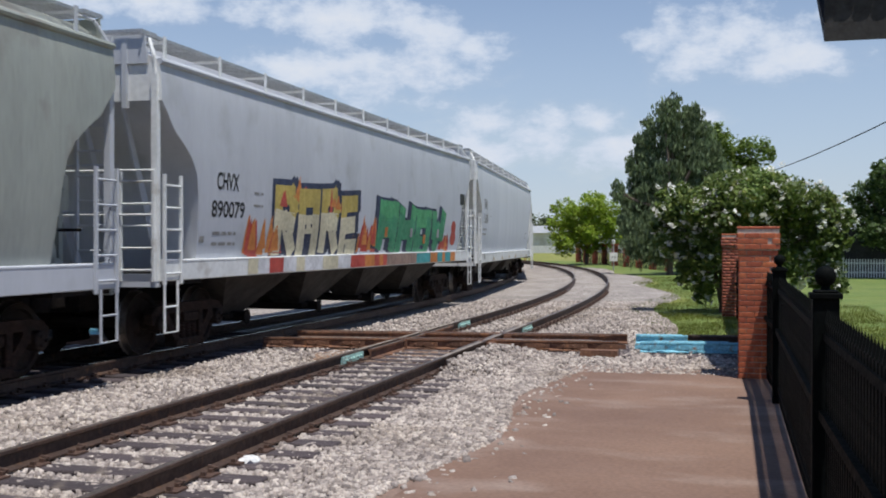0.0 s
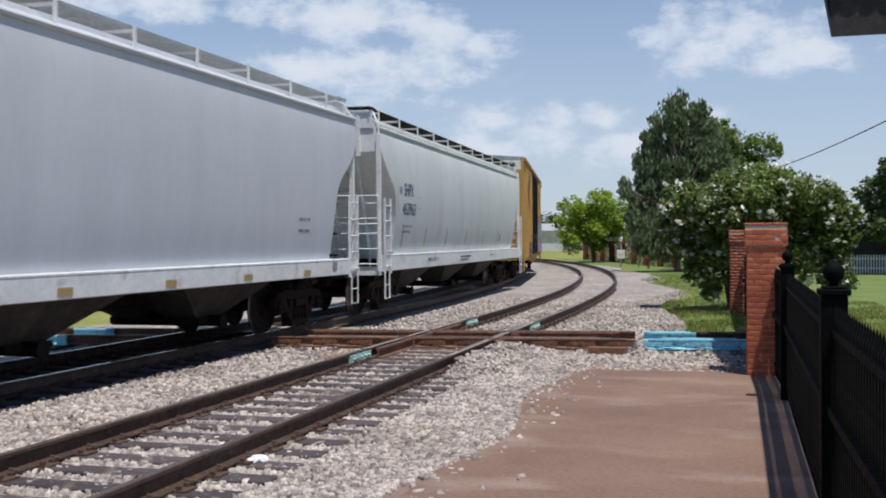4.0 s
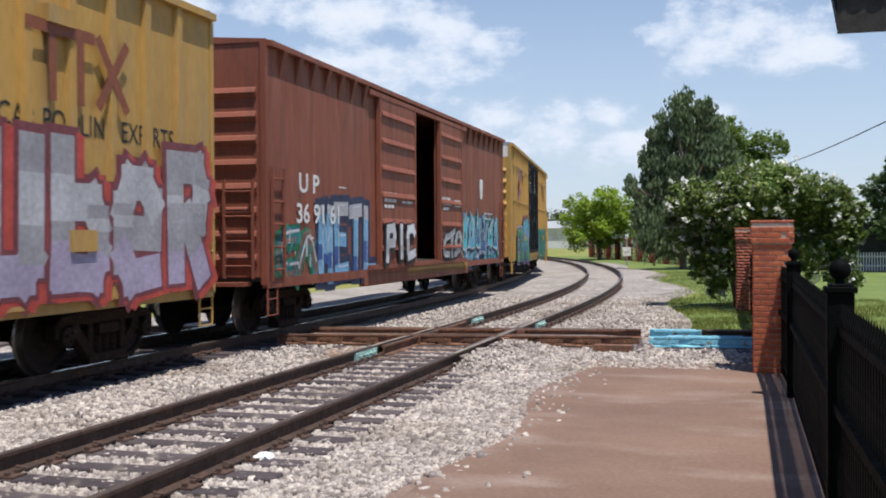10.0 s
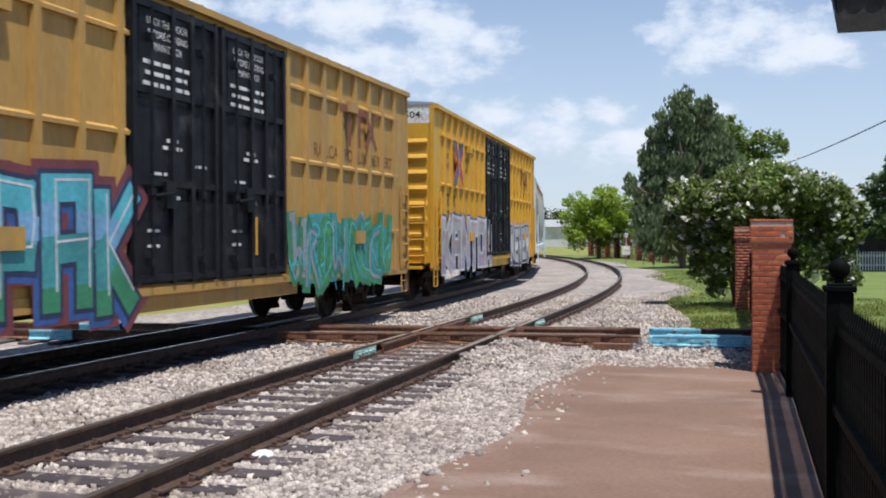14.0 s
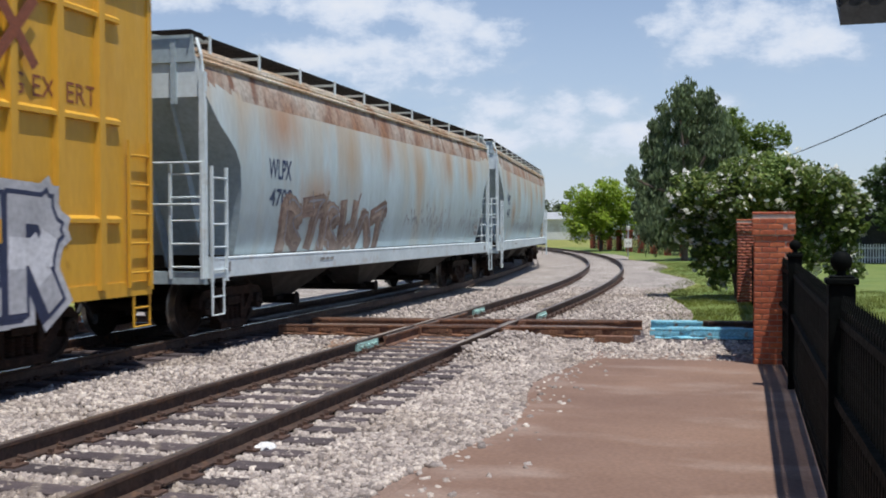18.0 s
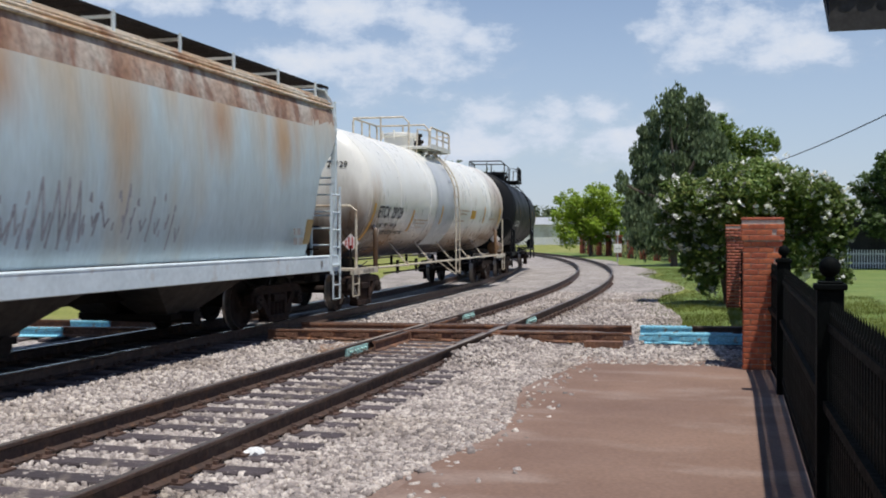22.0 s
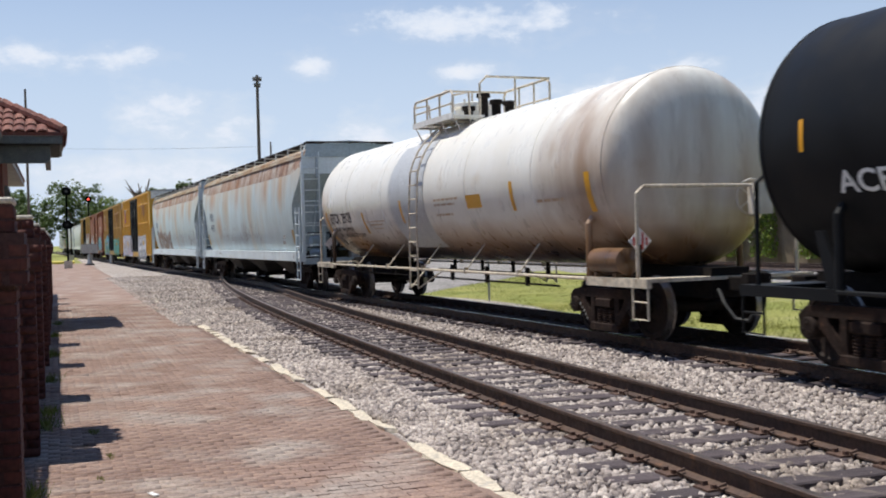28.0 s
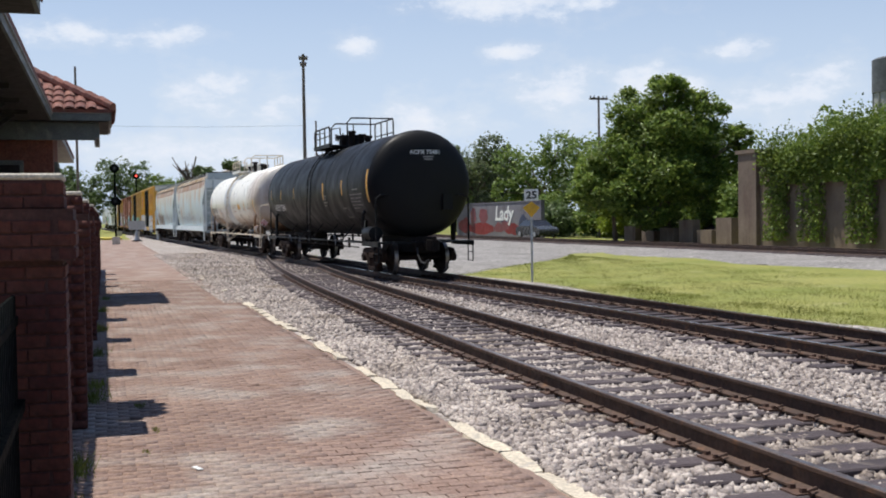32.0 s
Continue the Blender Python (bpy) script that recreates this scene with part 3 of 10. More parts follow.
set_words(["U P|.02", "36 91 61|.02", "TB|.01", "OX|.01", "6|.01", "67|.01", "90|.01", "8|.01", "64|.01", "25|.01", "04|.01", "80|.01", "34|.01", "CHVX|.02", "890079|.02", "FPAX|.0", "218386|.0", "SHPX|.02", "463963|.02", "642504|.01", "next|.0",
           "load|.0", "any|.0", "road|.0", "RAILCAR POOLING EXPERTS|.0", "WLPX|.02", "4708|.02", "44175|.02", "ETCX  29129|.02", "LD LMT  197200  LB  89450  KG|.01",
           "LT WT      65800  LB  29850  KG  NEW 05-1988|.01", "2 INCH HF COMP SHOES|.01", "ACFX 72481|.02", "25|.03", "Lady|.03", "TBOX 642504|.01", "TBOX 667908|.01", "678034|.01",
           "CENTER FLOW|.0", "LOCK THIS DOOR|.0", "BEFORE CLOSING|.0", "MAIN DOOR|.0"])


def lettering(key, x, z, h, yfun, material, parent, width=None, name="lettering", curved=False, lean=0.0, out=0.004, label=""):
    """Writing on a car's near side: its lower left corner at x, z."""
    vs, fs = WORDS[key]
    x0, x1 = min(v[0] for v in vs), max(v[0] for v in vs)
    y0, y1 = min(v[1] for v in vs), max(v[1] for v in vs)
    k = h / (y1 - y0)
    kx = width / (x1 - x0) if width else k
    bm = bmesh.new()
    bv = [bm.verts.new(((v[0] - x0) * kx + (v[1] - y0) * k * lean + x, 0, (v[1] - y0) * k + z)) for v in vs]
    for f in fs:
        try:
            bm.faces.new([bv[i] for i in f])
        except ValueError:
            pass
    if curved:
        zz = z + 0.07
        while zz < z + h:
            bmesh.ops.bisect_plane(bm, geom=bm.verts[:] + bm.edges[:] + bm.faces[:], plane_co=(0, 0, zz), plane_no=(0, 0, 1))
            zz += 0.07
    for v in bm.verts:
        v.co.y = -(yfun(v.co.z) + out)
    return part(name, bm, material, parent, label)


def bars(rows, yfun, material, parent, name="lettering", out=0.004):
    """Writing too small to read, as plain bars: (x0, x1, z, height)."""
    bm = bmesh.new()
    for x0, x1, z, h in rows:
        x = x0
        while x < x1 - 0.02:
            w = min(random.uniform(0.08, 0.3), x1 - x)
            vs = [bm.verts.new((px, -(yfun(pz) + out), pz)) for px, pz in ((x, z), (x + w, z), (x + w, z + h), (x, z + h))]
            bm.faces.new(vs)
            x += w + 0.05
    return part(name, bm, material, parent)


def patch(bm, pts, yfun, out, mi=0):
    """A painted patch on a car's near side, from an outline in x and z."""
    vs = [bm.verts.new((x, -(yfun(z) + out), z)) for x, z in pts]
    bm.faces.new(vs).material_index = mi


def stroke(bm, pts, w, yfun, out, mi=0):
    """A broad sprayed line with square ends, cut short enough to follow the side."""
    for (ax, az), (bx, bz) in zip(pts, pts[1:]):
        ln = math.hypot(bx - ax, bz - az) or 1e-3
        ux, uz = (bx - ax) / ln, (bz - az) / ln
        ax2, az2, bx2, bz2 = ax - ux * w * 0.45, az - uz * w * 0.45, bx + ux * w * 0.45, bz + uz * w * 0.45
        k = max(1, int(abs(bz2 - az2) / 0.3))
        for i in range(k):
            p, q = i / k, (i + 1) / k
            px, pz, qx, qz = ax2 + (bx2 - ax2) * p, az2 + (bz2 - az2) * p, ax2 + (bx2 - ax2) * q, az2 + (bz2 - az2) * q
            patch(bm, ((px - uz * w / 2, pz + ux * w / 2), (qx - uz * w / 2, qz + ux * w / 2), (qx + uz * w / 2, qz - ux * w / 2), (px + uz * w / 2, pz - ux * w / 2)), yfun, out, mi)


GLYPHS = [((0, 0), (0.1, 0.9), (0.9, 0.9), (0.8, 0.1), (0, 0)), ((0.1, 1), (0.1, 0), (0.9, 0), (0.9, 0.5), (0.1, 0.5)), ((0, 0), (0.45, 1), (0.95, 0)),
          ((0.1, 0), (0.1, 1), (0.9, 0.75), (0.2, 0.5), (0.9, 0)), ((0.9, 0.95), (0.1, 0.9), (0.15, 0.5), (0.9, 0.5), (0.85, 0.05), (0, 0.05)),
          ((0.1, 1), (0.15, 0), (0.5, 0.5), (0.85, 0), (0.9, 1)), ((0.9, 0.9), (0.15, 0.8), (0.1, 0.1), (0.9, 0.05)), ((0, 0.9), (1, 0.95), (0.5, 0.9), (0.5, 0))]


def graffiti(parent, x0, x1, z0, z1, fills, line, n, yfun, seed, back=None, glow=None, label="", w=0.2):
    """Sprayed letters that spell nothing: a cloud behind, then letter by letter a dark outline, a filled stroke and a light edge."""
    rnd = random.Random(seed)
    z0 += 0.16
    mats = [SPRAY[line], *[SPRAY[f] for f in fills], SPRAY[glow or fills[-1]]]
    wd = (x1 - x0) / n
    if back:
        bm = bmesh.new()
        lo = [(x0 + (x1 - x0) * i / 14, z0 - rnd.uniform(0, 0.12) * (i not in (0, 14))) for i in range(15)]
        hi = [(x, z1 + rnd.uniform(-0.12, 0.16)) for x, _ in lo]
        for i in range(14):
            for q in range(6):
                f0, f1 = q / 6, (q + 1) / 6
                mid = lambda p, r, f: (p[0] + (r[0] - p[0]) * f, p[1] + (r[1] - p[1]) * f)
                patch(bm, (mid(lo[i], hi[i], f0), mid(lo[i + 1], hi[i + 1], f0), mid(lo[i + 1], hi[i + 1], f1), mid(lo[i], hi[i], f1)), yfun, 0.003)
        part("graffiti", bm, SPRAY[back], parent, "cloud of sprayed colour behind the letters")
    for i in range(n):
        bm = bmesh.new()
        g = GLYPHS[rnd.randrange(len(GLYPHS))]
        bx = x0 + wd * i
        pts = [(bx + wd * (0.02 + 0.96 * u) + rnd.uniform(-0.08, 0.08), z0 + (z1 - z0) * v + rnd.uniform(-0.1, 0.1)) for u, v in g]
        for _ in range(2):
            cut = [pts[0]]
            for p, q in zip(pts, pts[1:]):
                cut += [(p[0] * 0.75 + q[0] * 0.25, p[1] * 0.75 + q[1] * 0.25), (p[0] * 0.25 + q[0] * 0.75, p[1] * 0.25 + q[1] * 0.75)]
            pts = cut + [pts[-1]]
        f = 1 + rnd.randrange(len(fills))
        lvl = 0.0005 * (i % 2)
        stroke(bm, [(a - 0.05, b - 0.04) for a, b in pts], w * 1.5, yfun, 0.006 + lvl, 0)
        stroke(bm, pts, w, yfun, 0.009 + lvl, f)
        stroke(bm, [(a - w * 0.3, b - w * 0.28) for a, b in pts], w * 0.3, yfun, 0.0105 + lvl, 1 + (f % len(fills)))
        stroke(bm, [(a + w * 0.24, b + w * 0.26) for a, b in pts[:-1]], w * 0.16, yfun, 0.012, len(mats) - 1)
        for q in range(5):
            cx, cz = bx + rnd.uniform(0, wd), rnd.uniform(z0, z1)
            stroke(bm, ((cx, cz), (cx + rnd.uniform(-0.25, 0.25), cz + rnd.uniform(-0.35, 0.35))), rnd.uniform(0.025, 0.06), yfun, 0.0135 + 0.0003 * q, rnd.choice((0, len(mats) - 1, 1)))
        part("graffiti", bm, mats, parent, label)


BLOCK = {"H": (((0, 0), (0, 1)), ((1, 0), (1, 1)), ((0, 0.5), (1, 0.5))), "U": (((0, 1), (0, 0.12), (0.2, 0), (0.8, 0), (1, 0.12), (1, 1)),),
         "B": (((0, 0), (0, 1)), ((0, 0.6), (0.8, 0.6), (1, 0.4), (1, 0.15), (0.8, 0), (0, 0))), "E": (((1, 1), (0, 1), (0, 0), (1, 0)), ((0, 0.5), (0.8, 0.5))),
         "e": (((0.1, 0.4), (0.95, 0.4), (0.95, 0.7), (0.7, 0.85), (0.2, 0.85), (0, 0.6), (0, 0.2), (0.25, 0), (0.95, 0.05)),),
         "R": (((0, 0), (0, 1), (0.8, 1), (1, 0.78), (0.85, 0.5), (0, 0.5)), ((0.45, 0.5), (1, 0))), "M": (((0, 0), (0.05, 1), (0.5, 0.3), (0.95, 1), (1, 0)),),
         "T": (((0, 1), (1, 1)), ((0.5, 1), (0.5, 0))), "L": (((0, 1), (0, 0), (1, 0)),), "P": (((0, 0), (0, 1), (0.9, 1), (1, 0.7), (0.9, 0.45), (0, 0.45)),),
         "A": (((0, 0), (0, 1), (1, 1), (1, 0)), ((0, 0.45), (1, 0.45))), "O": (((0, 0), (0, 1), (1, 1), (1, 0), (0, 0)),), "Y": (((0, 1), (0.1, 0.5), (0.9, 0.5), (1, 1)), ((0.5, 0.5), (0.4, 0))),
         "K": (((0, 0), (0, 1)), ((1, 1), (0.1, 0.5), (1, 0))), "C": (((1, 0.9), (0.8, 1), (0.15, 1), (0, 0.8), (0, 0.2), (0.15, 0), (1, 0.05)),), "N": (((0, 0), (0, 1), (1, 0), (1, 1)),),
         "V": (((0, 1), (0.5, 0), (1, 1)),), "I": (((0.5, 0), (0.5, 1)),)}


def ribbon(bm, pts, w, yfun, out, pick):
    """A broad painted line, cut in short lengths so that its tone can change with height."""
    for (ax, az), (bx, bz) in zip(pts, pts[1:]):
        ln = math.hypot(bx - ax, bz - az) or 1e-3
        ux, uz = (bx - ax) / ln, (bz - az) / ln
        ax, az, bx, bz = ax - ux * w * 0.48, az - uz * w * 0.48, bx + ux * w * 0.48, bz + uz * w * 0.48
        k = max(1, int(abs(bz - az) / 0.14))
        for i in range(k):
            p, q = i / k, (i + 1) / k
            c = [(ax + (bx - ax) * f - uz * w / 2 * g, az + (bz - az) * f + ux * w / 2 * g) for f, g in ((p, 1), (q, 1), (q, -1), (p, -1))]
            patch(bm, c, yfun, out, pick(sum(v[1] for v in c) / 4))
        out += 0.0002


def block_letters(parent, word, x0, x1, z0, z1, tones, edge, w, yfun, seed, label, drop=(-0.09, -0.06), shade=None, halo=None, shine="white", lean=0.0, rim=1.35, spread=2.0):
    """Sprayed block letters, each a part: halo, solid shade, edge, a fill that runs through tones from foot to top, and thin light lines."""
    rnd = random.Random(seed)
    keys = [edge, shade or edge, halo or edge, shine or edge, *tones]
    mats = [SPRAY[k] for k in keys]
    wd = (x1 - x0) / len(word)
    n = len(tones)
    tone = lambda z: 4 + min(n - 1, max(0, int((z - z0) / (z1 - z0) * n + rnd.uniform(-0.35, 0.35))))
    for i, ch in enumerate(word):
        bm = bmesh.new()
        bx, lw = x0 + wd * i + w * 0.6, wd - w * 1.25
        dz = rnd.uniform(-0.06, 0.06)
        for m, line in enumerate(BLOCK[ch]):
            pts = [(bx + lw * u + lean * v * (z1 - z0) + rnd.uniform(-0.03, 0.03), z0 + w * 0.5 + (z1 - z0 - w) * v + dz + rnd.uniform(-0.03, 0.03)) for u, v in line]
            up = 0.0006 * m + 0.0003 * (i % 2)
            if halo:
                ribbon(bm, pts, w * spread, yfun, 0.003 + up, lambda z: 2)
            for f in (1.0, 0.5):
                ribbon(bm, [(a + drop[0] * f, b + drop[1] * f) for a, b in pts], w * 1.3, yfun, 0.0055 + up - f * 0.0008, lambda z: 1)
            ribbon(bm, pts, w * rim, yfun, 0.008 + up, lambda z: 0)
            ribbon(bm, pts, w, yfun, 0.0108 + up, tone)
            if shine:
                ribbon(bm, [(a + w * 0.3, b + w * 0.3) for a, b in pts], w * 0.09, yfun, 0.0136 + up, lambda z: 3)
        part("graffiti", bm, mats, parent, label)


def shards(parent, x0, x1, z0, z1, tones, edge, light, n, yfun, seed, label, bars_low=True):
    """Interlocked pointed letters: leaning spikes and hooks with a dark edge, a two-tone fill and a light line."""
    rnd = random.Random(seed)
    mats = [SPRAY[k] for k in (edge, light, *tones)]
    wd = (x1 - x0) / n
    for i in range(n):
        bm = bmesh.new()
        cx = x0 + wd * (i + 0.5)
        lean = rnd.uniform(-0.3, 0.3)
        w = wd * rnd.uniform(0.65, 1.0)
        top, foot = z1 - rnd.uniform(0, 0.3) * (z1 - z0), z0 + rnd.uniform(0, 0.14) * (z1 - z0)
        h = top - foot
        body = [(-0.5, 0.0), (-0.1, 0.06), (0.12, -0.05), (0.5, 0.04), (0.36, 0.4), (0.52, 0.55), (0.3, 0.78), (0.1 + lean, 1.0), (0.02, 0.74), (-0.3, 0.62), (-0.22, 0.36)]
        body = [(u + rnd.uniform(-0.08, 0.08), v + rnd.uniform(-0.05, 0.05)) for u, v in body]

        def fan(k, out, mi, lo=0.0, hi=1.0, off=(0, 0)):
            cu, cv = 0.05, 0.4
            ring = [(cx + off[0] + (cu + (u - cu) * k + lean * v * 0.4) * w, foot + off[1] + (lo + (hi - lo) * (cv + (v - cv) * k)) * h) for u, v in body]
            mid = (cx + off[0] + (cu + lean * 0.16) * w, foot + off[1] + (lo + (hi - lo) * cv) * h)
            for a, b in zip(ring, ring[1:] + ring[:1]):
                patch(bm, (a, b, mid), yfun, out, mi)
        up = 0.0004 * (i % 3)
        fan(1.16, 0.004 + up, 0, off=(-0.05, -0.04))
        fan(1.06, 0.0065 + up, 1)
        fan(0.96, 0.0085 + up, 2 + rnd.randrange(len(tones)))
        fan(0.7, 0.0105 + up, 2 + rnd.randrange(len(tones)), 0.0, 0.8)
        fan(0.3, 0.0125 + up, 0, 0.1, 0.75)
        for q in range(3):
            px, pz = cx + rnd.uniform(-0.4, 0.4) * w, foot + rnd.uniform(0.1, 0.7) * h
            ribbon(bm, [(px, pz), (px + rnd.uniform(-0.15, 0.3) * w, pz + rnd.uniform(0.15, 0.4) * h)], 0.035, yfun, 0.0145 + 0.0004 * q, lambda z: 1)
        part("graffiti", bm, mats, parent, label)


# ---------------------------------------------------------------- lines of the tracks
def main_line(step=0.25, reach=1400):
    """The train's track: distance, x, y and heading, from 0 abreast of the camera. Nearly straight, then a left curve of 196 m."""
    def run(sign):
        x, y, s, th, out = 0.0, 9.05, 0.0, math.atan(0.0124), []
        for _ in range(reach):
            if x < 10:
                th = math.atan(0.004 + 0.067 / 80 * (10 - max(x, -22.0)))
            elif x < 23:
                th = math.atan(0.004)
            else:
                th = min(th + sign * step / 196.0, 1.2)
            x, y, s = x + sign * step * math.cos(th), y + sign * step * math.sin(th), s + sign * step
            out.append((s, x, y, th))
        return out
    return np.array(run(-1)[::-1] + [(0.0, 0.0, 9.05, math.atan(0.0124))] + run(1))


MAIN = main_line()


def on_main(s, side=0.0):
    """The point at distance s, side metres to the left of the line (to the right: towards the platform)."""
    x, y, th = (float(np.interp(s, MAIN[:, 0], MAIN[:, j])) for j in (1, 2, 3))
    return x - side * math.sin(th), y + side * math.cos(th), th


def main_y(x):
    return float(np.interp(x, MAIN[:, 1], MAIN[:, 2]))


def near_y(x):
    """Centre of the near track: it leaves the main line at a switch, runs beside it and curves after it."""
    if x < 0:
        return min(4.79 + 0.00077 * x * x - 0.0000074 * x ** 3, main_y(x))
    if x < 25:
        return 4.79 + 0.004 * x
    return 4.89 + 0.004 * (x - 25) + 190 - math.sqrt(max(190 ** 2 - (x - 25) ** 2, 1.0))


NEAR = [(x, near_y(x)) for x in np.arange(-64, 132, 0.5)]
MAINXY = [on_main(s)[:2] for s in np.arange(-330, 190, 0.5)]
FAR = [(x, 30.0 + 0.018 * x) for x in np.arange(-260, 60, 4.0)]


def offset_line(pts, d):
    out = []
    for i, p in enumerate(pts):
        a, b = pts[max(i - 1, 0)], pts[min(i + 1, len(pts) - 1)]
        ux, uy = b[0] - a[0], b[1] - a[1]
        ln = math.hypot(ux, uy)
        out.append((p[0] - uy / ln * d, p[1] + ux / ln * d))
    return out


# ---------------------------------------------------------------- ground
GZ = -0.2


def ground():
    bm = bmesh.new()
    xs = [-2500, -700, -300, -120, -60, -30, 0, 30, 60, 120, 300, 700, 2500]
    grid = [[bm.verts.new((x, y, GZ - 0.12)) for y in xs] for x in xs]
    for i in range(len(xs) - 1):
        for j in range(len(xs) - 1):
            bm.faces.new((grid[i][j], grid[i + 1][j], grid[i + 1][j + 1], grid[i][j + 1]))
    tagged(part("ground", bm, M["grass"]), "flat green grassland with dry patches reaching the horizon", "ground", kind="structure")


def strip(name, xs, lo, hi, z, material, label, category, rough=0.02, cell=0.5):
    """A sheet of ground between two edges, slightly uneven."""
    nx = len(xs)
    rows, faces = [], []
    k = 2
    for x in xs:
        a, b = lo(x), hi(x)
        k = max(k, int((b - a) / cell) + 1)
    for x in xs:
        a, b = lo(x), hi(x)
        for j in range(k + 1):
            y = a + (b - a) * j / k
            n = noise.noise(Vector((x * 1.3, y * 1.3, 3.0))) + 0.6 * noise.noise(Vector((x * 5, y * 5, 9.0)))
            edge = -0.1 if j in (0, k) else 0.0
            rows.append((x, y, z + n * rough + edge))
    for i in range(nx - 1):
        for j in range(k):
            p = i * (k + 1) + j
            faces.append((p, p + k + 1, p + k + 2, p + 1))
    ob = new(name, raw_mesh(name, rows, faces, material))
    ob.data.shade_smooth()
    return tagged(ob, label, category, kind="structure")


def platform_edge(x):
    """Edge of the brick platform towards the tracks."""
    return 2.62 + 0.12 * math.sin(x * 0.5) if x > -3 else 2.62 - 0.03 * (x + 3) * 0.3


def ballast_low(x):
    if x < 5:
        return min(platform_edge(x) - 0.05, 2.4)
    if x < 15.5:
        return 2.5 + 0.18 * math.sin(x * 1.1)
    if x < 20.4:
        return -0.55 + 0.15 * math.sin(x * 1.7)
    return near_y(x) - 3.0 - 0.5 * math.sin(x * 0.35)


def ballast_high(x):
    return main_y(x) + 2.6 + 0.4 * math.sin(x * 0.4) + (2.6 if -2 < x else 0.0) * min(1, max(0, (x + 2) / 6))


ground()
strip("ballast", np.arange(-150, 112, 0.5), ballast_low, ballast_high, GZ - 0.03, M["ballast"], "pale grey crushed stone ballast under the tracks", "ballast", 0.018)
# browner ballast between the rails, its tone deepened to hold the train's shadow
strip("oily_ballast", np.arange(-28, 15, 0.5), lambda x: main_y(x) - 1.25 + 0.12 * math.sin(x * 2.1), lambda x: main_y(x) + 1.3, GZ - 0.012, M["shaded_bed"], "brown ballast between the main rails, darkened for the train's shade", "ballast", 0.012)
strip("gravel_field", np.arange(-150, -33, 2.0), lambda x: ballast_high(x) - 0.5, lambda x: 24.0 + 0.018 * x, GZ - 0.075, M["far_gravel"], "grey gravel flat beside the main track", "gravel", 0.03, 1.0)
strip("grass_field", np.arange(-48, 12, 1.0), lambda x: ballast_high(x) - 0.5 + max(0.0, -33.0 - x) * 0.75, lambda x: 23.5 + 0.018 * x + 0.5 * math.sin(x * 0.6), GZ - 0.05, M["grass"], "mown green grass between the tracks", "grass", 0.03, 1.0)
strip("gravel_yard", np.arange(-260, 60, 3.0), lambda x: 23.0 + 0.018 * x + 0.5 * math.sin(x * 0.6), lambda x: 33.0 + 0.018 * x, GZ - 0.035, M["far_gravel"], "pale gravel along the far track", "gravel", 0.03, 1.5)
strip("verge", np.arange(20.5, 110, 1.0), lambda x: -30.0, lambda x: ballast_low(x) + 0.4 + (0.5 * math.sin(x * 0.8)), GZ - 0.05, M["lawn"], "green lawn beside the curving track", "lawn", 0.05, 2.0)


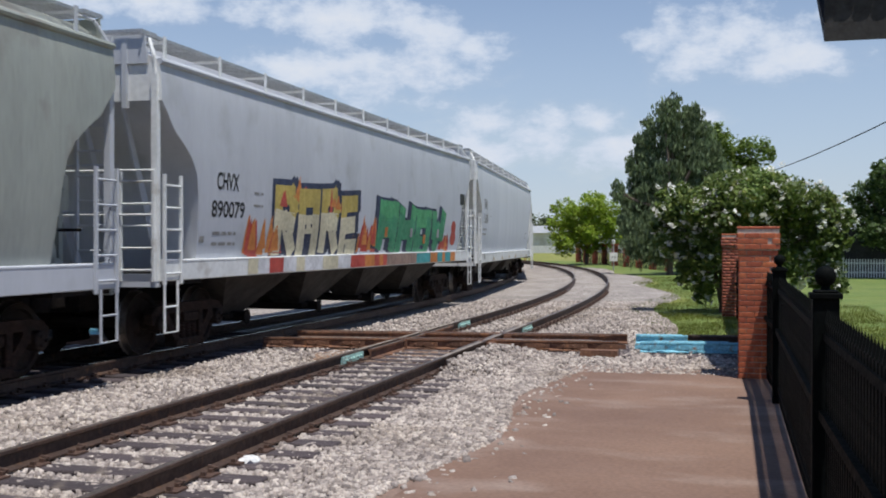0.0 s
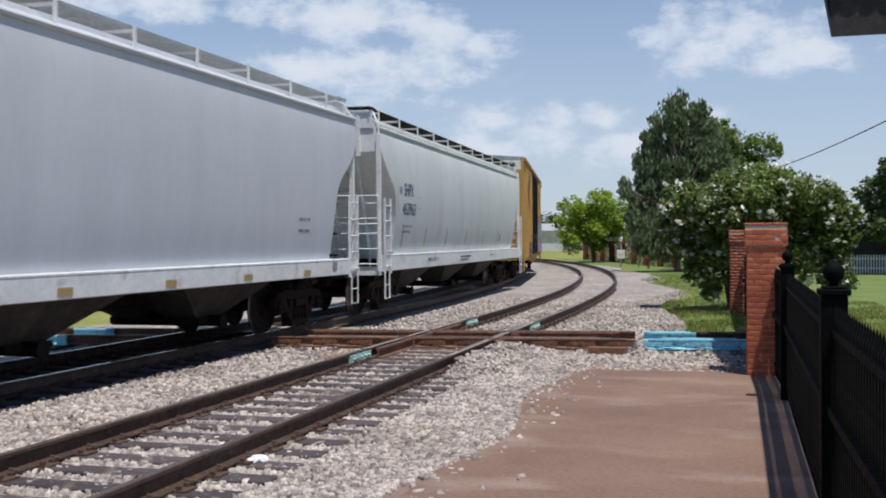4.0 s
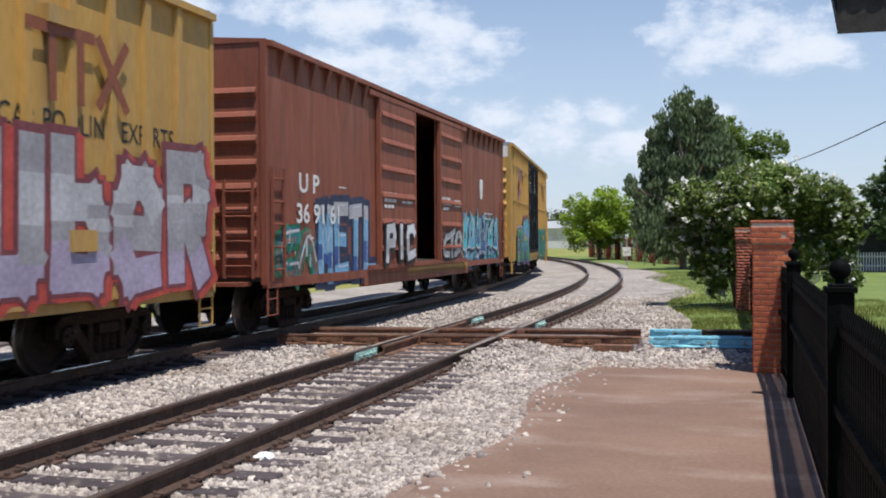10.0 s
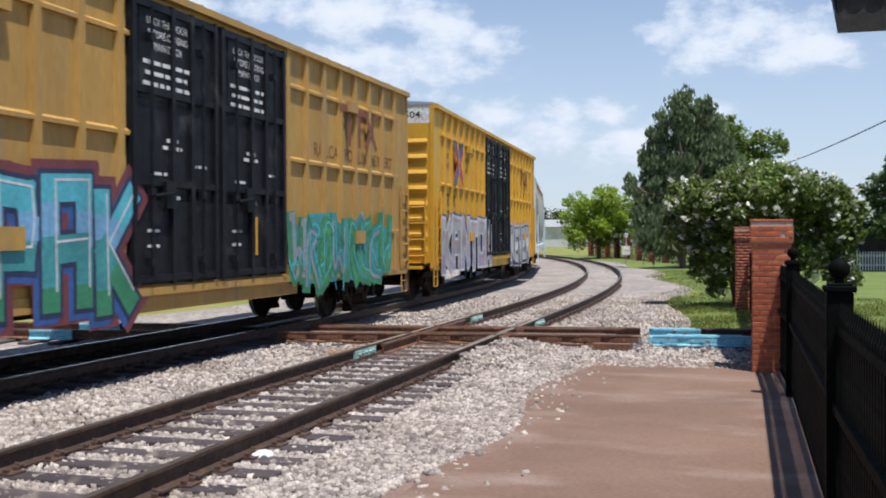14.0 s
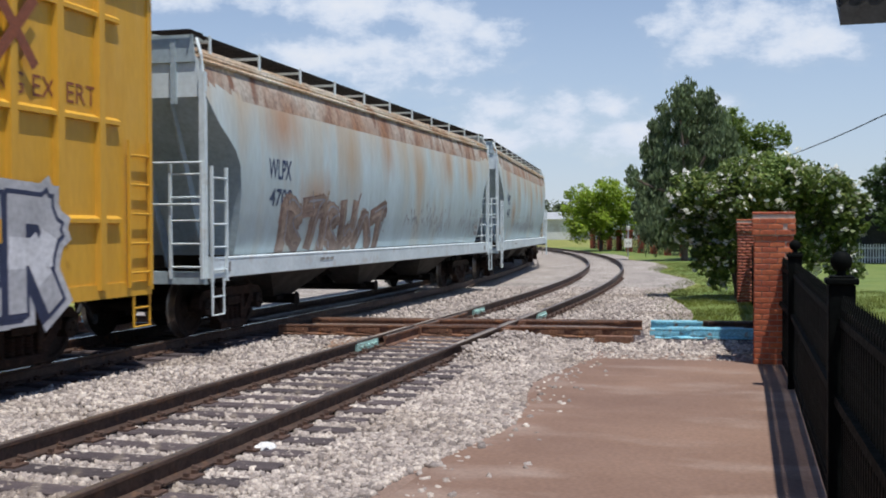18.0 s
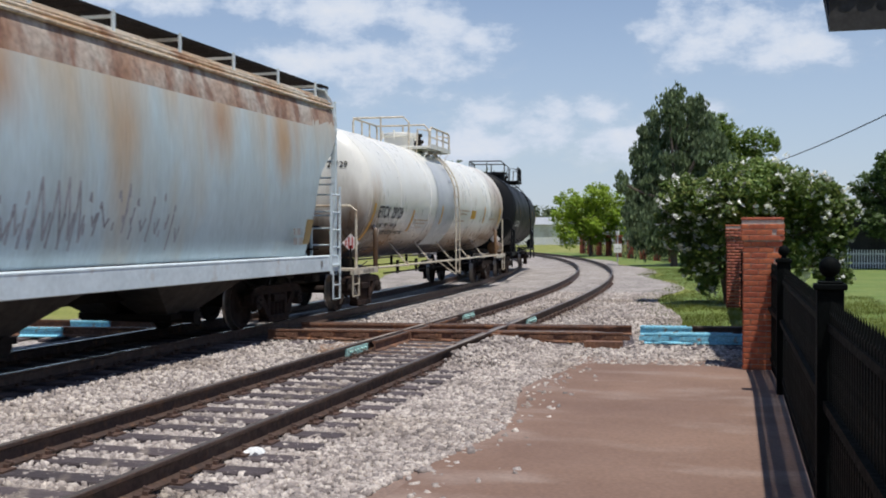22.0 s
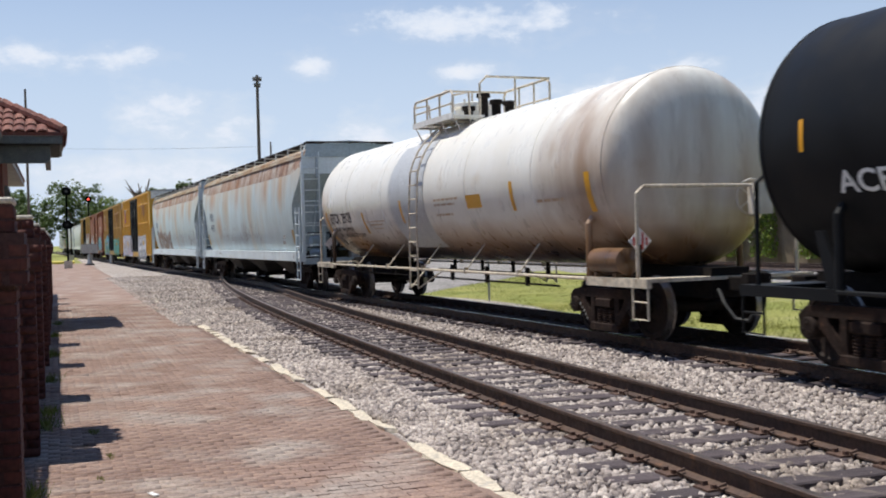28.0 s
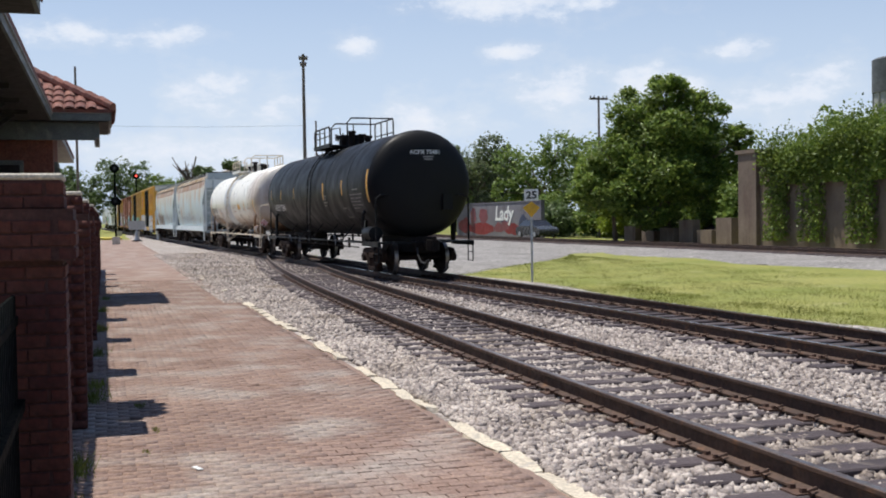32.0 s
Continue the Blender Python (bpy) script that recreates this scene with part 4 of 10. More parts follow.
def scatter_stones():
    """Loose stones of the ballast, near where the camera looks: blunt little blocks, each turned and sized by chance."""
    rng = np.random.default_rng(4)
    pts = []
    for x0, x1, n in ((4.5, 12, 30000), (12, 20, 22000), (20, 34, 15000), (-9, 4.5, 32000), (-16, -9, 20000), (-30, -16, 16000), (-62, -30, 15000)):
        x = rng.uniform(x0, x1, n)
        lo = np.array([ballast_low(v) for v in np.linspace(x0, x1, 60)])
        low = np.interp(x, np.linspace(x0, x1, 60), lo) - 0.12
        low = np.where((x > -24) & (x < -2.5), 2.79, low)
        y = low + (rng.beta(0.85, 1.15, n)) * (7.95 - low)
        pts.append(np.stack([x, y], 1))
    # a few that rolled onto the platform
    x = rng.uniform(5, 15, 260)
    pts.append(np.stack([x, 2.45 - np.abs(rng.normal(0, 0.28, 260))], 1))
    # heaped against the near rail before the crossing
    x, y = rng.uniform(14.1, 17.5, 6500), rng.uniform(2.7, 3.97, 6500)
    pts.append(np.stack([x, y], 1))
    p = np.concatenate(pts)
    n = len(p)
    lift = np.zeros(n)
    lift[-6500:] = rng.uniform(0, 1, 6500) * 0.17 * np.clip((y - 2.7) / 0.9, 0, 1) * np.clip((x - 14.1) / 0.5, 0, 1)
    cube = np.array([(-1, -1, -1), (1, -1, -1), (1, 1, -1), (-1, 1, -1), (-1, -1, 1), (1, -1, 1), (1, 1, 1), (-1, 1, 1)], float)
    quads = np.array([(0, 3, 2, 1), (4, 5, 6, 7), (0, 1, 5, 4), (1, 2, 6, 5), (2, 3, 7, 6), (3, 0, 4, 7)])
    size = rng.uniform(0.014, 0.032, (n, 1, 1)) * rng.uniform(0.7, 1.35, (n, 1, 3))
    v = cube[None] * size * rng.uniform(0.55, 1.1, (n, 8, 3))
    a, b = rng.uniform(0, math.tau, n), rng.uniform(-0.9, 0.9, n)
    ca, sa, cb_, sb = np.cos(a), np.sin(a), np.cos(b), np.sin(b)
    rz = np.zeros((n, 3, 3))
    rz[:, 0, 0], rz[:, 0, 1], rz[:, 1, 0], rz[:, 1, 1], rz[:, 2, 2] = ca, -sa, sa, ca, 1
    rx = np.zeros((n, 3, 3))
    rx[:, 0, 0], rx[:, 1, 1], rx[:, 1, 2], rx[:, 2, 1], rx[:, 2, 2] = 1, cb_, -sb, sb, cb_
    v = np.einsum("nij,njk,nlk->nli", rz, rx, v)
    v[:, :, 0] += p[:, None, 0]
    v[:, :, 1] += p[:, None, 1]
    v[:, :, 2] += GZ - 0.019 + rng.uniform(-0.01, 0.016, (n, 1)) + lift[:, None]
    f = (quads[None] + (np.arange(n) * 8)[:, None, None]).reshape(-1, 4)
    ob = new("ballast_stones", raw_mesh("ballast_stones", v.reshape(-1, 3), f, M["stones"]))
    tagged(ob, "loose pale grey and pinkish crushed stones lying on the trackbed", "stones", kind="stuff")


scatter_stones()

# ---------------------------------------------------------------- rails, timbers, crossing
RAIL = [(-0.07, -0.17), (0.07, -0.17), (0.07, -0.155), (0.012, -0.135), (0.012, -0.045), (0.036, -0.03), (0.036, -0.004), (0.028, 0.0),
        (-0.028, 0.0), (-0.036, -0.004), (-0.036, -0.03), (-0.012, -0.045), (-0.012, -0.135), (-0.07, -0.155)]


def rail_mesh(line, d, materials, z=0.0, top=7):
    pts = offset_line(line, d)
    verts, faces, n = [], [], len(RAIL)
    bm = bmesh.new()
    rings = []
    for i, p in enumerate(pts):
        a, b = pts[max(i - 1, 0)], pts[min(i + 1, len(pts) - 1)]
        ux, uy = b[0] - a[0], b[1] - a[1]
        ln = math.hypot(ux, uy)
        rings.append([bm.verts.new((p[0] - uy / ln * o, p[1] + ux / ln * o, h + z)) for o, h in RAIL])
    for u, v in zip(rings, rings[1:]):
        for k in range(n):
            f = bm.faces.new((u[k], u[(k + 1) % n], v[(k + 1) % n], v[k]))
            f.material_index = 1 if k == top else 0
    bm.faces.new(rings[0])
    bm.faces.new(rings[-1])
    return mesh_of("rail", bm, materials)


def tie_mesh():
    bm = bmesh.new()
    vs = box(bm, -0.115, 0.115, -1.3, 1.3, -0.36, -0.172)
    bmesh.ops.bevel(bm, geom=bm.edges[:], offset=0.012, segments=1, affect="EDGES")
    for v in bm.verts:
        v.co.z += 0.004 * noise.noise(v.co * 7)
    return mesh_of("tie", bm, M["tie"])


def plate_mesh():
    """Tie plate with its spikes and rail anchor."""
    bm = bmesh.new()
    box(bm, -0.09, 0.09, -0.17, 0.17, -0.174, -0.158)
    for x, y in ((-0.06, -0.1), (0.06, -0.1), (-0.06, 0.1), (0.06, 0.1)):
        box(bm, x - 0.014, x + 0.014, y - 0.02, y + 0.02, -0.16, -0.13)
    for y in (-0.075, 0.075):
        rod(bm, ((0.12, y, -0.17), (0.13, y * 1.5, -0.13), (0.12, y * 0.6, -0.12)), 0.014, 5)
    return mesh_of("tie_plate", bm, M["plate"])


TIE, PLATE = tie_mesh(), plate_mesh()


def lay_track(name, label, line, x0, x1, spacing, near_x, head, plates=True):
    track = thing(name, label, "railway track", kind="structure")
    for d in (-0.7525, 0.7525):
        part("rail", rail_mesh(line, d, [M["rail"], head]), None, track)
    far_v, far_f = [], []
    dist, last = 0.0, None
    rnd = random.Random(len(name))
    acc = 0.0
    for i in range(1, len(line)):
        a, b = line[i - 1], line[i]
        seg = math.hypot(b[0] - a[0], b[1] - a[1])
        acc += seg
        while acc >= spacing:
            acc -= spacing
            k = 1 - acc / seg
            x, y = a[0] + (b[0] - a[0]) * k, a[1] + (b[1] - a[1]) * k
            if not x0 < x < x1:
                continue
            th = math.atan2(b[1] - a[1], b[0] - a[0])
            m = pose(x, y, rnd.uniform(-0.006, 0.006), 0, 0, math.degrees(th) + rnd.uniform(-1, 1)) @ pose(0, rnd.uniform(-0.05, 0.05), 0)
            if near_x[0] < x < near_x[1]:
                ob = part("tie", TIE, None, track)
                ob.matrix_basis = m @ pose(0, 0, -0.075 if x > 21.5 else 0.0)
                if plates:
                    for d in (-0.7525, 0.7525):
                        pl = part("tie_plate", PLATE, None, track)
                        pl.matrix_basis = pose(x, y, 0, 0, 0, math.degrees(th)) @ pose(0, d, 0)
            else:
                base = len(far_v)
                m = m @ pose(0, 0, -0.075 if x > 20 else -0.012)
                far_v += [tuple(m @ Vector(p)) for p in ((-0.115, -1.3, -0.172), (0.115, -1.3, -0.172), (0.115, 1.3, -0.172), (-0.115, 1.3, -0.172),
                                                         (-0.115, -1.3, -0.3), (0.115, -1.3, -0.3), (0.115, 1.3, -0.3), (-0.115, 1.3, -0.3))]
                far_f += [tuple(base + q for q in f) for f in ((0, 1, 2, 3), (0, 4, 5, 1), (1, 5, 6, 2), (2, 6, 7, 3), (3, 7, 4, 0))]
    if far_v:
        ob = part("ties", raw_mesh("ties", far_v, far_f, M["tie_all"]), None, track)
        tagged(ob, kind="stuff")
    return track


lay_track("near_track", "rusty brown rails on dark timber ties in pale ballast", NEAR, -56, 130, 0.52, (-34, 40), M["rail_top"])
lay_track("main_track", "worn steel rails on timber ties under the train", MAINXY, -300, 130, 0.52, (-32, 16), M["rail_bright"])
lay_track("far_track", "distant straight railway track on pale gravel", FAR, -200, 60, 0.6, (0, 0), M["rail_top"], False)


M["worn_head"] = surf("dusty_worn_steel", (0.42, 0.36, 0.3), (0.3, 0.24, 0.19), 0.5, 0.4, scale=3, fine=24, bump=0.05)
M["rust_bed"] = gravel_material("rust_stained_ballast", [(0.09, 0.055, 0.035), (0.2, 0.115, 0.07), (0.3, 0.18, 0.11), (0.36, 0.27, 0.21)], 20.0)


# the crossing track, nearly square across both lines
def cross_x(y):
    return 18.36 - 0.125 * y


def crossing():
    tr = thing("crossing_track", "rusty diamond crossing of heavy bolted rails", "railway track", kind="structure")
    for d, lo, hi in ((0.0, 1.95, 8.1), (0.24, 2.4, 7.9), (1.26, 2.2, 7.9), (1.5, 1.95, 8.2)):
        line = [(cross_x(y) + d, y) for y in np.arange(lo, hi, 0.5)]
        part("rail", rail_mesh(line, 0.0, [M["rust_rail"], M["rail_top"]]), None, tr)
    for d, lo, hi in ((0.0, -0.4, 1.95), (0.2, 0.2, 1.6), (1.3, 0.9, 2.0), (1.5, 1.0, 2.0)):
        line = [(cross_x(y) + d, y) for y in np.arange(lo, hi, 0.4)]
        part("rail", rail_mesh(line, 0.0, [M["blue_paint"], M["blue_paint"]]), None, tr, "rail end painted pale blue")
    for d, lo, hi in ((1.3, -0.4, 0.9), (1.5, -0.3, 1.0)):
        line = [(cross_x(y) + d, y) for y in np.arange(lo, hi, 0.4)]
        part("rail", rail_mesh(line, 0.0, [M["rail"], M["rail_top"]]), None, tr)
    for d in (0.0, 1.5):
        line = [(cross_x(y) + d, y) for y in np.arange(9.9, 26.0, 0.6)]
        part("rail", rail_mesh(line, 0.0, [M["rust_rail"], M["rail_top"]]), None, tr)
        line = [(cross_x(y) + d - 0.16, y) for y in np.arange(11.6, 12.7, 0.4)]
        part("rail", rail_mesh(line, 0.0, [M["blue_paint"], M["blue_paint"]]), None, tr, "rail end painted pale blue")
    # joint bars with bolt heads along the crossing rails
    for y in np.arange(0.2, 8.0, 0.62):
        bm = bmesh.new()
        x = cross_x(y) - 0.03
        box(bm, x - 0.02, x, y - 0.24, y + 0.24, -0.12, -0.05)
        for k in (-0.15, 0.0, 0.15):
            rod(bm, ((x - 0.05, y + k, -0.085), (x, y + k, -0.085)), 0.02, 6)
        part("joint_bar", bm, M["blue_paint"] if y < 1.9 else M["rust_rail"], tr)
    for y in np.arange(0.3, 25, 0.55):
        if 3.6 < y < 6.2 or 7.8 < y < 10.2:
            continue
        t = part("tie", TIE, None, tr)
        t.matrix_basis = pose(cross_x(y) + 0.75, y, -0.01, 0, 0, 90 + 7)
    # heavy filler castings under the diamond
    for x, y, w, l in ((17.9, 4.1, 0.5, 0.3), (17.85, 5.6, 0.5, 0.3), (19.3, 4.1, 0.5, 0.3), (19.2, 5.6, 0.5, 0.3)):
        bm = bmesh.new()
        box(bm, x - w / 2, x + w / 2, y - l / 2, y + l / 2, -0.16, -0.03)
        part("filler_block", bm, M["rust_rail"], tr)
    # worn running edges through the diamond, and check rails beside them
    for d in (-0.7525, 0.7525):
        for x0, x1 in ((14.9 if d < 0 else 15.6, 17.45), (17.75, 19.1), (19.4, 21.6)):
            line = [(x, near_y(x) + d) for x in np.arange(x0, x1 + 0.01, 0.25)]
            bm = bmesh.new()
            for (xa, ya), (xb, yb) in zip(line, line[1:]):
                box(bm, xa, xb, ya - 0.034, ya + 0.034, 0.002, 0.005)
            part("worn_head", bm, M["worn_head"], tr, "rail head worn bright")
        g = [(x, near_y(x) + d * 0.86) for x in np.arange(15.9, 21.3, 0.5)]
        part("check_rail", rail_mesh(g, 0.0, [M["rust_rail"], M["rail_top"]], -0.012), None, tr)
    for d in (0.0, 1.5):
        for y0 in (2.2, 5.75):
            bm = bmesh.new()
            for y in np.arange(y0, y0 + 1.6, 0.2):
                box(bm, cross_x(y) + d - 0.03, cross_x(y) + d + 0.03, y, y + 0.2, 0.002, 0.005)
            part("worn_head", bm, M["worn_head"], tr, "rail head worn bright")
    bm = bmesh.new()
    box(bm, 17.5, 17.75, 1.9, 2.5, -0.25, -0.1)
    part("loose_timber", bm, M["rust_rail"], tr)


crossing()
strip("rusty_bed", np.arange(15.6, 20.2, 0.3), lambda x: 3.4 + 0.2 * math.sin(x * 2.3), lambda x: 6.9 + 0.25 * math.sin(x * 1.9), GZ + 0.012, M["rust_bed"], "rust-stained ballast under the diamond crossing", "ballast", 0.02, 0.3)


def joint_bars():
    """Painted bolted bars at the joints of the near track beside the crossing."""
    for x, d in ((15.3, 0.7525), (22.2, 0.7525), (21.3, -0.7525)):
        y = near_y(x) + d
        bm = bmesh.new()
        for sgn in (-1, 1):
            box(bm, x - 0.45, x + 0.45, y + sgn * 0.03 - 0.018, y + sgn * 0.03 + 0.018, -0.14, -0.03)
            for k in (-0.32, -0.16, 0.0, 0.16, 0.32):
                rod(bm, ((x + k, y + sgn * 0.03, -0.085), (x + k, y + sgn * 0.085, -0.085)), 0.022, 6)
        tagged(part("joint_bar", bm, M["mint_paint"]), "bolted rail joint bar painted pale green", "joint bar", "joint bars at the crossing")


joint_bars()

# ---------------------------------------------------------------- brick platform
PX0, PX1, PY0, PY1 = -112.0, 16.4, -3.5, 2.62


def platform():
    bm = bmesh.new()
    box(bm, PX0, PX1, PY0, PY1 + 0.06, GZ - 0.14, GZ - 0.012)
    box(bm, 2.45, 4.45, -0.95, PY1 + 0.02, GZ - 0.011, GZ - 0.003)
    pv = part("pavement", bm, M["joint"])
    tagged(pv, "worn red brick platform paving with sandy joints", "pavement", kind="structure")
    bl, bw = 0.2, 0.1
    sheets = {"paver_all": ([], []), "paver_worn": ([], [])}
    near = 0
    one = bmesh.new()
    box(one, -0.046, 0.046, -0.096, 0.096, -0.05, 0.0)
    bmesh.ops.bevel(one, geom=[e for e in one.edges if all(v.co.z > -0.01 for v in e.verts)], offset=0.004, segments=1, affect="EDGES")
    brick = mesh_of("brick", one, M["paver"])
    rng = random.Random(8)
    x, row = -34.0, 0
    while x < 4.5:
        y = -0.9 + (0.1 if row % 2 else 0.0)
        while y < PY1 - 0.03:
            z = GZ + (0.002 if x > 2.5 else 0.008) * noise.noise(Vector((x * 0.8, y * 0.8, 0))) + rng.uniform(-0.004, 0.004) * (0.0 if x > 2.5 else 1.0)
            if rng.random() > 0.006:
                if -8.6 < x < -5.9 and 1.3 < y < 2.4 and near < 300:
                    ob = part("brick", brick, None, pv)
                    ob.matrix_basis = pose(x, y, z + 0.012 * 0, rng.uniform(-1, 1), rng.uniform(-1, 1), rng.uniform(-1.2, 1.2))
                    near += 1
                else:
                    verts, faces = sheets["paver_worn" if x > 2.5 else "paver_all"]
                    b = len(verts)
                    t = [rng.uniform(-0.002, 0.002) * (0.0 if x > 2.5 else 1.0) for _ in range(4)]
                    e = 0.0037 if x > 2.5 else 0.0
                    verts += [(x - 0.046 - e, y - 0.096 - e, z + t[0]), (x + 0.046 + e, y - 0.096 - e, z + t[1]), (x + 0.046 + e, y + 0.096 + e, z + t[2]), (x - 0.046 - e, y + 0.096 + e, z + t[3]),
                              (x - 0.049, y - 0.099, z - 0.03), (x + 0.049, y - 0.099, z - 0.03), (x + 0.049, y + 0.099, z - 0.03), (x - 0.049, y + 0.099, z - 0.03)]
                    faces += [tuple(b + q for q in f) for f in ((0, 1, 2, 3), (0, 4, 5, 1), (1, 5, 6, 2), (2, 6, 7, 3), (3, 7, 4, 0))]
            y += bl
        x += bw
        row += 1
    for key, (verts, faces) in sheets.items():
        tagged(part("bricks", raw_mesh("bricks", verts, faces, M[key]), None, pv), kind="stuff")
    bm = bmesh.new()
    box(bm, PX0, -34.05, PY0, PY1 - 0.15, GZ - 0.1, GZ)
    part("paved_area", bm, M["paver_all"], pv)
    # past here the bricks are worn and silted to one smooth brown face
    strip("worn_paving", np.arange(4.46, PX1, 0.2), lambda x: -0.95, lambda x: PY1 - 0.02, GZ, M["paver_worn"], "smooth worn brown paving at the platform's end", "paving", 0.005, 0.2)
    # pale edge stones along the rim
    cx = -36.0
    edge = thing("curb", "broken line of pale yellow curb stones", "curb", kind="structure")
    while cx < -2.2:
        ln = rng.uniform(0.45, 0.95)
        if rng.random() < (0.86 if cx > -24 else 0.3):
            bm = bmesh.new()
            yy = 2.72 + rng.uniform(-0.025, 0.025)
            vs = box(bm, -ln / 2, ln / 2, -0.075, 0.075, -0.12, 0.0)
            bmesh.ops.subdivide_edges(bm, edges=bm.edges[:], cuts=2, use_grid_fill=True)
            for v in bm.verts:
                v.co += Vector((noise.noise(v.co * 9 + Vector((cx, 0, 0))), noise.noise(v.co * 9 + Vector((0, cx, 0))), 0.4 * noise.noise(v.co * 8 + Vector((0, 0, cx))))) * 0.05
            st = part("curb_stone", bm, M["curb"], edge)
            st.matrix_basis = pose(cx + ln / 2, yy, GZ + 0.006 + rng.uniform(-0.012, 0.012), rng.uniform(-3, 3), rng.uniform(-2, 2), rng.uniform(-4, 4))
        cx += ln + rng.uniform(0.01, 0.12)


platform()

# ---------------------------------------------------------------- the train: shared running gear
WHEEL_R = 0.457


def wheelset_mesh():
    bm = bmesh.new()
    for s in (-1, 1):
        prof = [(0.66, 0.07), (0.66, 0.14), (0.69, 0.17), (0.70, 0.36), (0.668, 0.38), (0.668, 0.478), (0.69, 0.486), (0.705, 0.462), (0.72, 0.457), (0.805, 0.45),
                (0.812, 0.38), (0.78, 0.36), (0.755, 0.19), (0.80, 0.15), (0.82, 0.13), (0.82, 0.07)]
        lathe(bm, [(s * h, r) for h, r in prof], "y", n=36)
        lathe(bm, [(s * 0.8, 0.085), (s * 0.95, 0.085), (s * 0.96, 0.125), (s * 1.13, 0.125), (s * 1.14, 0.11), (s * 1.145, 0.11)], "y", n=16)
        for k in range(3):
            a = k * math.tau / 3
            rod(bm, ((math.cos(a) * 0.06, s * 1.13, math.sin(a) * 0.06), (math.cos(a) * 0.06, s * 1.175, math.sin(a) * 0.06)), 0.022, 6)
    lathe(bm, [(-0.7, 0.08), (0.7, 0.08)], "y", n=12)
    for f in bm.faces:
        c = f.calc_center_median()
        r = math.hypot(c.x, c.z)
        f.material_index = 1 if r > 0.44 and abs(c.y) > 0.69 and abs(c.y) < 0.81 else 0
    return mesh_of("wheelset", bm, [M["wheel"], M["tread"]], smooth=True)


def side_frame_mesh():
    bm = bmesh.new()
    y, d = -1.09, 0.15

    def pl(pts, yy=y, dd=d):
        plate(bm, [(x, yy, z) for x, z in pts], dd)
    pl([(-1.08, 0.44), (-1.1, 0.6), (-0.98, 0.7), (-0.7, 0.73), (0.7, 0.73), (0.98, 0.7), (1.1, 0.6), (1.08, 0.44), (1.02, 0.44), (0.98, 0.56), (0.86, 0.6), (-0.86, 0.6), (-0.98, 0.56), (-1.02, 0.44)])
    for s in (-1, 1):
        pl([(s * 0.72, 0.6), (s * 0.74, 0.46), (s * 0.66, 0.4), (s * 0.36, 0.1), (s * 0.2, 0.1), (s * 0.32, 0.24), (s * 0.6, 0.53), (s * 0.6, 0.6)])
        pl([(s * 0.42, 0.22), (s * 0.42, 0.6), (s * 0.3, 0.6), (s * 0.3, 0.2)])
        pl([(s * 0.76, 0.44), (s * 0.76, 0.6), (s * 0.7, 0.6), (s * 0.7, 0.44)])
    pl([(-0.44, 0.08), (0.44, 0.08), (0.4, 0.2), (-0.4, 0.2)], y - 0.02, d + 0.06)
    bmesh.ops.bevel(bm, geom=bm.edges[:], offset=0.012, segments=1, affect="EDGES")
    return mesh_of("side_frame", bm, M["truck"])


def spring_mesh():
    bm = bmesh.new()
    prof = []
    for k in range(13):
        prof.append((0.2 + k * 0.019, 0.075 if k % 2 else 0.056))
    lathe(bm, prof, "z", n=10)
    return mesh_of("spring", bm, M["truck"])


def bolster_mesh():
    bm = bmesh.new()
    box(bm, -0.22, 0.22, -1.12, 1.12, 0.44, 0.58)
    box(bm, -0.3, 0.3, -0.55, 0.55, 0.52, 0.72)
    lathe(bm, [(0.7, 0.2), (0.8, 0.2)], "z", n=16)
    bmesh.ops.bevel(bm, geom=[e for e in bm.edges if e.calc_length() > 0.3], offset=0.02, segments=1, affect="EDGES")
    return mesh_of("bolster", bm, M["truck"])


def brake_beam_mesh():
    bm = bmesh.new()
    box(bm, -0.04, 0.04, -0.7, 0.7, 0.36, 0.42)
    for s in (-1, 1):
        box(bm, -0.05, 0.07, s * 0.76 - 0.05, s * 0.76 + 0.05, 0.26, 0.56)
    return mesh_of("brake_beam", bm, M["under"])


WHEELSET, FRAME, SPRING, BOLSTER, BEAM = wheelset_mesh(), side_frame_mesh(), spring_mesh(), bolster_mesh(), brake_beam_mesh()
CARS, TRUCKS, WHEELS = [], [], []


def truck(car, x):
    t = part("truck", BOLSTER, None, car, "two-axle cast steel truck")
    t.location = (x, 0, 0)
    for s in (0, 180):
        f = part("side_frame", FRAME, None, t)
        f.matrix_basis = pose(0, 0, 0, 0, 0, s)
        for dx in (-0.17, 0.0, 0.17):
            sp = part("spring", SPRING, None, t)
            sp.location = (dx, -1.03 if s == 0 else 1.03, 0)
    for dx in (-0.889, 0.889):
        w = part("wheelset", WHEELSET, None, t)
        w.location = (dx, 0, WHEEL_R)
        WHEELS.append(w)
        b = part("brake_beam", BEAM, None, t)
        b.matrix_basis = pose(dx * 0.42, 0, 0, 0, 0, 0 if dx < 0 else 180)
    TRUCKS.append(t)
    return t


def coupler_mesh():
    bm = bmesh.new()
    box(bm, -0.1, 0.42, -0.09, 0.09, 0.72, 0.92)
    plate(bm, [(0.4, -0.14, 0.68), (0.62, -0.2, 0.68), (0.74, -0.1, 0.68), (0.66, 0.0, 0.68), (0.72, 0.12, 0.68), (0.56, 0.2, 0.68), (0.4, 0.14, 0.68)], 0.3, "z")
    bmesh.ops.bevel(bm, geom=bm.edges[:], offset=0.015, segments=1, affect="EDGES")
    return mesh_of("coupler", bm, M["under"])


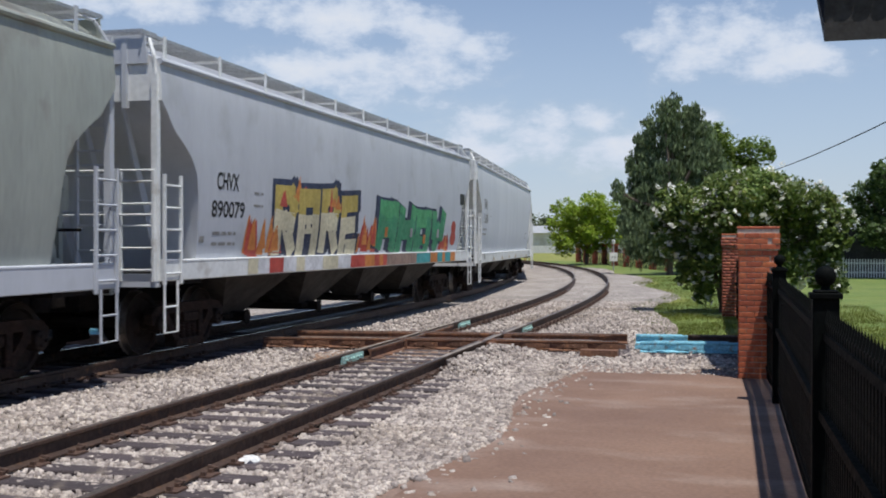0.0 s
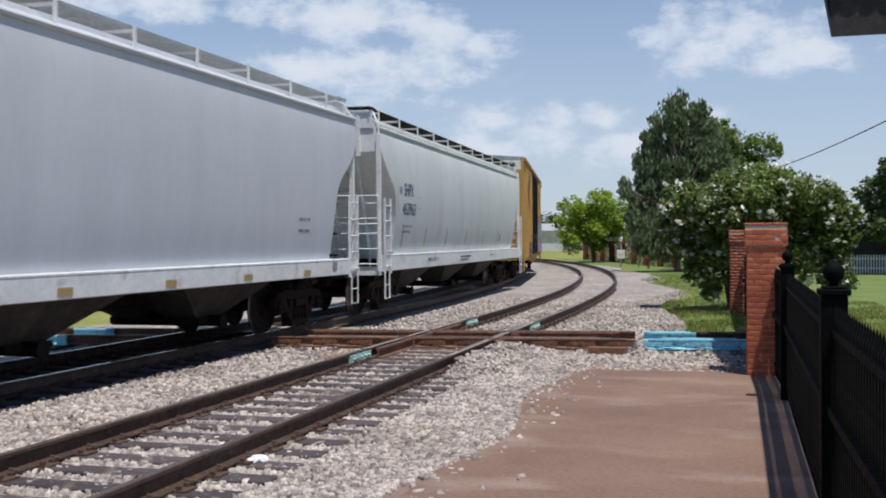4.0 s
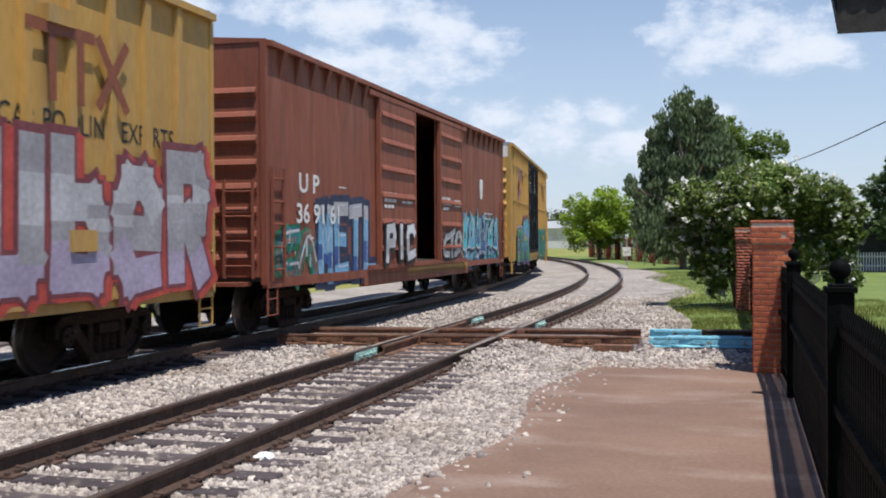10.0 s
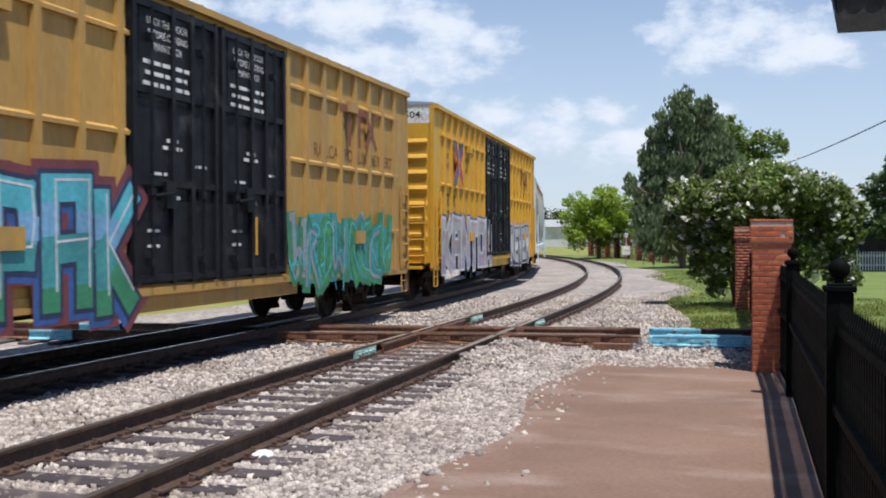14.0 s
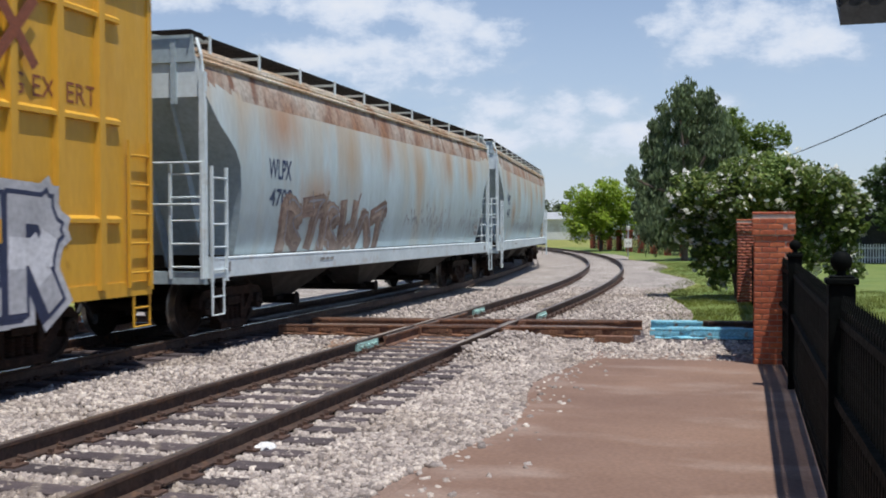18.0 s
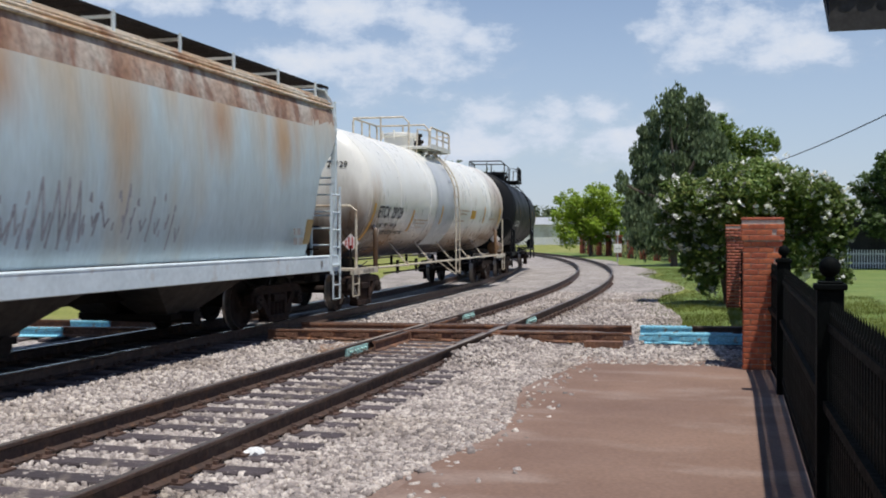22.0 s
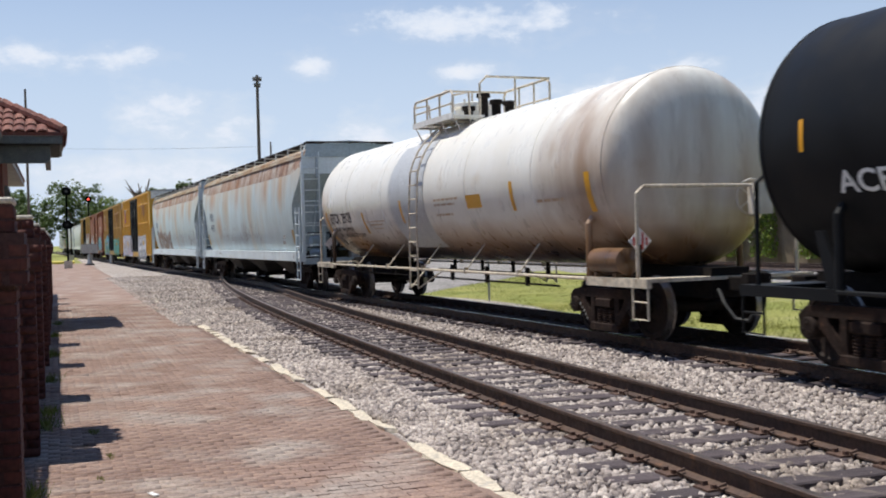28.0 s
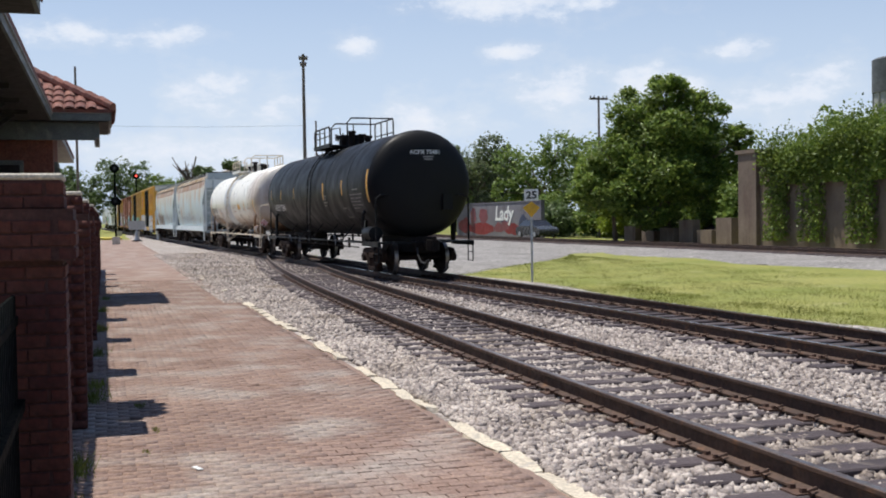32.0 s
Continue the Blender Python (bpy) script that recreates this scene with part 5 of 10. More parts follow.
def hose_mesh():
    bm = bmesh.new()
    rod(bm, [(0.1, -0.3, 0.75), (0.3, -0.34, 0.55), (0.48, -0.3, 0.36), (0.66, -0.22, 0.34), (0.72, -0.18, 0.44)], 0.028, 7)
    return mesh_of("air_hose", bm, M["hose"])


COUPLER, HOSE = coupler_mesh(), hose_mesh()


def ends_gear(car, half):
    for s in (0, 180):
        for me, nm in ((COUPLER, "coupler"), (HOSE, "air_hose")):
            o = part(nm, me, None, car)
            o.matrix_basis = pose(0, 0, 0, 0, 0, s) @ pose(half - 0.02, 0, 0)


def ladder(car, material, corner, ux, uy, z0, z1, width, n, name="ladder", r=0.016):
    """Two stiles and n rungs. corner: foot of the first stile; ux, uy: way to the second."""
    bm = bmesh.new()
    x, y = corner
    x2, y2 = x + ux * width, y + uy * width
    for px, py in ((x, y), (x2, y2)):
        box(bm, px - 0.02, px + 0.02, py - 0.02, py + 0.02, z0, z1)
    for k in range(n):
        z = z0 + (z1 - z0) * (k + 0.5) / n
        rod(bm, ((x, y, z), (x2, y2, z)), r, 6)
    return part(name, bm, material, car)


def stirrup(car, material, x, y, w=0.36, z0=0.42, z1=0.98):
    bm = bmesh.new()
    rod(bm, ((x, y, z1), (x, y, z0), (x + w, y, z0), (x + w, y, z1)), 0.018, 6)
    rod(bm, ((x, y, (z0 + z1) / 2), (x + w, y, (z0 + z1) / 2)), 0.014, 6)
    return part("step", bm, material, car)


def brake_wheel(car, material, x, y, z):
    bm = bmesh.new()
    n, r = 20, 0.27
    pts = [(x, y + math.cos(k * math.tau / n) * r, z + math.sin(k * math.tau / n) * r) for k in range(n + 1)]
    rod(bm, pts, 0.016, 6)
    for k in range(5):
        a = k * math.tau / 5
        rod(bm, ((x, y, z), (x, y + math.cos(a) * r, z + math.sin(a) * r)), 0.012, 5)
    rod(bm, ((x - 0.05, y, z), (x + 0.12, y, z)), 0.045, 8)
    box(bm, x + 0.08, x + 0.3, y - 0.14, y + 0.14, z - 0.25, z + 0.2)
    return part("brake_wheel", bm, material, car)


# ---------------------------------------------------------------- covered hopper cars
ROUND_SIDE = [(1.2, 1.36), (1.5, 1.45), (1.9, 1.53), (2.4, 1.585), (2.8, 1.6), (3.2, 1.59), (3.6, 1.55), (3.9, 1.49), (4.08, 1.44)]
STRAIGHT_SIDE = [(1.2, 1.44), (1.5, 1.5), (1.9, 1.55), (2.4, 1.58), (2.9, 1.6), (3.4, 1.6), (3.75, 1.59), (3.95, 1.57), (4.08, 1.55)]
CUT = [(0.0, 3.55), (0.14, 3.4), (0.34, 3.18), (0.62, 3.0), (0.86, 2.82), (1.02, 2.6), (1.1, 2.2), (1.16, 1.7), (1.2, 1.24)]


def lerp_table(tab, v):
    for (a, p), (b, q) in zip(tab, tab[1:]):
        if v <= b:
            return p + (q - p) * max(0.0, (v - a) / (b - a))
    return tab[-1][1]


def end_machinery(car, half, z0, paint):
    """Brake gear on the platform under the slope sheet: housing and drum, reservoir, cylinder, valve and pipes."""
    bm = bmesh.new()
    box(bm, half - 0.5, half - 0.12, -0.86, -0.4, 1.95, 2.5)
    bmesh.ops.bevel(bm, geom=list(bm.edges), offset=0.03, segments=1, affect="EDGES")
    part("brake_housing", bm, paint, car)
    bm = bmesh.new()
    lathe(bm, [(half - 0.5, 0.05), (half - 0.48, 0.27), (half - 0.2, 0.27), (half - 0.16, 0.2), (half - 0.1, 0.2), (half - 0.08, 0.05)], "x", (0, -0.16, 2.2), 18)
    part("brake_drum", bm, paint, car, smooth=True)
    for y in (-0.84, 0.42):
        bm = bmesh.new()
        box(bm, half - 0.16, half - 0.08, y - 0.05, y + 0.05, z0, 2.6)
        part("bracket_post", bm, paint, car)
    bm = bmesh.new()
    lathe(bm, [(-1.15, 0.05), (-1.1, 0.2), (-0.1, 0.2), (-0.05, 0.05)], "y", (half - 0.72, 0, 1.5), 16)
    part("air_reservoir", bm, paint, car, smooth=True)
    bm = bmesh.new()
    lathe(bm, [(half - 0.95, 0.05), (half - 0.93, 0.15), (half - 0.45, 0.17), (half - 0.3, 0.12), (half - 0.2, 0.04)], "x", (0, -0.95, z0 + 0.2), 14)
    part("brake_cylinder", bm, paint, car, smooth=True)
    bm = bmesh.new()
    box(bm, half - 0.55, half - 0.25, 0.02, 0.3, z0, z0 + 0.3)
    box(bm, half - 0.5, half - 0.3, 0.3, 0.42, z0 + 0.08, z0 + 0.24)
    box(bm, half - 0.5, half - 0.3, 0.06, 0.26, z0 + 0.3, z0 + 0.4)
    bmesh.ops.bevel(bm, geom=list(bm.edges), offset=0.02, segments=1, affect="EDGES")
    part("control_valve", bm, M["galv"], car)
    for pts, r in ((((half - 0.14, -0.2, 1.95), (half - 0.16, -0.3, 1.6), (half - 0.2, -0.42, 1.3), (half - 0.2, -0.45, z0)), 0.045),
                   (((half - 0.2, -0.62, 1.95), (half - 0.22, -0.62, 1.4), (half - 0.3, -0.75, z0 + 0.2)), 0.03),
                   (((half - 0.3, -1.3, 1.35), (half - 0.3, -0.5, 1.35), (half - 0.35, 0.1, 1.32)), 0.022),
                   (((half - 0.3, -1.3, 1.78), (half - 0.32, -0.2, 1.78), (half - 0.32, 0.1, 1.35)), 0.02)):
        bm = bmesh.new()
        rod(bm, pts, r, 7)
        part("brake_pipe", bm, M["under"], car)


def hopper(name, label, length, paint, sill, end_paint, side, sill_z=(0.95, 1.25), band=None, crust=None, bays=3, round_eave=True, walk_material=None, group="covered hopper cars"):
    car = thing(name, label, "freight car", group)
    half = length / 2
    yf = lambda z: lerp_table(side, z)
    # shell: sections along the car, the ends cut away below
    es = sorted({*[e for e, _ in CUT], 1.2})
    stations = [(-half + e, z) for e, z in CUT] + [(x, 1.22) for x in np.linspace(-half + 2.2, half - 2.2, 7)] + [(half - e, z) for e, z in CUT[::-1]]
    bm = bmesh.new()
    rings = []
    nz = 12
    roof = [(1.34, 4.2), (1.1, 4.36), (0.8, 4.46), (0.4, 4.53), (0.0, 4.55)]
    for x, zb in stations:
        zs = [zb + (4.08 - zb) * k / nz for k in range(nz + 1)]
        half_ring = [(yf(z), z) for z in zs] + roof
        ring = [bm.verts.new((x, -y, z)) for y, z in half_ring] + [bm.verts.new((x, y, z)) for y, z in half_ring[-2::-1]]
        rings.append(ring)
    n = len(rings[0])
    for u, v in zip(rings, rings[1:]):
        for k in range(n - 1):
            f = bm.faces.new((u[k], v[k], v[k + 1], u[k + 1]))
            zc = f.calc_center_median().z
            if band and zc > 3.72:
                f.material_index = 1
            if band and zc > 4.0:
                f.material_index = 2
        f = bm.faces.new((u[n - 1], v[n - 1], v[0], u[0]))
        f.material_index = 3
    for r in (rings[0], rings[-1]):
        bm.faces.new(r).material_index = 4
    body = part("body", bm, [paint, band or paint, crust or paint, end_paint, sill], car, smooth=True)
    # eave: longitudinal mouldings
    for s in (-1, 1):
        for y, z, r in ((1.47, 4.07, 0.03), (1.43, 4.15, 0.026), (1.36, 4.21, 0.024)) if round_eave else ((1.56, 4.08, 0.045),):
            bm = bmesh.new()
            rod(bm, ((-half, s * y, z), (half, s * y, z)), r, 8)
            part("eave_rail", bm, crust or paint, car)
        # side sill
        bm = bmesh.new()
        box(bm, -half + 0.02, half - 0.02, s * 1.57 - 0.025, s * 1.57 + 0.025, *sill_z)
        box(bm, -half + 0.02, half - 0.02, s * 1.5 - 0.1, s * 1.5 + 0.1, sill_z[1] - 0.03, sill_z[1] + 0.012)
        bmesh.ops.bevel(bm, geom=[e for e in bm.edges if e.calc_length() > 3], offset=0.012, segments=1, affect="EDGES")
        part("side_sill", bm, sill, car)
    # centre sill and end platforms
    bm = bmesh.new()
    box(bm, -half + 0.05, half - 0.05, -0.3, 0.3, 0.66, 1.0)
    part("centre_sill", bm, M["under"], car)
    for s in (-1, 1):
        bm = bmesh.new()
        x0, x1 = sorted((s * (half - 1.25), s * (half - 0.02)))
        box(bm, x0, x1, -1.54, 1.54, sill_z[0] - 0.06, sill_z[0] + 0.06)
        part("end_platform", bm, M["under"], car)
        bm = bmesh.new()
        x0, x1 = sorted((s * (half - 0.06), s * (half + 0.04)))
        box(bm, x0, x1, -1.54, 1.54, sill_z[0] - 0.08, sill_z[0] + 0.1)
        part("end_sill", bm, end_paint, car)
        # slope sheet stiffeners behind the ladders
        for y in (-1.0, -0.35, 0.35, 1.0):
            bm = bmesh.new()
            pts = [(s * (half - 0.06), y, 3.5), (s * (half - 1.12), y, 1.3), (s * (half - 1.0), y, 1.05), (s * (half - 0.02), y, 3.4)]
            plate(bm, pts, 0.03)
            part("slope_stiffener", bm, end_paint, car)
        for y in (-1.05, 0.0, 1.05):
            bm = bmesh.new()
            box(bm, s * (half + 0.02) - 0.03, s * (half + 0.02) + 0.03, y - 0.04, y + 0.04, 3.45, 4.4)
            part("end_stiffener", bm, end_paint, car)
        for y in (-1.5, 1.5):
            bm = bmesh.new()
            box(bm, s * (half + 0.0) - 0.045, s * (half + 0.0) + 0.045, y - 0.045, y + 0.045, sill_z[0], 3.9)
            rod(bm, ((s * half, y, 3.85), (s * half, y * 0.985, 4.15), (s * (half - 0.1), y * 0.9, 4.4), (s * (half - 0.45), y * 0.84, 4.42)), 0.024, 6)
            part("corner_post", bm, sill, car)
        for y in (-1.62, 1.62):
            ladder(car, sill, (s * (half - 0.02), y), -s, 0, sill_z[0] - 0.05, 2.55, 0.46, 5)
            stirrup(car, sill, s * (half - 0.02) if s < 0 else s * half - 0.38, y, 0.36, 0.4, sill_z[0])
        for y, uy in ((-1.5, 1), (1.5, -1)):
            ladder(car, sill, (s * (half + 0.06), y), 0, uy, sill_z[0], 2.6 if (y > 0 or s < 0) else 4.2, 0.5, 5 if (y > 0 or s < 0) else 10)
        truck(car, s * (half - 1.75))
        # grab rails across the end
        for z in (2.0, 2.6):
            bm = bmesh.new()
            rod(bm, ((s * (half + 0.06), -1.5, z), (s * (half + 0.1), -1.2, z), (s * (half + 0.1), 1.2, z), (s * (half + 0.06), 1.5, z)), 0.016, 6)
            part("grab_rail", bm, sill, car)
    brake_wheel(car, end_paint, half + 0.12, -0.5, 2.3)
    end_machinery(car, half, sill_z[0] + 0.06, end_paint)
    # discharge bays below
    span = (length - 4.6) / bays
    for k in range(bays):
        cx = -length / 2 + 2.3 + span * (k + 0.5)
        bm = bmesh.new()
        w = span * 0.47
        for s in (-1, 1):
            top = [(cx - w, 0.0, 1.24), (cx + w, 0.0, 1.24), (cx + w, s * 1.4, 1.24), (cx - w, s * 1.4, 1.24)]
            bot = [(cx - 0.42, s * 0.2, 0.42), (cx + 0.42, s * 0.2, 0.42), (cx + 0.42, s * 0.72, 0.42), (cx - 0.42, s * 0.72, 0.42)]
            a, b = [bm.verts.new(p) for p in top], [bm.verts.new(p) for p in bot]
            bm.faces.new(b)
            bm.faces.new(a)
            for i in range(4):
                bm.faces.new((a[i], a[(i + 1) % 4], b[(i + 1) % 4], b[i]))
        bay = part("discharge_bay", bm, M["bay_shaded"], car, "sloping discharge chute")
        bm = bmesh.new()
        box(bm, cx - 0.46, cx + 0.46, -0.8, 0.8, 0.34, 0.42)
        rod(bm, ((cx - 0.05, -1.0, 0.36), (cx - 0.05, 1.0, 0.36)), 0.09, 10)
        rod(bm, ((cx - 0.05, -1.02, 0.36), (cx - 0.05, -1.0, 0.36)), 0.13, 10)
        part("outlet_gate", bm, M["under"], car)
    # roof walk: open grating on short posts, both sides
    for s in (-1, 1):
        bm = bmesh.new()
        for k in range(13):
            y = s * (1.34 - 0.055 * k)
            box(bm, -half + 0.3, half - 0.3, y - 0.007, y + 0.007, 4.44, 4.48)
        x = -half + 0.35
        while x < half - 0.3:
            box(bm, x - 0.006, x + 0.006, min(s * 1.34, s * 0.68), max(s * 1.34, s * 0.68), 4.44, 4.475)
            x += 0.32
        part("roof_walk", bm, walk_material or M["galv"], car, "open grating roof walk")
        x = -half + 0.5
        while x < half - 0.3:
            bm = bmesh.new()
            box(bm, x - 0.03, x + 0.03, s * 1.36 - 0.012, s * 1.36 + 0.012, 4.12, 4.5)
            box(bm, x - 0.02, x + 0.02, min(s * 1.36, s * 0.5), max(s * 1.36, s * 0.5), 4.4, 4.44)
            part("walk_bracket", bm, sill, car)
            x += 1.72
    for s in (-1, 1):
        bm = bmesh.new()
        x0, x1 = sorted((s * (half - 0.3), s * (half + 0.1)))
        for k in range(5):
            xx = x0 + 0.03 + 0.085 * k
            box(bm, xx - 0.012, xx + 0.012, -1.34, 1.34, 4.47, 4.51)
        for y in (-1.34, -0.68, 0.0, 0.68, 1.34):
            box(bm, x0, x1, y - 0.012, y + 0.012, 4.45, 4.5)
        part("end_walk", bm, walk_material or M["galv"], car, "grating walkway across the roof end")
        bm = bmesh.new()
        plate(bm, [(s * (half + 0.012), -1.4, 4.05), (s * (half + 0.012), 1.4, 4.05), (s * (half + 0.012), 1.36, 4.44), (s * (half + 0.012), -1.36, 4.44)], s * 0.02, "x")
        part("end_fascia", bm, end_paint, car)
    for k in range(8):
        bm = bmesh.new()
        cx = -half + 1.5 + k * (length - 3.0) / 7
        lathe(bm, [(4.5, 0.3), (4.6, 0.3), (4.64, 0.2)], "z", (cx, 0, 0), 14)
        part("hatch", bm, paint, car)
    ends_gear(car, half)
    return car, yf, half


# ---------------------------------------------------------------- box cars
def box_body(car, half, paint, end_paint, cap, z0, z1, hw, opening=None):
    """Sides, ends and roof as plates; opening: a stretch of the near side left open."""
    for s in (-1, 1):
        spans = [(-half, half)]
        if opening:
            spans = [(-half, opening[0]), (opening[1], half)]
        for a, b in spans:
            bm = bmesh.new()
            box(bm, a, b, s * hw - 0.03, s * hw + 0.03, z0, z1)
            part("side_wall", bm, paint, car)
        bm = bmesh.new()
        box(bm, s * half - 0.03, s * half + 0.03, -hw + 0.03, hw - 0.03, z0 + 0.12, z1 - 0.45)
        box(bm, s * half - 0.03, s * half + 0.03, -hw + 0.03, hw - 0.03, z1 - 0.45, z1 + 0.02, 1)
        part("end_wall", bm, [end_paint, cap], car)
        # pressed ribs across the end
        k = 0
        z = z0 + 0.4
        while z < z1 - 0.6:
            bm = bmesh.new()
            pts = [(s * half, z - 0.12), (s * (half + 0.05), z - 0.07), (s * (half + 0.085), z), (s * (half + 0.05), z + 0.07), (s * half, z + 0.12)]
            a = [bm.verts.new((x, -hw + 0.12, zz)) for x, zz in pts]
            b = [bm.verts.new((x, hw - 0.12, zz)) for x, zz in pts]
            for i in range(4):
                bm.faces.new((a[i], a[i + 1], b[i + 1], b[i]))
            bm.faces.new(a)
            bm.faces.new(b[::-1])
            part("end_rib", bm, end_paint, car)
            z += 0.385
        for y in (-hw, hw):
            bm = bmesh.new()
            box(bm, s * half - 0.05, s * half + 0.05, y - 0.05, y + 0.05, z0, z1)
            part("corner_post", bm, paint, car)
    # roof, slightly peaked, with cross seams
    bm = bmesh.new()
    prof = [(-hw - 0.05, z1), (-hw - 0.05, z1 + 0.05), (0, z1 + 0.16), (hw + 0.05, z1 + 0.05), (hw + 0.05, z1)]
    plate(bm, [(-half - 0.05, y, z) for y, z in prof], 2 * half + 0.1, "x")
    x = -half + 0.5
    while x < half:
        plate(bm, [(x, y, z + 0.02) for y, z in prof], 0.06, "x")
        x += 1.2
    part("roof", bm, M["galv"] if cap is not paint else paint, car)
    bm = bmesh.new()
    box(bm, -half, half, -hw + 0.05, hw - 0.05, z0 + 0.05, z0 + 0.2)
    part("floor_panel", bm, M["inside"], car)
    bm = bmesh.new()
    box(bm, -half + 0.05, half - 0.05, -0.3, 0.3, 0.6, z0 + 0.05)
    for x in np.linspace(-half + 3.4, half - 3.4, 9):
        box(bm, x - 0.06, x + 0.06, -hw + 0.1, hw - 0.1, z0 - 0.1, z0 + 0.08)
    part("centre_sill", bm, M["under"], car)


def box_ladders(car, half, hw, paint, z0):
    for s in (-1, 1):
        for y in (-hw - 0.09, hw + 0.09):
            ladder(car, paint, (s * (half - 0.1), y), -s, 0, z0 + 0.05, z0 + 1.9, 0.48, 5)
            stirrup(car, paint, s * half - (0.0 if s < 0 else 0.4) + (0.02 if s < 0 else 0), y + (0.06 if y < 0 else -0.06), 0.38, 0.4, z0 + 0.02)
        for y, uy in ((-hw + 0.15, 1), (hw - 0.15, -1)):
            ladder(car, paint, (s * (half + 0.14), y), 0, uy, z0 + 0.1, z0 + 1.7, 0.5, 4)
        bm = bmesh.new()
        box(bm, min(s * half, s * (half + 0.32)), max(s * half, s * (half + 0.32)), -1.3, 1.3, z0 - 0.02, z0 + 0.04)
        part("end_platform", bm, paint, car)
        truck(car, s * (half - 2.0))
    ends_gear(car, half + 0.15)
    brake_wheel(car, paint, half + 0.2, -0.45, 2.6)


def plug_door(car, x0, x1, z0, z1, y, seed, parent_label):
    """A wide flush door with frame bars, lock rods and gear."""
    bm = bmesh.new()
    box(bm, x0, x1, y - 0.03, y + 0.02, z0, z1)
    d = part("door", bm, M["door_black"], car, parent_label)
    bm = bmesh.new()
    for x in (x0 + 0.05, x1 - 0.05, (x0 + x1) / 2 - 0.12, (x0 + x1) / 2 + 0.4):
        box(bm, x - 0.045, x + 0.045, y - 0.085, y - 0.03, z0, z1)
    for z in (z0 + 0.08, z0 + (z1 - z0) * 0.36, z0 + (z1 - z0) * 0.68, z1 - 0.08):
        box(bm, x0, x1, y - 0.075, y - 0.03, z - 0.045, z + 0.045)
    part("door_frame", bm, M["door_black"], d)
    for x in (x0 + 0.42, x1 - 0.5):
        bm = bmesh.new()
        rod(bm, ((x, y - 0.11, z0 + 0.1), (x, y - 0.11, z1 - 0.1)), 0.02, 6)
        for z in (z0 + 0.3, z0 + 1.2, z1 - 0.5):
            box(bm, x - 0.06, x + 0.06, y - 0.13, y - 0.03, z - 0.05, z + 0.05)
        part("lock_rod", bm, M["door_black"], d)
    bm = bmesh.new()
    rod(bm, ((x0 + 0.42, y - 0.14, z0 + 1.15), (x0 + 0.9, y - 0.14, z0 + 1.2)), 0.022, 6)
    box(bm, x0 + 0.75, x0 + 1.0, y - 0.12, y - 0.03, z0 + 1.0, z0 + 1.35)
    part("door_handle", bm, M["door_black"], d)
    return d


def yellow_box_car(name, label, length, paint, grid, number_key):
    car = thing(name, label, "freight car", "box cars")
    half, hw, z0, z1 = length / 2, 1.52, 0.86, 4.88
    box_body(car, half, paint, paint, M["white_cap"], z0, z1, hw)
    dx = 2.35
    for s in (-1, 1):
        y = s * hw
        xs = [sg * (2.55 + 0.82 * k) for k in range(8) for sg in (-1, 1)]
        for x in xs:
            bm = bmesh.new()
            plate(bm, [(x - 0.085, y, z0 + 0.05), (x - 0.06, y + s * 0.1, z0 + 0.05), (x + 0.06, y + s * 0.1, z0 + 0.05), (x + 0.085, y, z0 + 0.05)], z1 - z0 - 0.1, "z")
            part("side_post", bm, paint, car)
        if grid:
            for z in (1.75, 2.95, 4.2):
                for a, b in ((-half + 0.75, -dx), (dx, half - 0.75)):
                    bm = bmesh.new()
                    plate(bm, [(a, y, z - 0.04), (a, y + s * 0.09, z - 0.03), (a, y + s * 0.09, z + 0.02), (a, y, z + 0.08)], b - a, "x")
                    part("side_rail", bm, paint, car)
        bm = bmesh.new()
        box(bm, -half, half, y - 0.08 + s * 0.05, y + 0.08 + s * 0.05, z1 - 0.08, z1 + 0.02)
        part("top_rail", bm, paint, car)
        bm = bmesh.new()
        box(bm, -half, half, y - 0.05, y + 0.05, z0 - 0.06, z0 + 0.12)
        box(bm, -dx - 0.6, dx + 0.6, y - 0.06, y + 0.06, z0 - 0.2, z0 + 0.02)
        part("side_sill", bm, paint, car)
        for a, b in ((-dx, -0.06), (0.06, dx)):
            plug_door(car, a, b, z0 + 0.16, z1 - 0.16, y - (0.05 if s < 0 else -0.05), 1, "black double plug door")
        bm = bmesh.new()
        box(bm, -dx - 0.3, dx + 2.6, y + s * 0.06 - 0.05, y + s * 0.06 + 0.05, z0 + 0.02, z0 + 0.12)
        part("door_track", bm, paint, car)
    box_ladders(car, half, hw, paint, z0)
    yf = lambda z: hw + 0.032
    for x, z, w, h in ((-half + 4.1, 4.0, 0.5, 0.2), (half - 4.0, 4.05, 0.5, 0.2), (-half + 4.3, 1.5, 0.5, 0.25), (half - 3.6, 1.5, 0.5, 0.25)):
        bm = bmesh.new()
        box(bm, x, x + w, -hw - 0.15, -hw - 0.02, z, z + h)
        part("hoist_bracket", bm, paint, car)
    return car, yf, half, hw


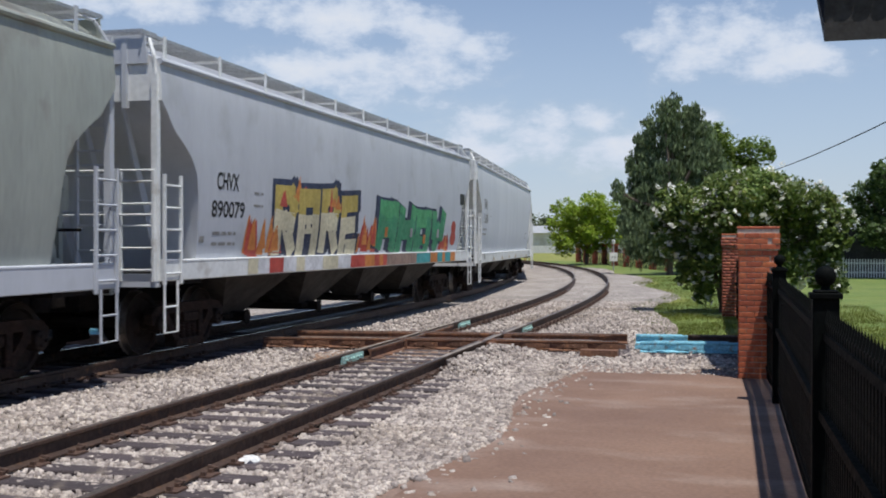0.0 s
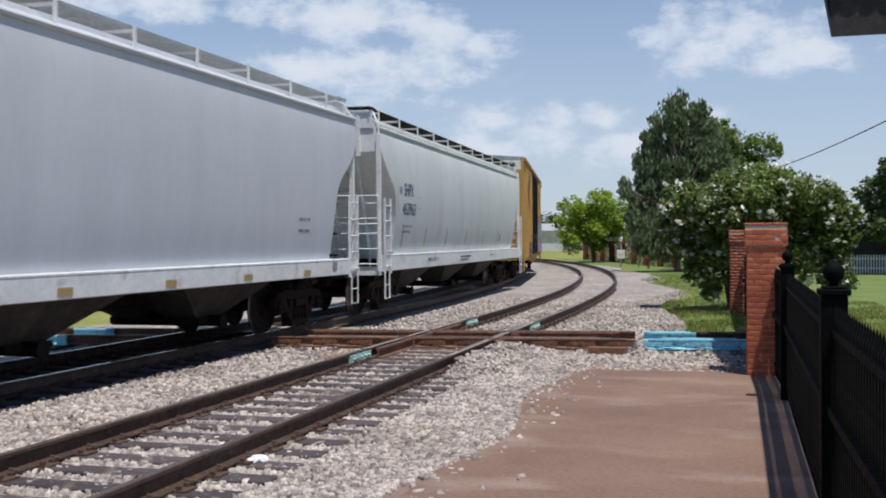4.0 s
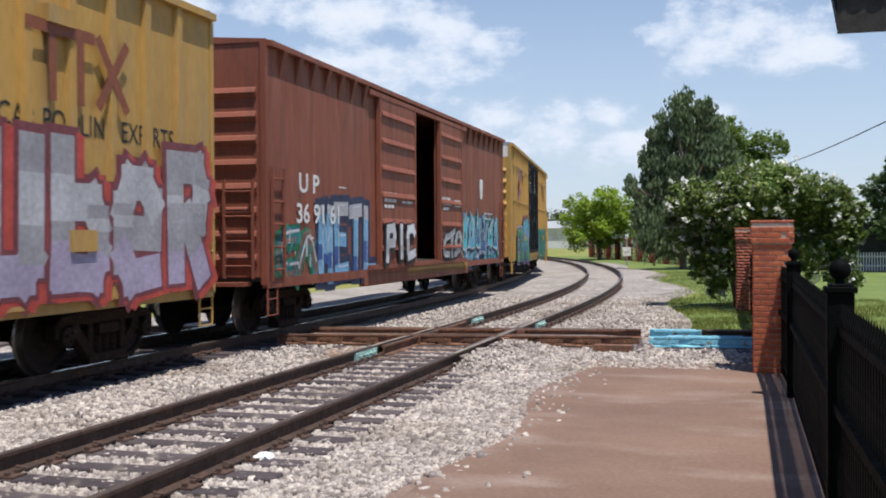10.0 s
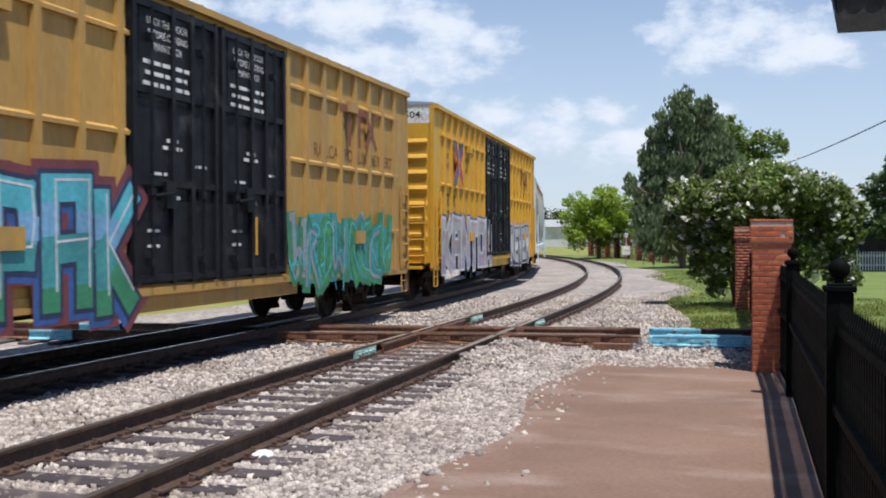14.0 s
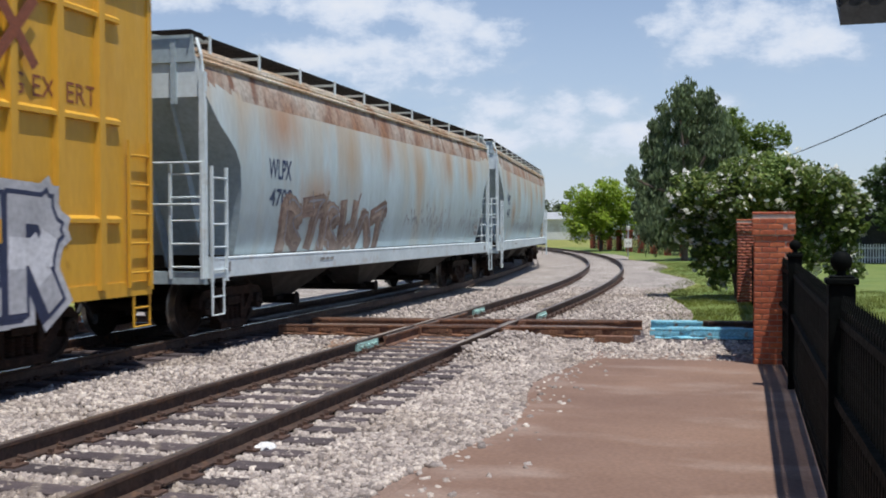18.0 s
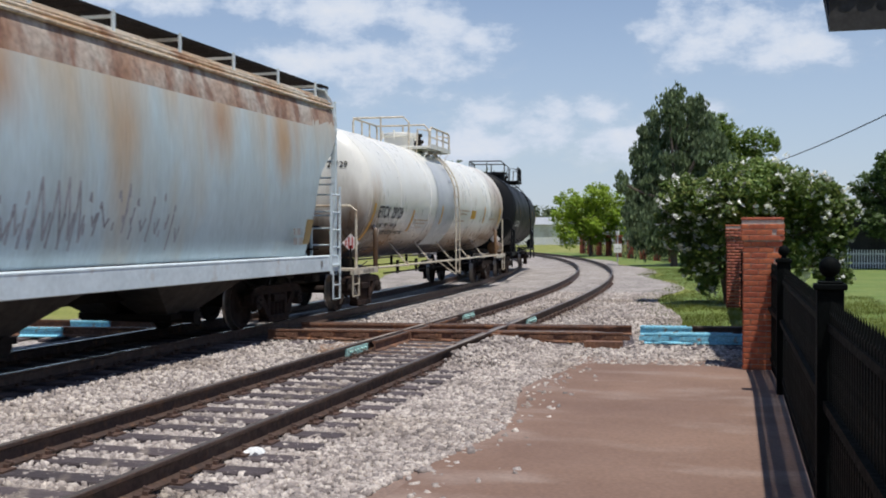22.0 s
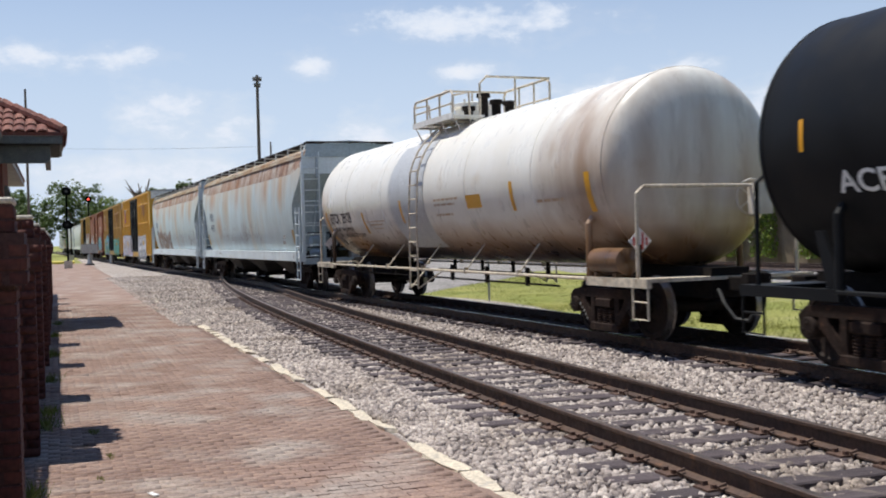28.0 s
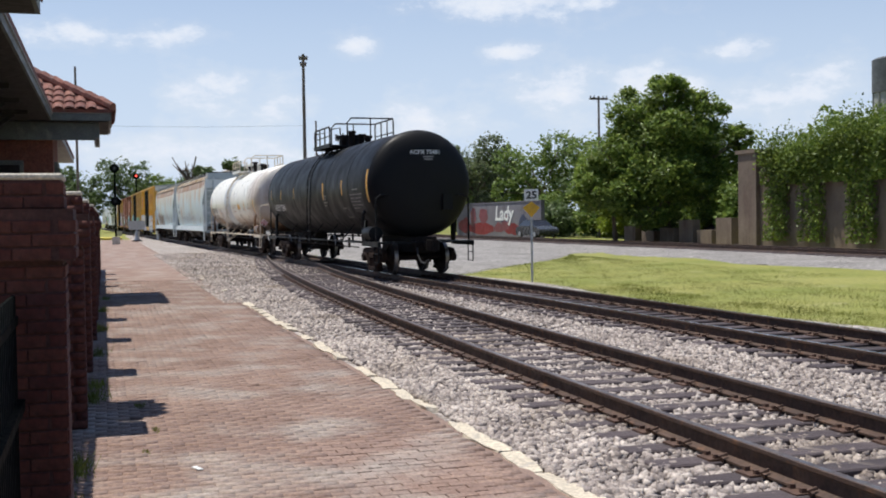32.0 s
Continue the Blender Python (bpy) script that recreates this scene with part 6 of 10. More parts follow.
def oxide_box_car(name, label, length):
    car = thing(name, label, "freight car", "box cars")
    half, hw, z0, z1 = length / 2, 1.55, 0.9, 4.8
    op = (-1.15, 1.15)
    box_body(car, half, M["oxide"], M["oxide"], M["oxide"], z0, z1, hw, op)
    for s in (-1, 1):
        y = s * hw
        bm = bmesh.new()
        box(bm, -half, half, y - 0.08 + s * 0.06, y + 0.08 + s * 0.06, z1 - 0.06, z1 + 0.03)
        part("top_rail", bm, M["oxide"], car)
        for x in np.linspace(-half + 0.6, half - 0.6, 26):
            if -3.9 < x < 3.6:
                continue
            bm = bmesh.new()
            plate(bm, [(x - 0.08, y, z1 - 0.06), (x - 0.08, y + s * 0.14, z1 - 0.06), (x - 0.08, y + s * 0.03, z1 - 0.52), (x - 0.08, y, z1 - 0.56)], 0.16, "x")
            part("gusset", bm, M["oxide"], car)
        bm = bmesh.new()
        box(bm, -half, half, y - 0.05, y + 0.05, z0 - 0.06, z0 + 0.1)
        box(bm, -4.6, 4.4, y - 0.06, y + 0.06, z0 - 0.24, z0 - 0.02)
        part("side_sill", bm, M["oxide"], car)
        for z, nm in ((z0 + 0.14, "door_track"), (z1 - 0.16, "door_track")):
            bm = bmesh.new()
            box(bm, -4.4, 4.0, y + s * 0.1 - 0.04, y + s * 0.1 + 0.04, z - 0.05, z + 0.05)
            part(nm, bm, M["oxide"], car)
        for a, b in ((-3.75, op[0]), (op[1], 3.4)):
            bm = bmesh.new()
            yy = y + s * 0.1
            box(bm, a, b, yy - 0.03, yy + 0.03, z0 + 0.2, z1 - 0.2)
            d = part("door", bm, M["oxide"], car, "oxide red ribbed sliding door, standing open")
            for z in np.linspace(z0 + 0.5, z1 - 0.55, 6):
                bm = bmesh.new()
                plate(bm, [(a + 0.08, yy, z - 0.04), (a + 0.08, yy + s * 0.072, z - 0.025), (a + 0.08, yy + s * 0.072, z + 0.0), (a + 0.08, yy, z + 0.16)], b - a - 0.16, "x")
                part("door_rib", bm, M["oxide"], d)
            for x in (a, b):
                bm = bmesh.new()
                box(bm, x - 0.04, x + 0.04, yy - 0.05, yy + 0.05, z0 + 0.2, z1 - 0.2)
                part("door_frame", bm, M["oxide"], d)
    box_ladders(car, half, hw, M["oxide"], z0)
    bm = bmesh.new()
    box(bm, op[0] - 0.4, op[1] + 3.2, -hw - 0.06, -hw + 0.04, z0 - 0.12, z0 + 0.06)
    part("door_sill", bm, M["yellow"], car, "yellowed steel threshold plate")
    return car, (lambda z: hw + 0.032), half, hw


# ---------------------------------------------------------------- tank cars
TZ, TR = 2.55, 1.5


def tank_y(z):
    return math.sqrt(max(TR * TR - (z - TZ) ** 2, 0.0001))


HEAD = 0.4


def head_x(y, z):
    """How far a tank's dished head stands out at a place across it."""
    r = math.hypot(y, z - TZ) / TR
    return HEAD * math.sqrt(max(0.0, 1 - r ** (2 / 0.72)))


def tank_car(name, label, length, paint, metal, walk, rail_top, stripes, stripe_material, shell_end=1.2, mid=0.0):
    car = thing(name, label, "tank car", "tank cars")
    half = length / 2
    e = half - shell_end
    bm = bmesh.new()
    prof = []
    for k in range(9):
        a = math.pi / 2 * k / 8
        prof.append((-e - HEAD * math.cos(a), max(TR * math.sin(a) ** 0.72, 0.02)))
    for x in np.linspace(-e, e, 13)[1:]:
        prof.append((x, TR))
    for k in range(1, 9):
        a = math.pi / 2 * (1 - k / 8)
        prof.append((e + HEAD * math.cos(a), max(TR * math.sin(a) ** 0.72, 0.02)))
    lathe(bm, prof, "x", (0, 0, TZ), 56)
    part("shell", bm, paint, car, smooth=True)
    # weld seams
    for x in (-e, -e * 0.7, -e * 0.33, e * 0.33, e * 0.7, e):
        bm = bmesh.new()
        lathe(bm, [(x - 0.02, TR + 0.001), (x - 0.012, TR + 0.008), (x + 0.012, TR + 0.008), (x + 0.02, TR + 0.001)], "x", (0, 0, TZ), 56)
        part("weld_seam", bm, paint, car, smooth=True)
    for s in (-1, 1):
        # stub sill with its side plates and deck
        bm = bmesh.new()
        x0, x1 = sorted((s * (half - 3.4), s * (half - 0.05)))
        box(bm, x0, x1, -0.32, 0.32, 0.62, 1.05)
        plate(bm, [(s * (half - 1.1), -0.32, 1.05), (s * (half - 3.3), -0.32, 1.05), (s * (half - 2.6), -0.32, 1.3), (s * (half - 1.3), -0.32, 1.5)], 0.64)
        part("stub_sill", bm, M["under"], car)
        x0, x1 = sorted((s * (half - 1.72), s * half))
        for y in (-1.41, 1.33):
            bm = bmesh.new()
            box(bm, x0, x1, y, y + 0.08, 0.8, 0.93)
            part("deck_beam", bm, walk, car)
        bm = bmesh.new()
        x0, x1 = sorted((s * (half - 0.5), s * half))
        box(bm, x0, x1, -1.33, 1.33, 0.88, 0.93)
        part("end_deck", bm, walk, car)
        for y in (-1.36, 1.36):
            bm = bmesh.new()
            rod(bm, ((s * (half - 1.68), y, 0.93), (s * (half - 1.68), y, 1.72), (s * (half - 1.68), y * 0.9, 1.9)), 0.055, 8)
            part("saddle_post", bm, metal, car)
        bm = bmesh.new()
        yy = 1.36
        rod(bm, ((s * (half - 0.3), -yy, 0.9), (s * (half - 0.3), -yy, 2.12), (s * (half - 0.3), -yy + 0.12, 2.22), (s * (half - 0.3), yy - 0.12, 2.22), (s * (half - 0.3), yy, 2.12), (s * (half - 0.3), yy, 0.9)), 0.028, 7)
        part("end_handrail", bm, walk, car)
        for y in (-1.38, 1.38):
            stirrup(car, walk, s * half - (0.02 if s > 0 else -0.02) - (0.4 if s > 0 else 0), y, 0.4, 0.36, 0.85)
        truck(car, s * (half - 1.75))
    # long side handrails with raking struts, pipe rack below
    for s in (-1, 1):
        bm = bmesh.new()
        rod(bm, ((-half + 1.7, s * 1.42, 0.9), (half - 1.7, s * 1.42, 0.9)), 0.026, 7)
        part("side_handrail", bm, walk, car)
        for x in np.linspace(-half + 4.1, half - 4.1, 5):
            bm = bmesh.new()
            z = 1.42
            rod(bm, ((x, s * 1.42, 0.9), (x - 0.03, s * tank_y(z), z)), 0.018, 6)
            rod(bm, ((x, s * 1.42, 0.86), (x, s * 1.42, 0.98)), 0.04, 6)
            part("handrail_strut", bm, walk, car)
        bm = bmesh.new()
        rod(bm, ((-half + 3.2, s * 1.1, 0.72), (half - 3.2, s * 1.1, 0.72)), 0.02, 6)
        for x in np.linspace(-half + 4.4, half - 4.4, 6):
            box(bm, x - 0.04, x + 0.04, s * 1.1 - 0.03, s * 1.1 + 0.03, 0.68, 1.0)
        part("brake_pipe", bm, M["under"], car)
    # ladders over the shell at mid length
    for s in (-1, 1):
        bm = bmesh.new()
        for dx in (mid - 0.24, mid + 0.24):
            pts = [(dx, s * 1.62, 0.5), (dx, s * 1.62, TZ - 0.4)]
            for k in range(1, 8):
                a = math.radians(5 + k * 9)
                pts.append((dx, s * (TR + 0.12) * math.cos(a), TZ + (TR + 0.12) * math.sin(a)))
            rod(bm, pts, 0.022, 6)
        for k in range(13):
            z = 0.58 + k * 0.3
            y = 1.62 if z < TZ else (TR + 0.12) * math.cos(math.asin(min(1, (z - TZ) / (TR + 0.12))))
            if z < TZ + 1.3:
                rod(bm, ((mid - 0.24, s * y, z), (mid + 0.24, s * y, z)), 0.016, 6)
        rod(bm, ((mid - 0.24, s * 1.62, 0.5), (mid - 0.5, s * 1.2, 0.85)), 0.016, 6)
        rod(bm, ((mid + 0.24, s * 1.62, 0.5), (mid + 0.5, s * 1.2, 0.85)), 0.016, 6)
        part("ladder", bm, walk, car)
    # manway with its bolted lid, valves and railed platform on top
    top = []
    bm = bmesh.new()
    lathe(bm, [(TZ + TR - 0.1, 0.42), (TZ + TR + 0.3, 0.42), (TZ + TR + 0.32, 0.5), (TZ + TR + 0.4, 0.5), (TZ + TR + 0.44, 0.34)], "z", (-0.35, 0, 0), 20)
    for k in range(8):
        a = k * math.tau / 8
        rod(bm, ((-0.35 + 0.53 * math.cos(a), 0.53 * math.sin(a), TZ + TR + 0.24), (-0.35 + 0.53 * math.cos(a), 0.53 * math.sin(a), TZ + TR + 0.47)), 0.028, 5)
    top.append(part("manway", bm, metal, car, smooth=True))
    for x, y, h in ((0.4, 0.2, 0.42), (0.75, -0.25, 0.5), (0.85, 0.3, 0.34), (0.3, -0.4, 0.28)):
        bm = bmesh.new()
        lathe(bm, [(TZ + TR - 0.15, 0.1), (TZ + TR + h - 0.1, 0.1), (TZ + TR + h - 0.08, 0.15), (TZ + TR + h, 0.14)], "z", (x, y, 0), 10)
        top.append(part("valve", bm, M["under"], car))
    pz = TZ + TR - 0.02
    for s in (-1, 1):
        bm = bmesh.new()
        y0, y1 = sorted((s * 0.42, s * 1.12))
        box(bm, -1.2, 1.2, y0, y1, pz - 0.02, pz + 0.02)
        box(bm, -1.2, 1.2, s * 1.12 - 0.015, s * 1.12 + 0.015, pz - 0.05, pz + 0.07)
        top.append(part("top_platform", bm, metal, car))
        for x in (-1.15, -0.4, 0.4, 1.15):
            bm = bmesh.new()
            rod(bm, ((x, s * 0.45, pz - 0.04), (x, s * 1.08, pz - 0.04), (x, s * 0.9, pz - 0.36)), 0.024, 6)
            top.append(part("platform_brace", bm, metal, car))
        bm = bmesh.new()
        y, side = s * 1.1, rail_top - (0.3 if s < 0 else 0.0)
        rod(bm, ((-1.15, y, pz), (-1.15, y, side - 0.1), (-1.05, y, side), (1.05, y, side), (1.15, y, side - 0.1), (1.15, y, pz)), 0.027, 6)
        for x in (-0.35, 0.4):
            rod(bm, ((x, y, pz), (x, y, side)), 0.024, 6)
        rod(bm, ((-1.15, y, (pz + side) / 2), (1.15, y, (pz + side) / 2)), 0.018, 6)
        top.append(part("railing", bm, walk, car))
        bm = bmesh.new()
        x = s * 1.15
        rod(bm, ((x, -0.5, pz - 0.2), (x, -0.5, rail_top - 0.15), (x, -0.35, rail_top), (x, 1.1, rail_top)), 0.027, 6)
        rod(bm, ((x, 0.3, pz - 0.2), (x, 0.3, rail_top)), 0.024, 6)
        rod(bm, ((x, -1.1, rail_top - 0.4), (x, -0.75, rail_top - 0.34), (x, -0.72, pz - 0.2)), 0.024, 6)
        top.append(part("railing", bm, walk, car))
    for o in top:
        o.location.x = mid
    # reflective bars
    for x, z0, z1, w in stripes:
        bm = bmesh.new()
        zs = np.linspace(z0, z1, 6)
        for a, b in zip(zs, zs[1:]):
            vs = [bm.verts.new((px, -tank_y(pz_) - 0.006, pz_)) for px, pz_ in ((x, a), (x + w, a), (x + w, b), (x, b))]
            bm.faces.new(vs)
        part("reflective_stripe", bm, stripe_material, car)
    # air reservoir on the deck at the trailing end
    bm = bmesh.new()
    lathe(bm, [(half - 1.65, 0.05), (half - 1.6, 0.2), (half - 0.75, 0.2), (half - 0.7, 0.05)], "x", (0, -1.25, 1.16), 16)
    box(bm, half - 1.5, half - 1.4, -1.4, -1.1, 0.93, 1.0)
    box(bm, half - 0.95, half - 0.85, -1.4, -1.1, 0.93, 1.0)
    part("air_reservoir", bm, paint, car, smooth=True)
    brake_wheel(car, metal, half - 0.45, 0.7, 2.05)
    for s in (-1, 1) if mid else ():
        for y in (-1.38, 1.32):
            bm = bmesh.new()
            plate(bm, [(s * (half - 1.75), y, 0.93), (s * (half - 1.5), y, 0.93), (s * (half - 1.33), y, 1.55), (s * (half - 1.45), y, 1.55)], 0.06)
            part("grab_bracket", bm, walk, car)
    ends_gear(car, half)
    return car, half


# ---------------------------------------------------------------- the cars, from the head of the train to its tail
def put(car, s_left, length):
    CARS.append((car, s_left + length / 2, length))


def sill_paint(car, colours, x0, x1, z0, z1, y, seed):
    """Blocks of spray paint along a side sill."""
    rnd = random.Random(seed)
    x = x0
    while x < x1:
        bm = bmesh.new()
        w = rnd.uniform(0.25, 0.8)
        patch(bm, ((x, z0), (min(x + w, x1), z0), (min(x + w, x1) + 0.03, z1), (x + 0.03, z1)), lambda z: y, 0.004)
        part("graffiti", bm, SPRAY[rnd.choice(colours)], car)
        x += w


def end_stripes(car, yf, material, xs, z0, z1, w=0.14):
    for x in xs:
        bm = bmesh.new()
        for a, b in ((z0, (z0 + z1) / 2), ((z0 + z1) / 2, z1)):
            patch(bm, ((x, a), (x + w, a), (x + w, b), (x, b)), yf, 0.004)
        part("reflective_stripe", bm, material, car)


def reflectors(car, xs, z0, z1, y, material, w=0.3):
    for x in xs:
        bm = bmesh.new()
        patch(bm, ((x, z0), (x + w, z0), (x + w, z1), (x, z1)), lambda z: y, 0.004)
        part("reflector", bm, material, car)


def flames(car, yf, x0, x1, z0, z1, seed):
    rnd = random.Random(seed)
    for i in range(16):
        bm = bmesh.new()
        x, w = rnd.uniform(x0, x1), rnd.uniform(0.15, 0.4)
        h = rnd.uniform(0.35, 1.0) * (z1 - z0)
        zb = z0 + rnd.uniform(0, 0.25) * (z1 - z0)
        patch(bm, ((x - w / 2, zb), (x + w / 2, zb), (x + w * 0.3, zb + h * 0.45), (x + w * 0.12, zb + h * 0.92), (x - w * 0.1, zb + h * 0.8), (x - w * 0.4, zb + h * 0.4)), yf, 0.004 + 0.0006 * i)
        part("graffiti", bm, SPRAY[("red", "orange")[i % 2]], car, "sprayed flame")


def build_train():
    # leading hopper, seen at its tail end only
    car, yf, half = hopper("hopper_car", "dull greenish grey covered hopper car on the main track", 18.2, M["c0_paint"], M["ch_paint"], M["c0_paint"], STRAIGHT_SIDE, (1.05, 1.36), round_eave=False)
    end_stripes(car, yf, M["stripe_dull"], (-6, -2, 2, 6.6), 1.55, 2.3, 0.12)
    put(car, -6.1, 18.2)

    # silver hopper with the big sprayed letters
    car, yf, half = hopper("hopper_car", "silver grey covered hopper car with red and green graffiti", 18.2, M["ch_paint"], M["sill_white"], M["ch_paint"], STRAIGHT_SIDE, (1.1, 1.38), round_eave=False, bays=4)
    lettering("CHVX|.02", -7.44, 2.42, 0.27, yf, M["letter"], car, 0.76, curved=True)
    lettering("890079|.02", -7.58, 2.0, 0.26, yf, M["letter"], car, 1.14, curved=True)
    bars([(-7.9, -7.75, 1.62, 0.1), (-7.5, -6.7, 1.74, 0.05), (-7.5, -6.7, 1.58, 0.05), (-6.4, -6.0, 1.58, 0.05), (-6.1, -5.75, 2.4, 0.04), (-6.1, -5.75, 2.2, 0.04)], yf, M["letter_grey"], car)
    flames(car, yf, -6.3, -5.0, 1.38, 2.1, 1)
    flames(car, yf, -1.2, 0.3, 1.4, 2.2, 2)
    flames(car, yf, -4.9, -1.6, 2.2, 2.75, 5)
    flames(car, yf, 5.6, 6.7, 1.38, 1.85, 3)
    block_letters(car, "RARE", -5.3, -0.95, 1.38, 2.62, ["cream", "cream", "cream", "mustard", "mustard"], "navy", 0.34, yf, 61, "mustard and cream sprayed block letter edged in dark blue", (0.16, 0.06), halo="navy", shine=None, spread=1.6)
    block_letters(car, "AHOY", 0.35, 6.2, 1.4, 2.5, ["green", "green", "green", "leaf"], "leaf", 0.42, yf, 62, "green sprayed block letter with a dark solid shade", (-0.26, 0.02), "navy", shine=None, lean=0.12, rim=1.1)
    bm = bmesh.new()
    for i, (x, z, c) in enumerate(((0.9, 1.75, 1), (2.9, 1.75, 0), (4.1, 1.6, 1), (5.4, 1.75, 0))):
        patch(bm, ((x, z), (x + 0.2, z), (x + 0.2, z + 0.22), (x, z + 0.22)), yf, 0.02 + 0.0005 * i, c)
    part("graffiti", bm, [SPRAY["grey"], SPRAY["orange"]], car)
    bm = bmesh.new()
    for r_, z in ((0.26, 2.03), (0.3, 1.74)):
        patch(bm, [(7.2 + r_ * math.cos(a), z + 0.2 * math.sin(a)) for a in np.linspace(0, math.tau, 14)[:-1]], yf, 0.006)
    part("graffiti", bm, SPRAY["red"], car)
    bm = bmesh.new()
    patch(bm, ((7.83, 2.71), (8.35, 2.71), (8.35, 3.01), (7.83, 3.01)), yf, 0.006)
    part("data_plate", bm, M["letter"], car)
    sill_paint(car, ["red", "cream", "maroon", "white"], -6.4, -1.0, 1.12, 1.37, 1.6, 3)
    sill_paint(car, ["red", "orange"], -1.0, 0.9, 1.12, 1.37, 1.6, 4)
    sill_paint(car, ["teal", "teal", "brown"], 0.9, 4.6, 1.12, 1.37, 1.6, 5)
    sill_paint(car, ["orange", "teal", "orange"], 4.6, 7.2, 1.12, 1.37, 1.6, 6)
    put(car, 13.2, 18.2)

    # light grey hopper
    car, yf, half = hopper("hopper_car", "clean light grey covered hopper car with black lettering", 18.7, M["fp_paint"], M["sill_white"], M["sill_white"], STRAIGHT_SIDE, (0.98, 1.28), round_eave=False)
    lettering("FPAX|.0", -7.75, 2.69, 0.34, yf, M["letter_grey"], car, 0.78, curved=True)
    lettering("218386|.0", -7.81, 2.25, 0.32, yf, M["letter_grey"], car, 1.06, curved=True)
    bars([(-7.93, -7.0, 2.02, 0.06), (-7.93, -7.1, 1.86, 0.06), (-6.15, -5.87, 2.5, 0.02), (-6.15, -5.87, 2.73, 0.02), (6.5, 7.0, 2.0, 0.05), (6.5, 7.0, 1.8, 0.05)], yf, M["letter_grey"], car)
    reflectors(car, (-9.0, -5.5, -3.0, -0.6, 1.8, 4.2, 6.6), 1.02, 1.12, 1.6, M["stripe_dull"])
    reflectors(car, (-7.9, 8.0), 1.08, 1.24, 1.6, M["letter_grey"], 0.22)
    put(car, 32.4, 18.7)

    # pale round-sided hopper with yellow bars
    car, yf, half = hopper("hopper_car", "pale grey round-sided covered hopper car with yellow bars", 18.9, M["sh_paint"], M["sill_white"], M["sill_white"], ROUND_SIDE, (0.98, 1.33), walk_material=M["under"], crust=M["sill_white"])
    lettering("SHPX|.02", -7.7, 2.66, 0.3, yf, M["letter_blue"], car, 0.85, curved=True)
    lettering("463963|.02", -7.8, 2.22, 0.3, yf, M["letter_blue"], car, 1.2, curved=True)
    bars([(-7.7, -6.8, 1.95, 0.05), (-7.7, -6.9, 1.82, 0.05), (-6.3, -6.08, 2.4, 0.02), (-6.3, -6.08, 2.66, 0.02), (5.2, 5.5, 1.6, 0.25), (-8.1, -7.9, 2.7, 0.16)], yf, M["letter_grey"], car)
    end_stripes(car, yf, M["stripe_dull"], (-7.6, -5.4, -3.0, -0.4, 2.3, 4.8, 7.2), 1.5, 1.95, 0.09)
    lettering("CENTER FLOW|.0", -5.1, 1.12, 0.09, lambda z: 1.6, M["letter"], car, 0.82)
    bars([(-5.42, -5.18, 1.12, 0.09), (-1.6, -0.2, 1.16, 0.04), (-1.6, -0.4, 1.07, 0.04), (3.0, 3.6, 1.15, 0.04)], lambda z: 1.6, M["letter"], car)
    put(car, 52.5, 18.9)

    # yellow box car, plain posts
    car, yf, half, hw = yellow_box_car("box_car", "weathered yellow box car with black doors and graffiti", 18.6, M["yellow"], False, "667908")
    flat = lambda z: hw + 0.105
    for key, x, z, w in (("TB|.01", -7.31, 2.45, 0.56), ("OX|.01", -6.45, 2.45, 0.56), ("6|.01", -7.95, 1.95, 0.26), ("67|.01", -7.33, 1.95, 0.48), ("90|.01", -6.45, 1.95, 0.5), ("8|.01", -5.67, 1.95, 0.24)):
        lettering(key, x, z, 0.36, yf, M["letter"], car, w)
    for key, x, z in (("next|.0", -7.25, 3.68), ("load|.0", -7.25, 3.42), ("any|.0", -4.85, 3.68), ("road|.0", -4.85, 3.42)):
        lettering(key, x, z, 0.17, yf, M["letter"], car, 0.5)
    x_mark(car, flat, -6.43, -5.0, 2.97, 4.45)
    lettering("RAILCAR POOLING EXPERTS|.0", 3.9, 2.85, 0.26, yf, M["letter"], car, 4.3)
    tall_mark(car, flat, 5.0, 6.9, 3.25, 4.0)
    door_words(car, hw, True)
    block_letters(car, "HUBeR", 2.75, 9.1, 0.98, 2.8, ["lilac", "grey", "silver", "grey"], "maroon", 0.44, flat, 11, "silver sprayed letter edged in dark red", (0.14, -0.04), "red", "maroon", None, 0.0, 1.25, 1.5)
    graffiti(car, -2.25, 2.55, 0.95, 1.95, ["grey", "lilac", "violet", "black"], "black", 9, lambda z: hw + 0.14, 12, None, "silver", "pale sprayed letters across the doors", 0.13)
    shards(car, -5.7, -2.75, 0.9, 2.1, ["black", "black", "navy", "grey"], "black", "cream", 4, flat, 13, "black sprayed letter with a cream edge")
    end_number(car, half, "TBOX 667908|.01", hw)
    put(car, 72.7, 18.6)

    # oxide red box car with open doors
    car, yf, half, hw = oxide_box_car("box_car", "oxide red box car with its side doors open", 18.7)
    lettering("U P|.02", -7.98, 2.44, 0.34, yf, M["letter_white"], car, 0.95)
    lettering("36 91 61|.02", -8.16, 1.9, 0.36, yf, M["letter_white"], car, 2.1, out=0.03)
    bars([(-8.2, -7.6, 1.5, 0.07), (-8.2, -7.7, 1.35, 0.07), (-6.0, -5.6, 2.3, 0.03), (-6.0, -5.6, 2.6, 0.03), (6.6, 7.8, 1.9, 0.04), (6.6, 7.8, 2.05, 0.04), (6.6, 7.8, 2.2, 0.04), (6.6, 7.8, 2.35, 0.04)], yf, M["letter_white"], car)
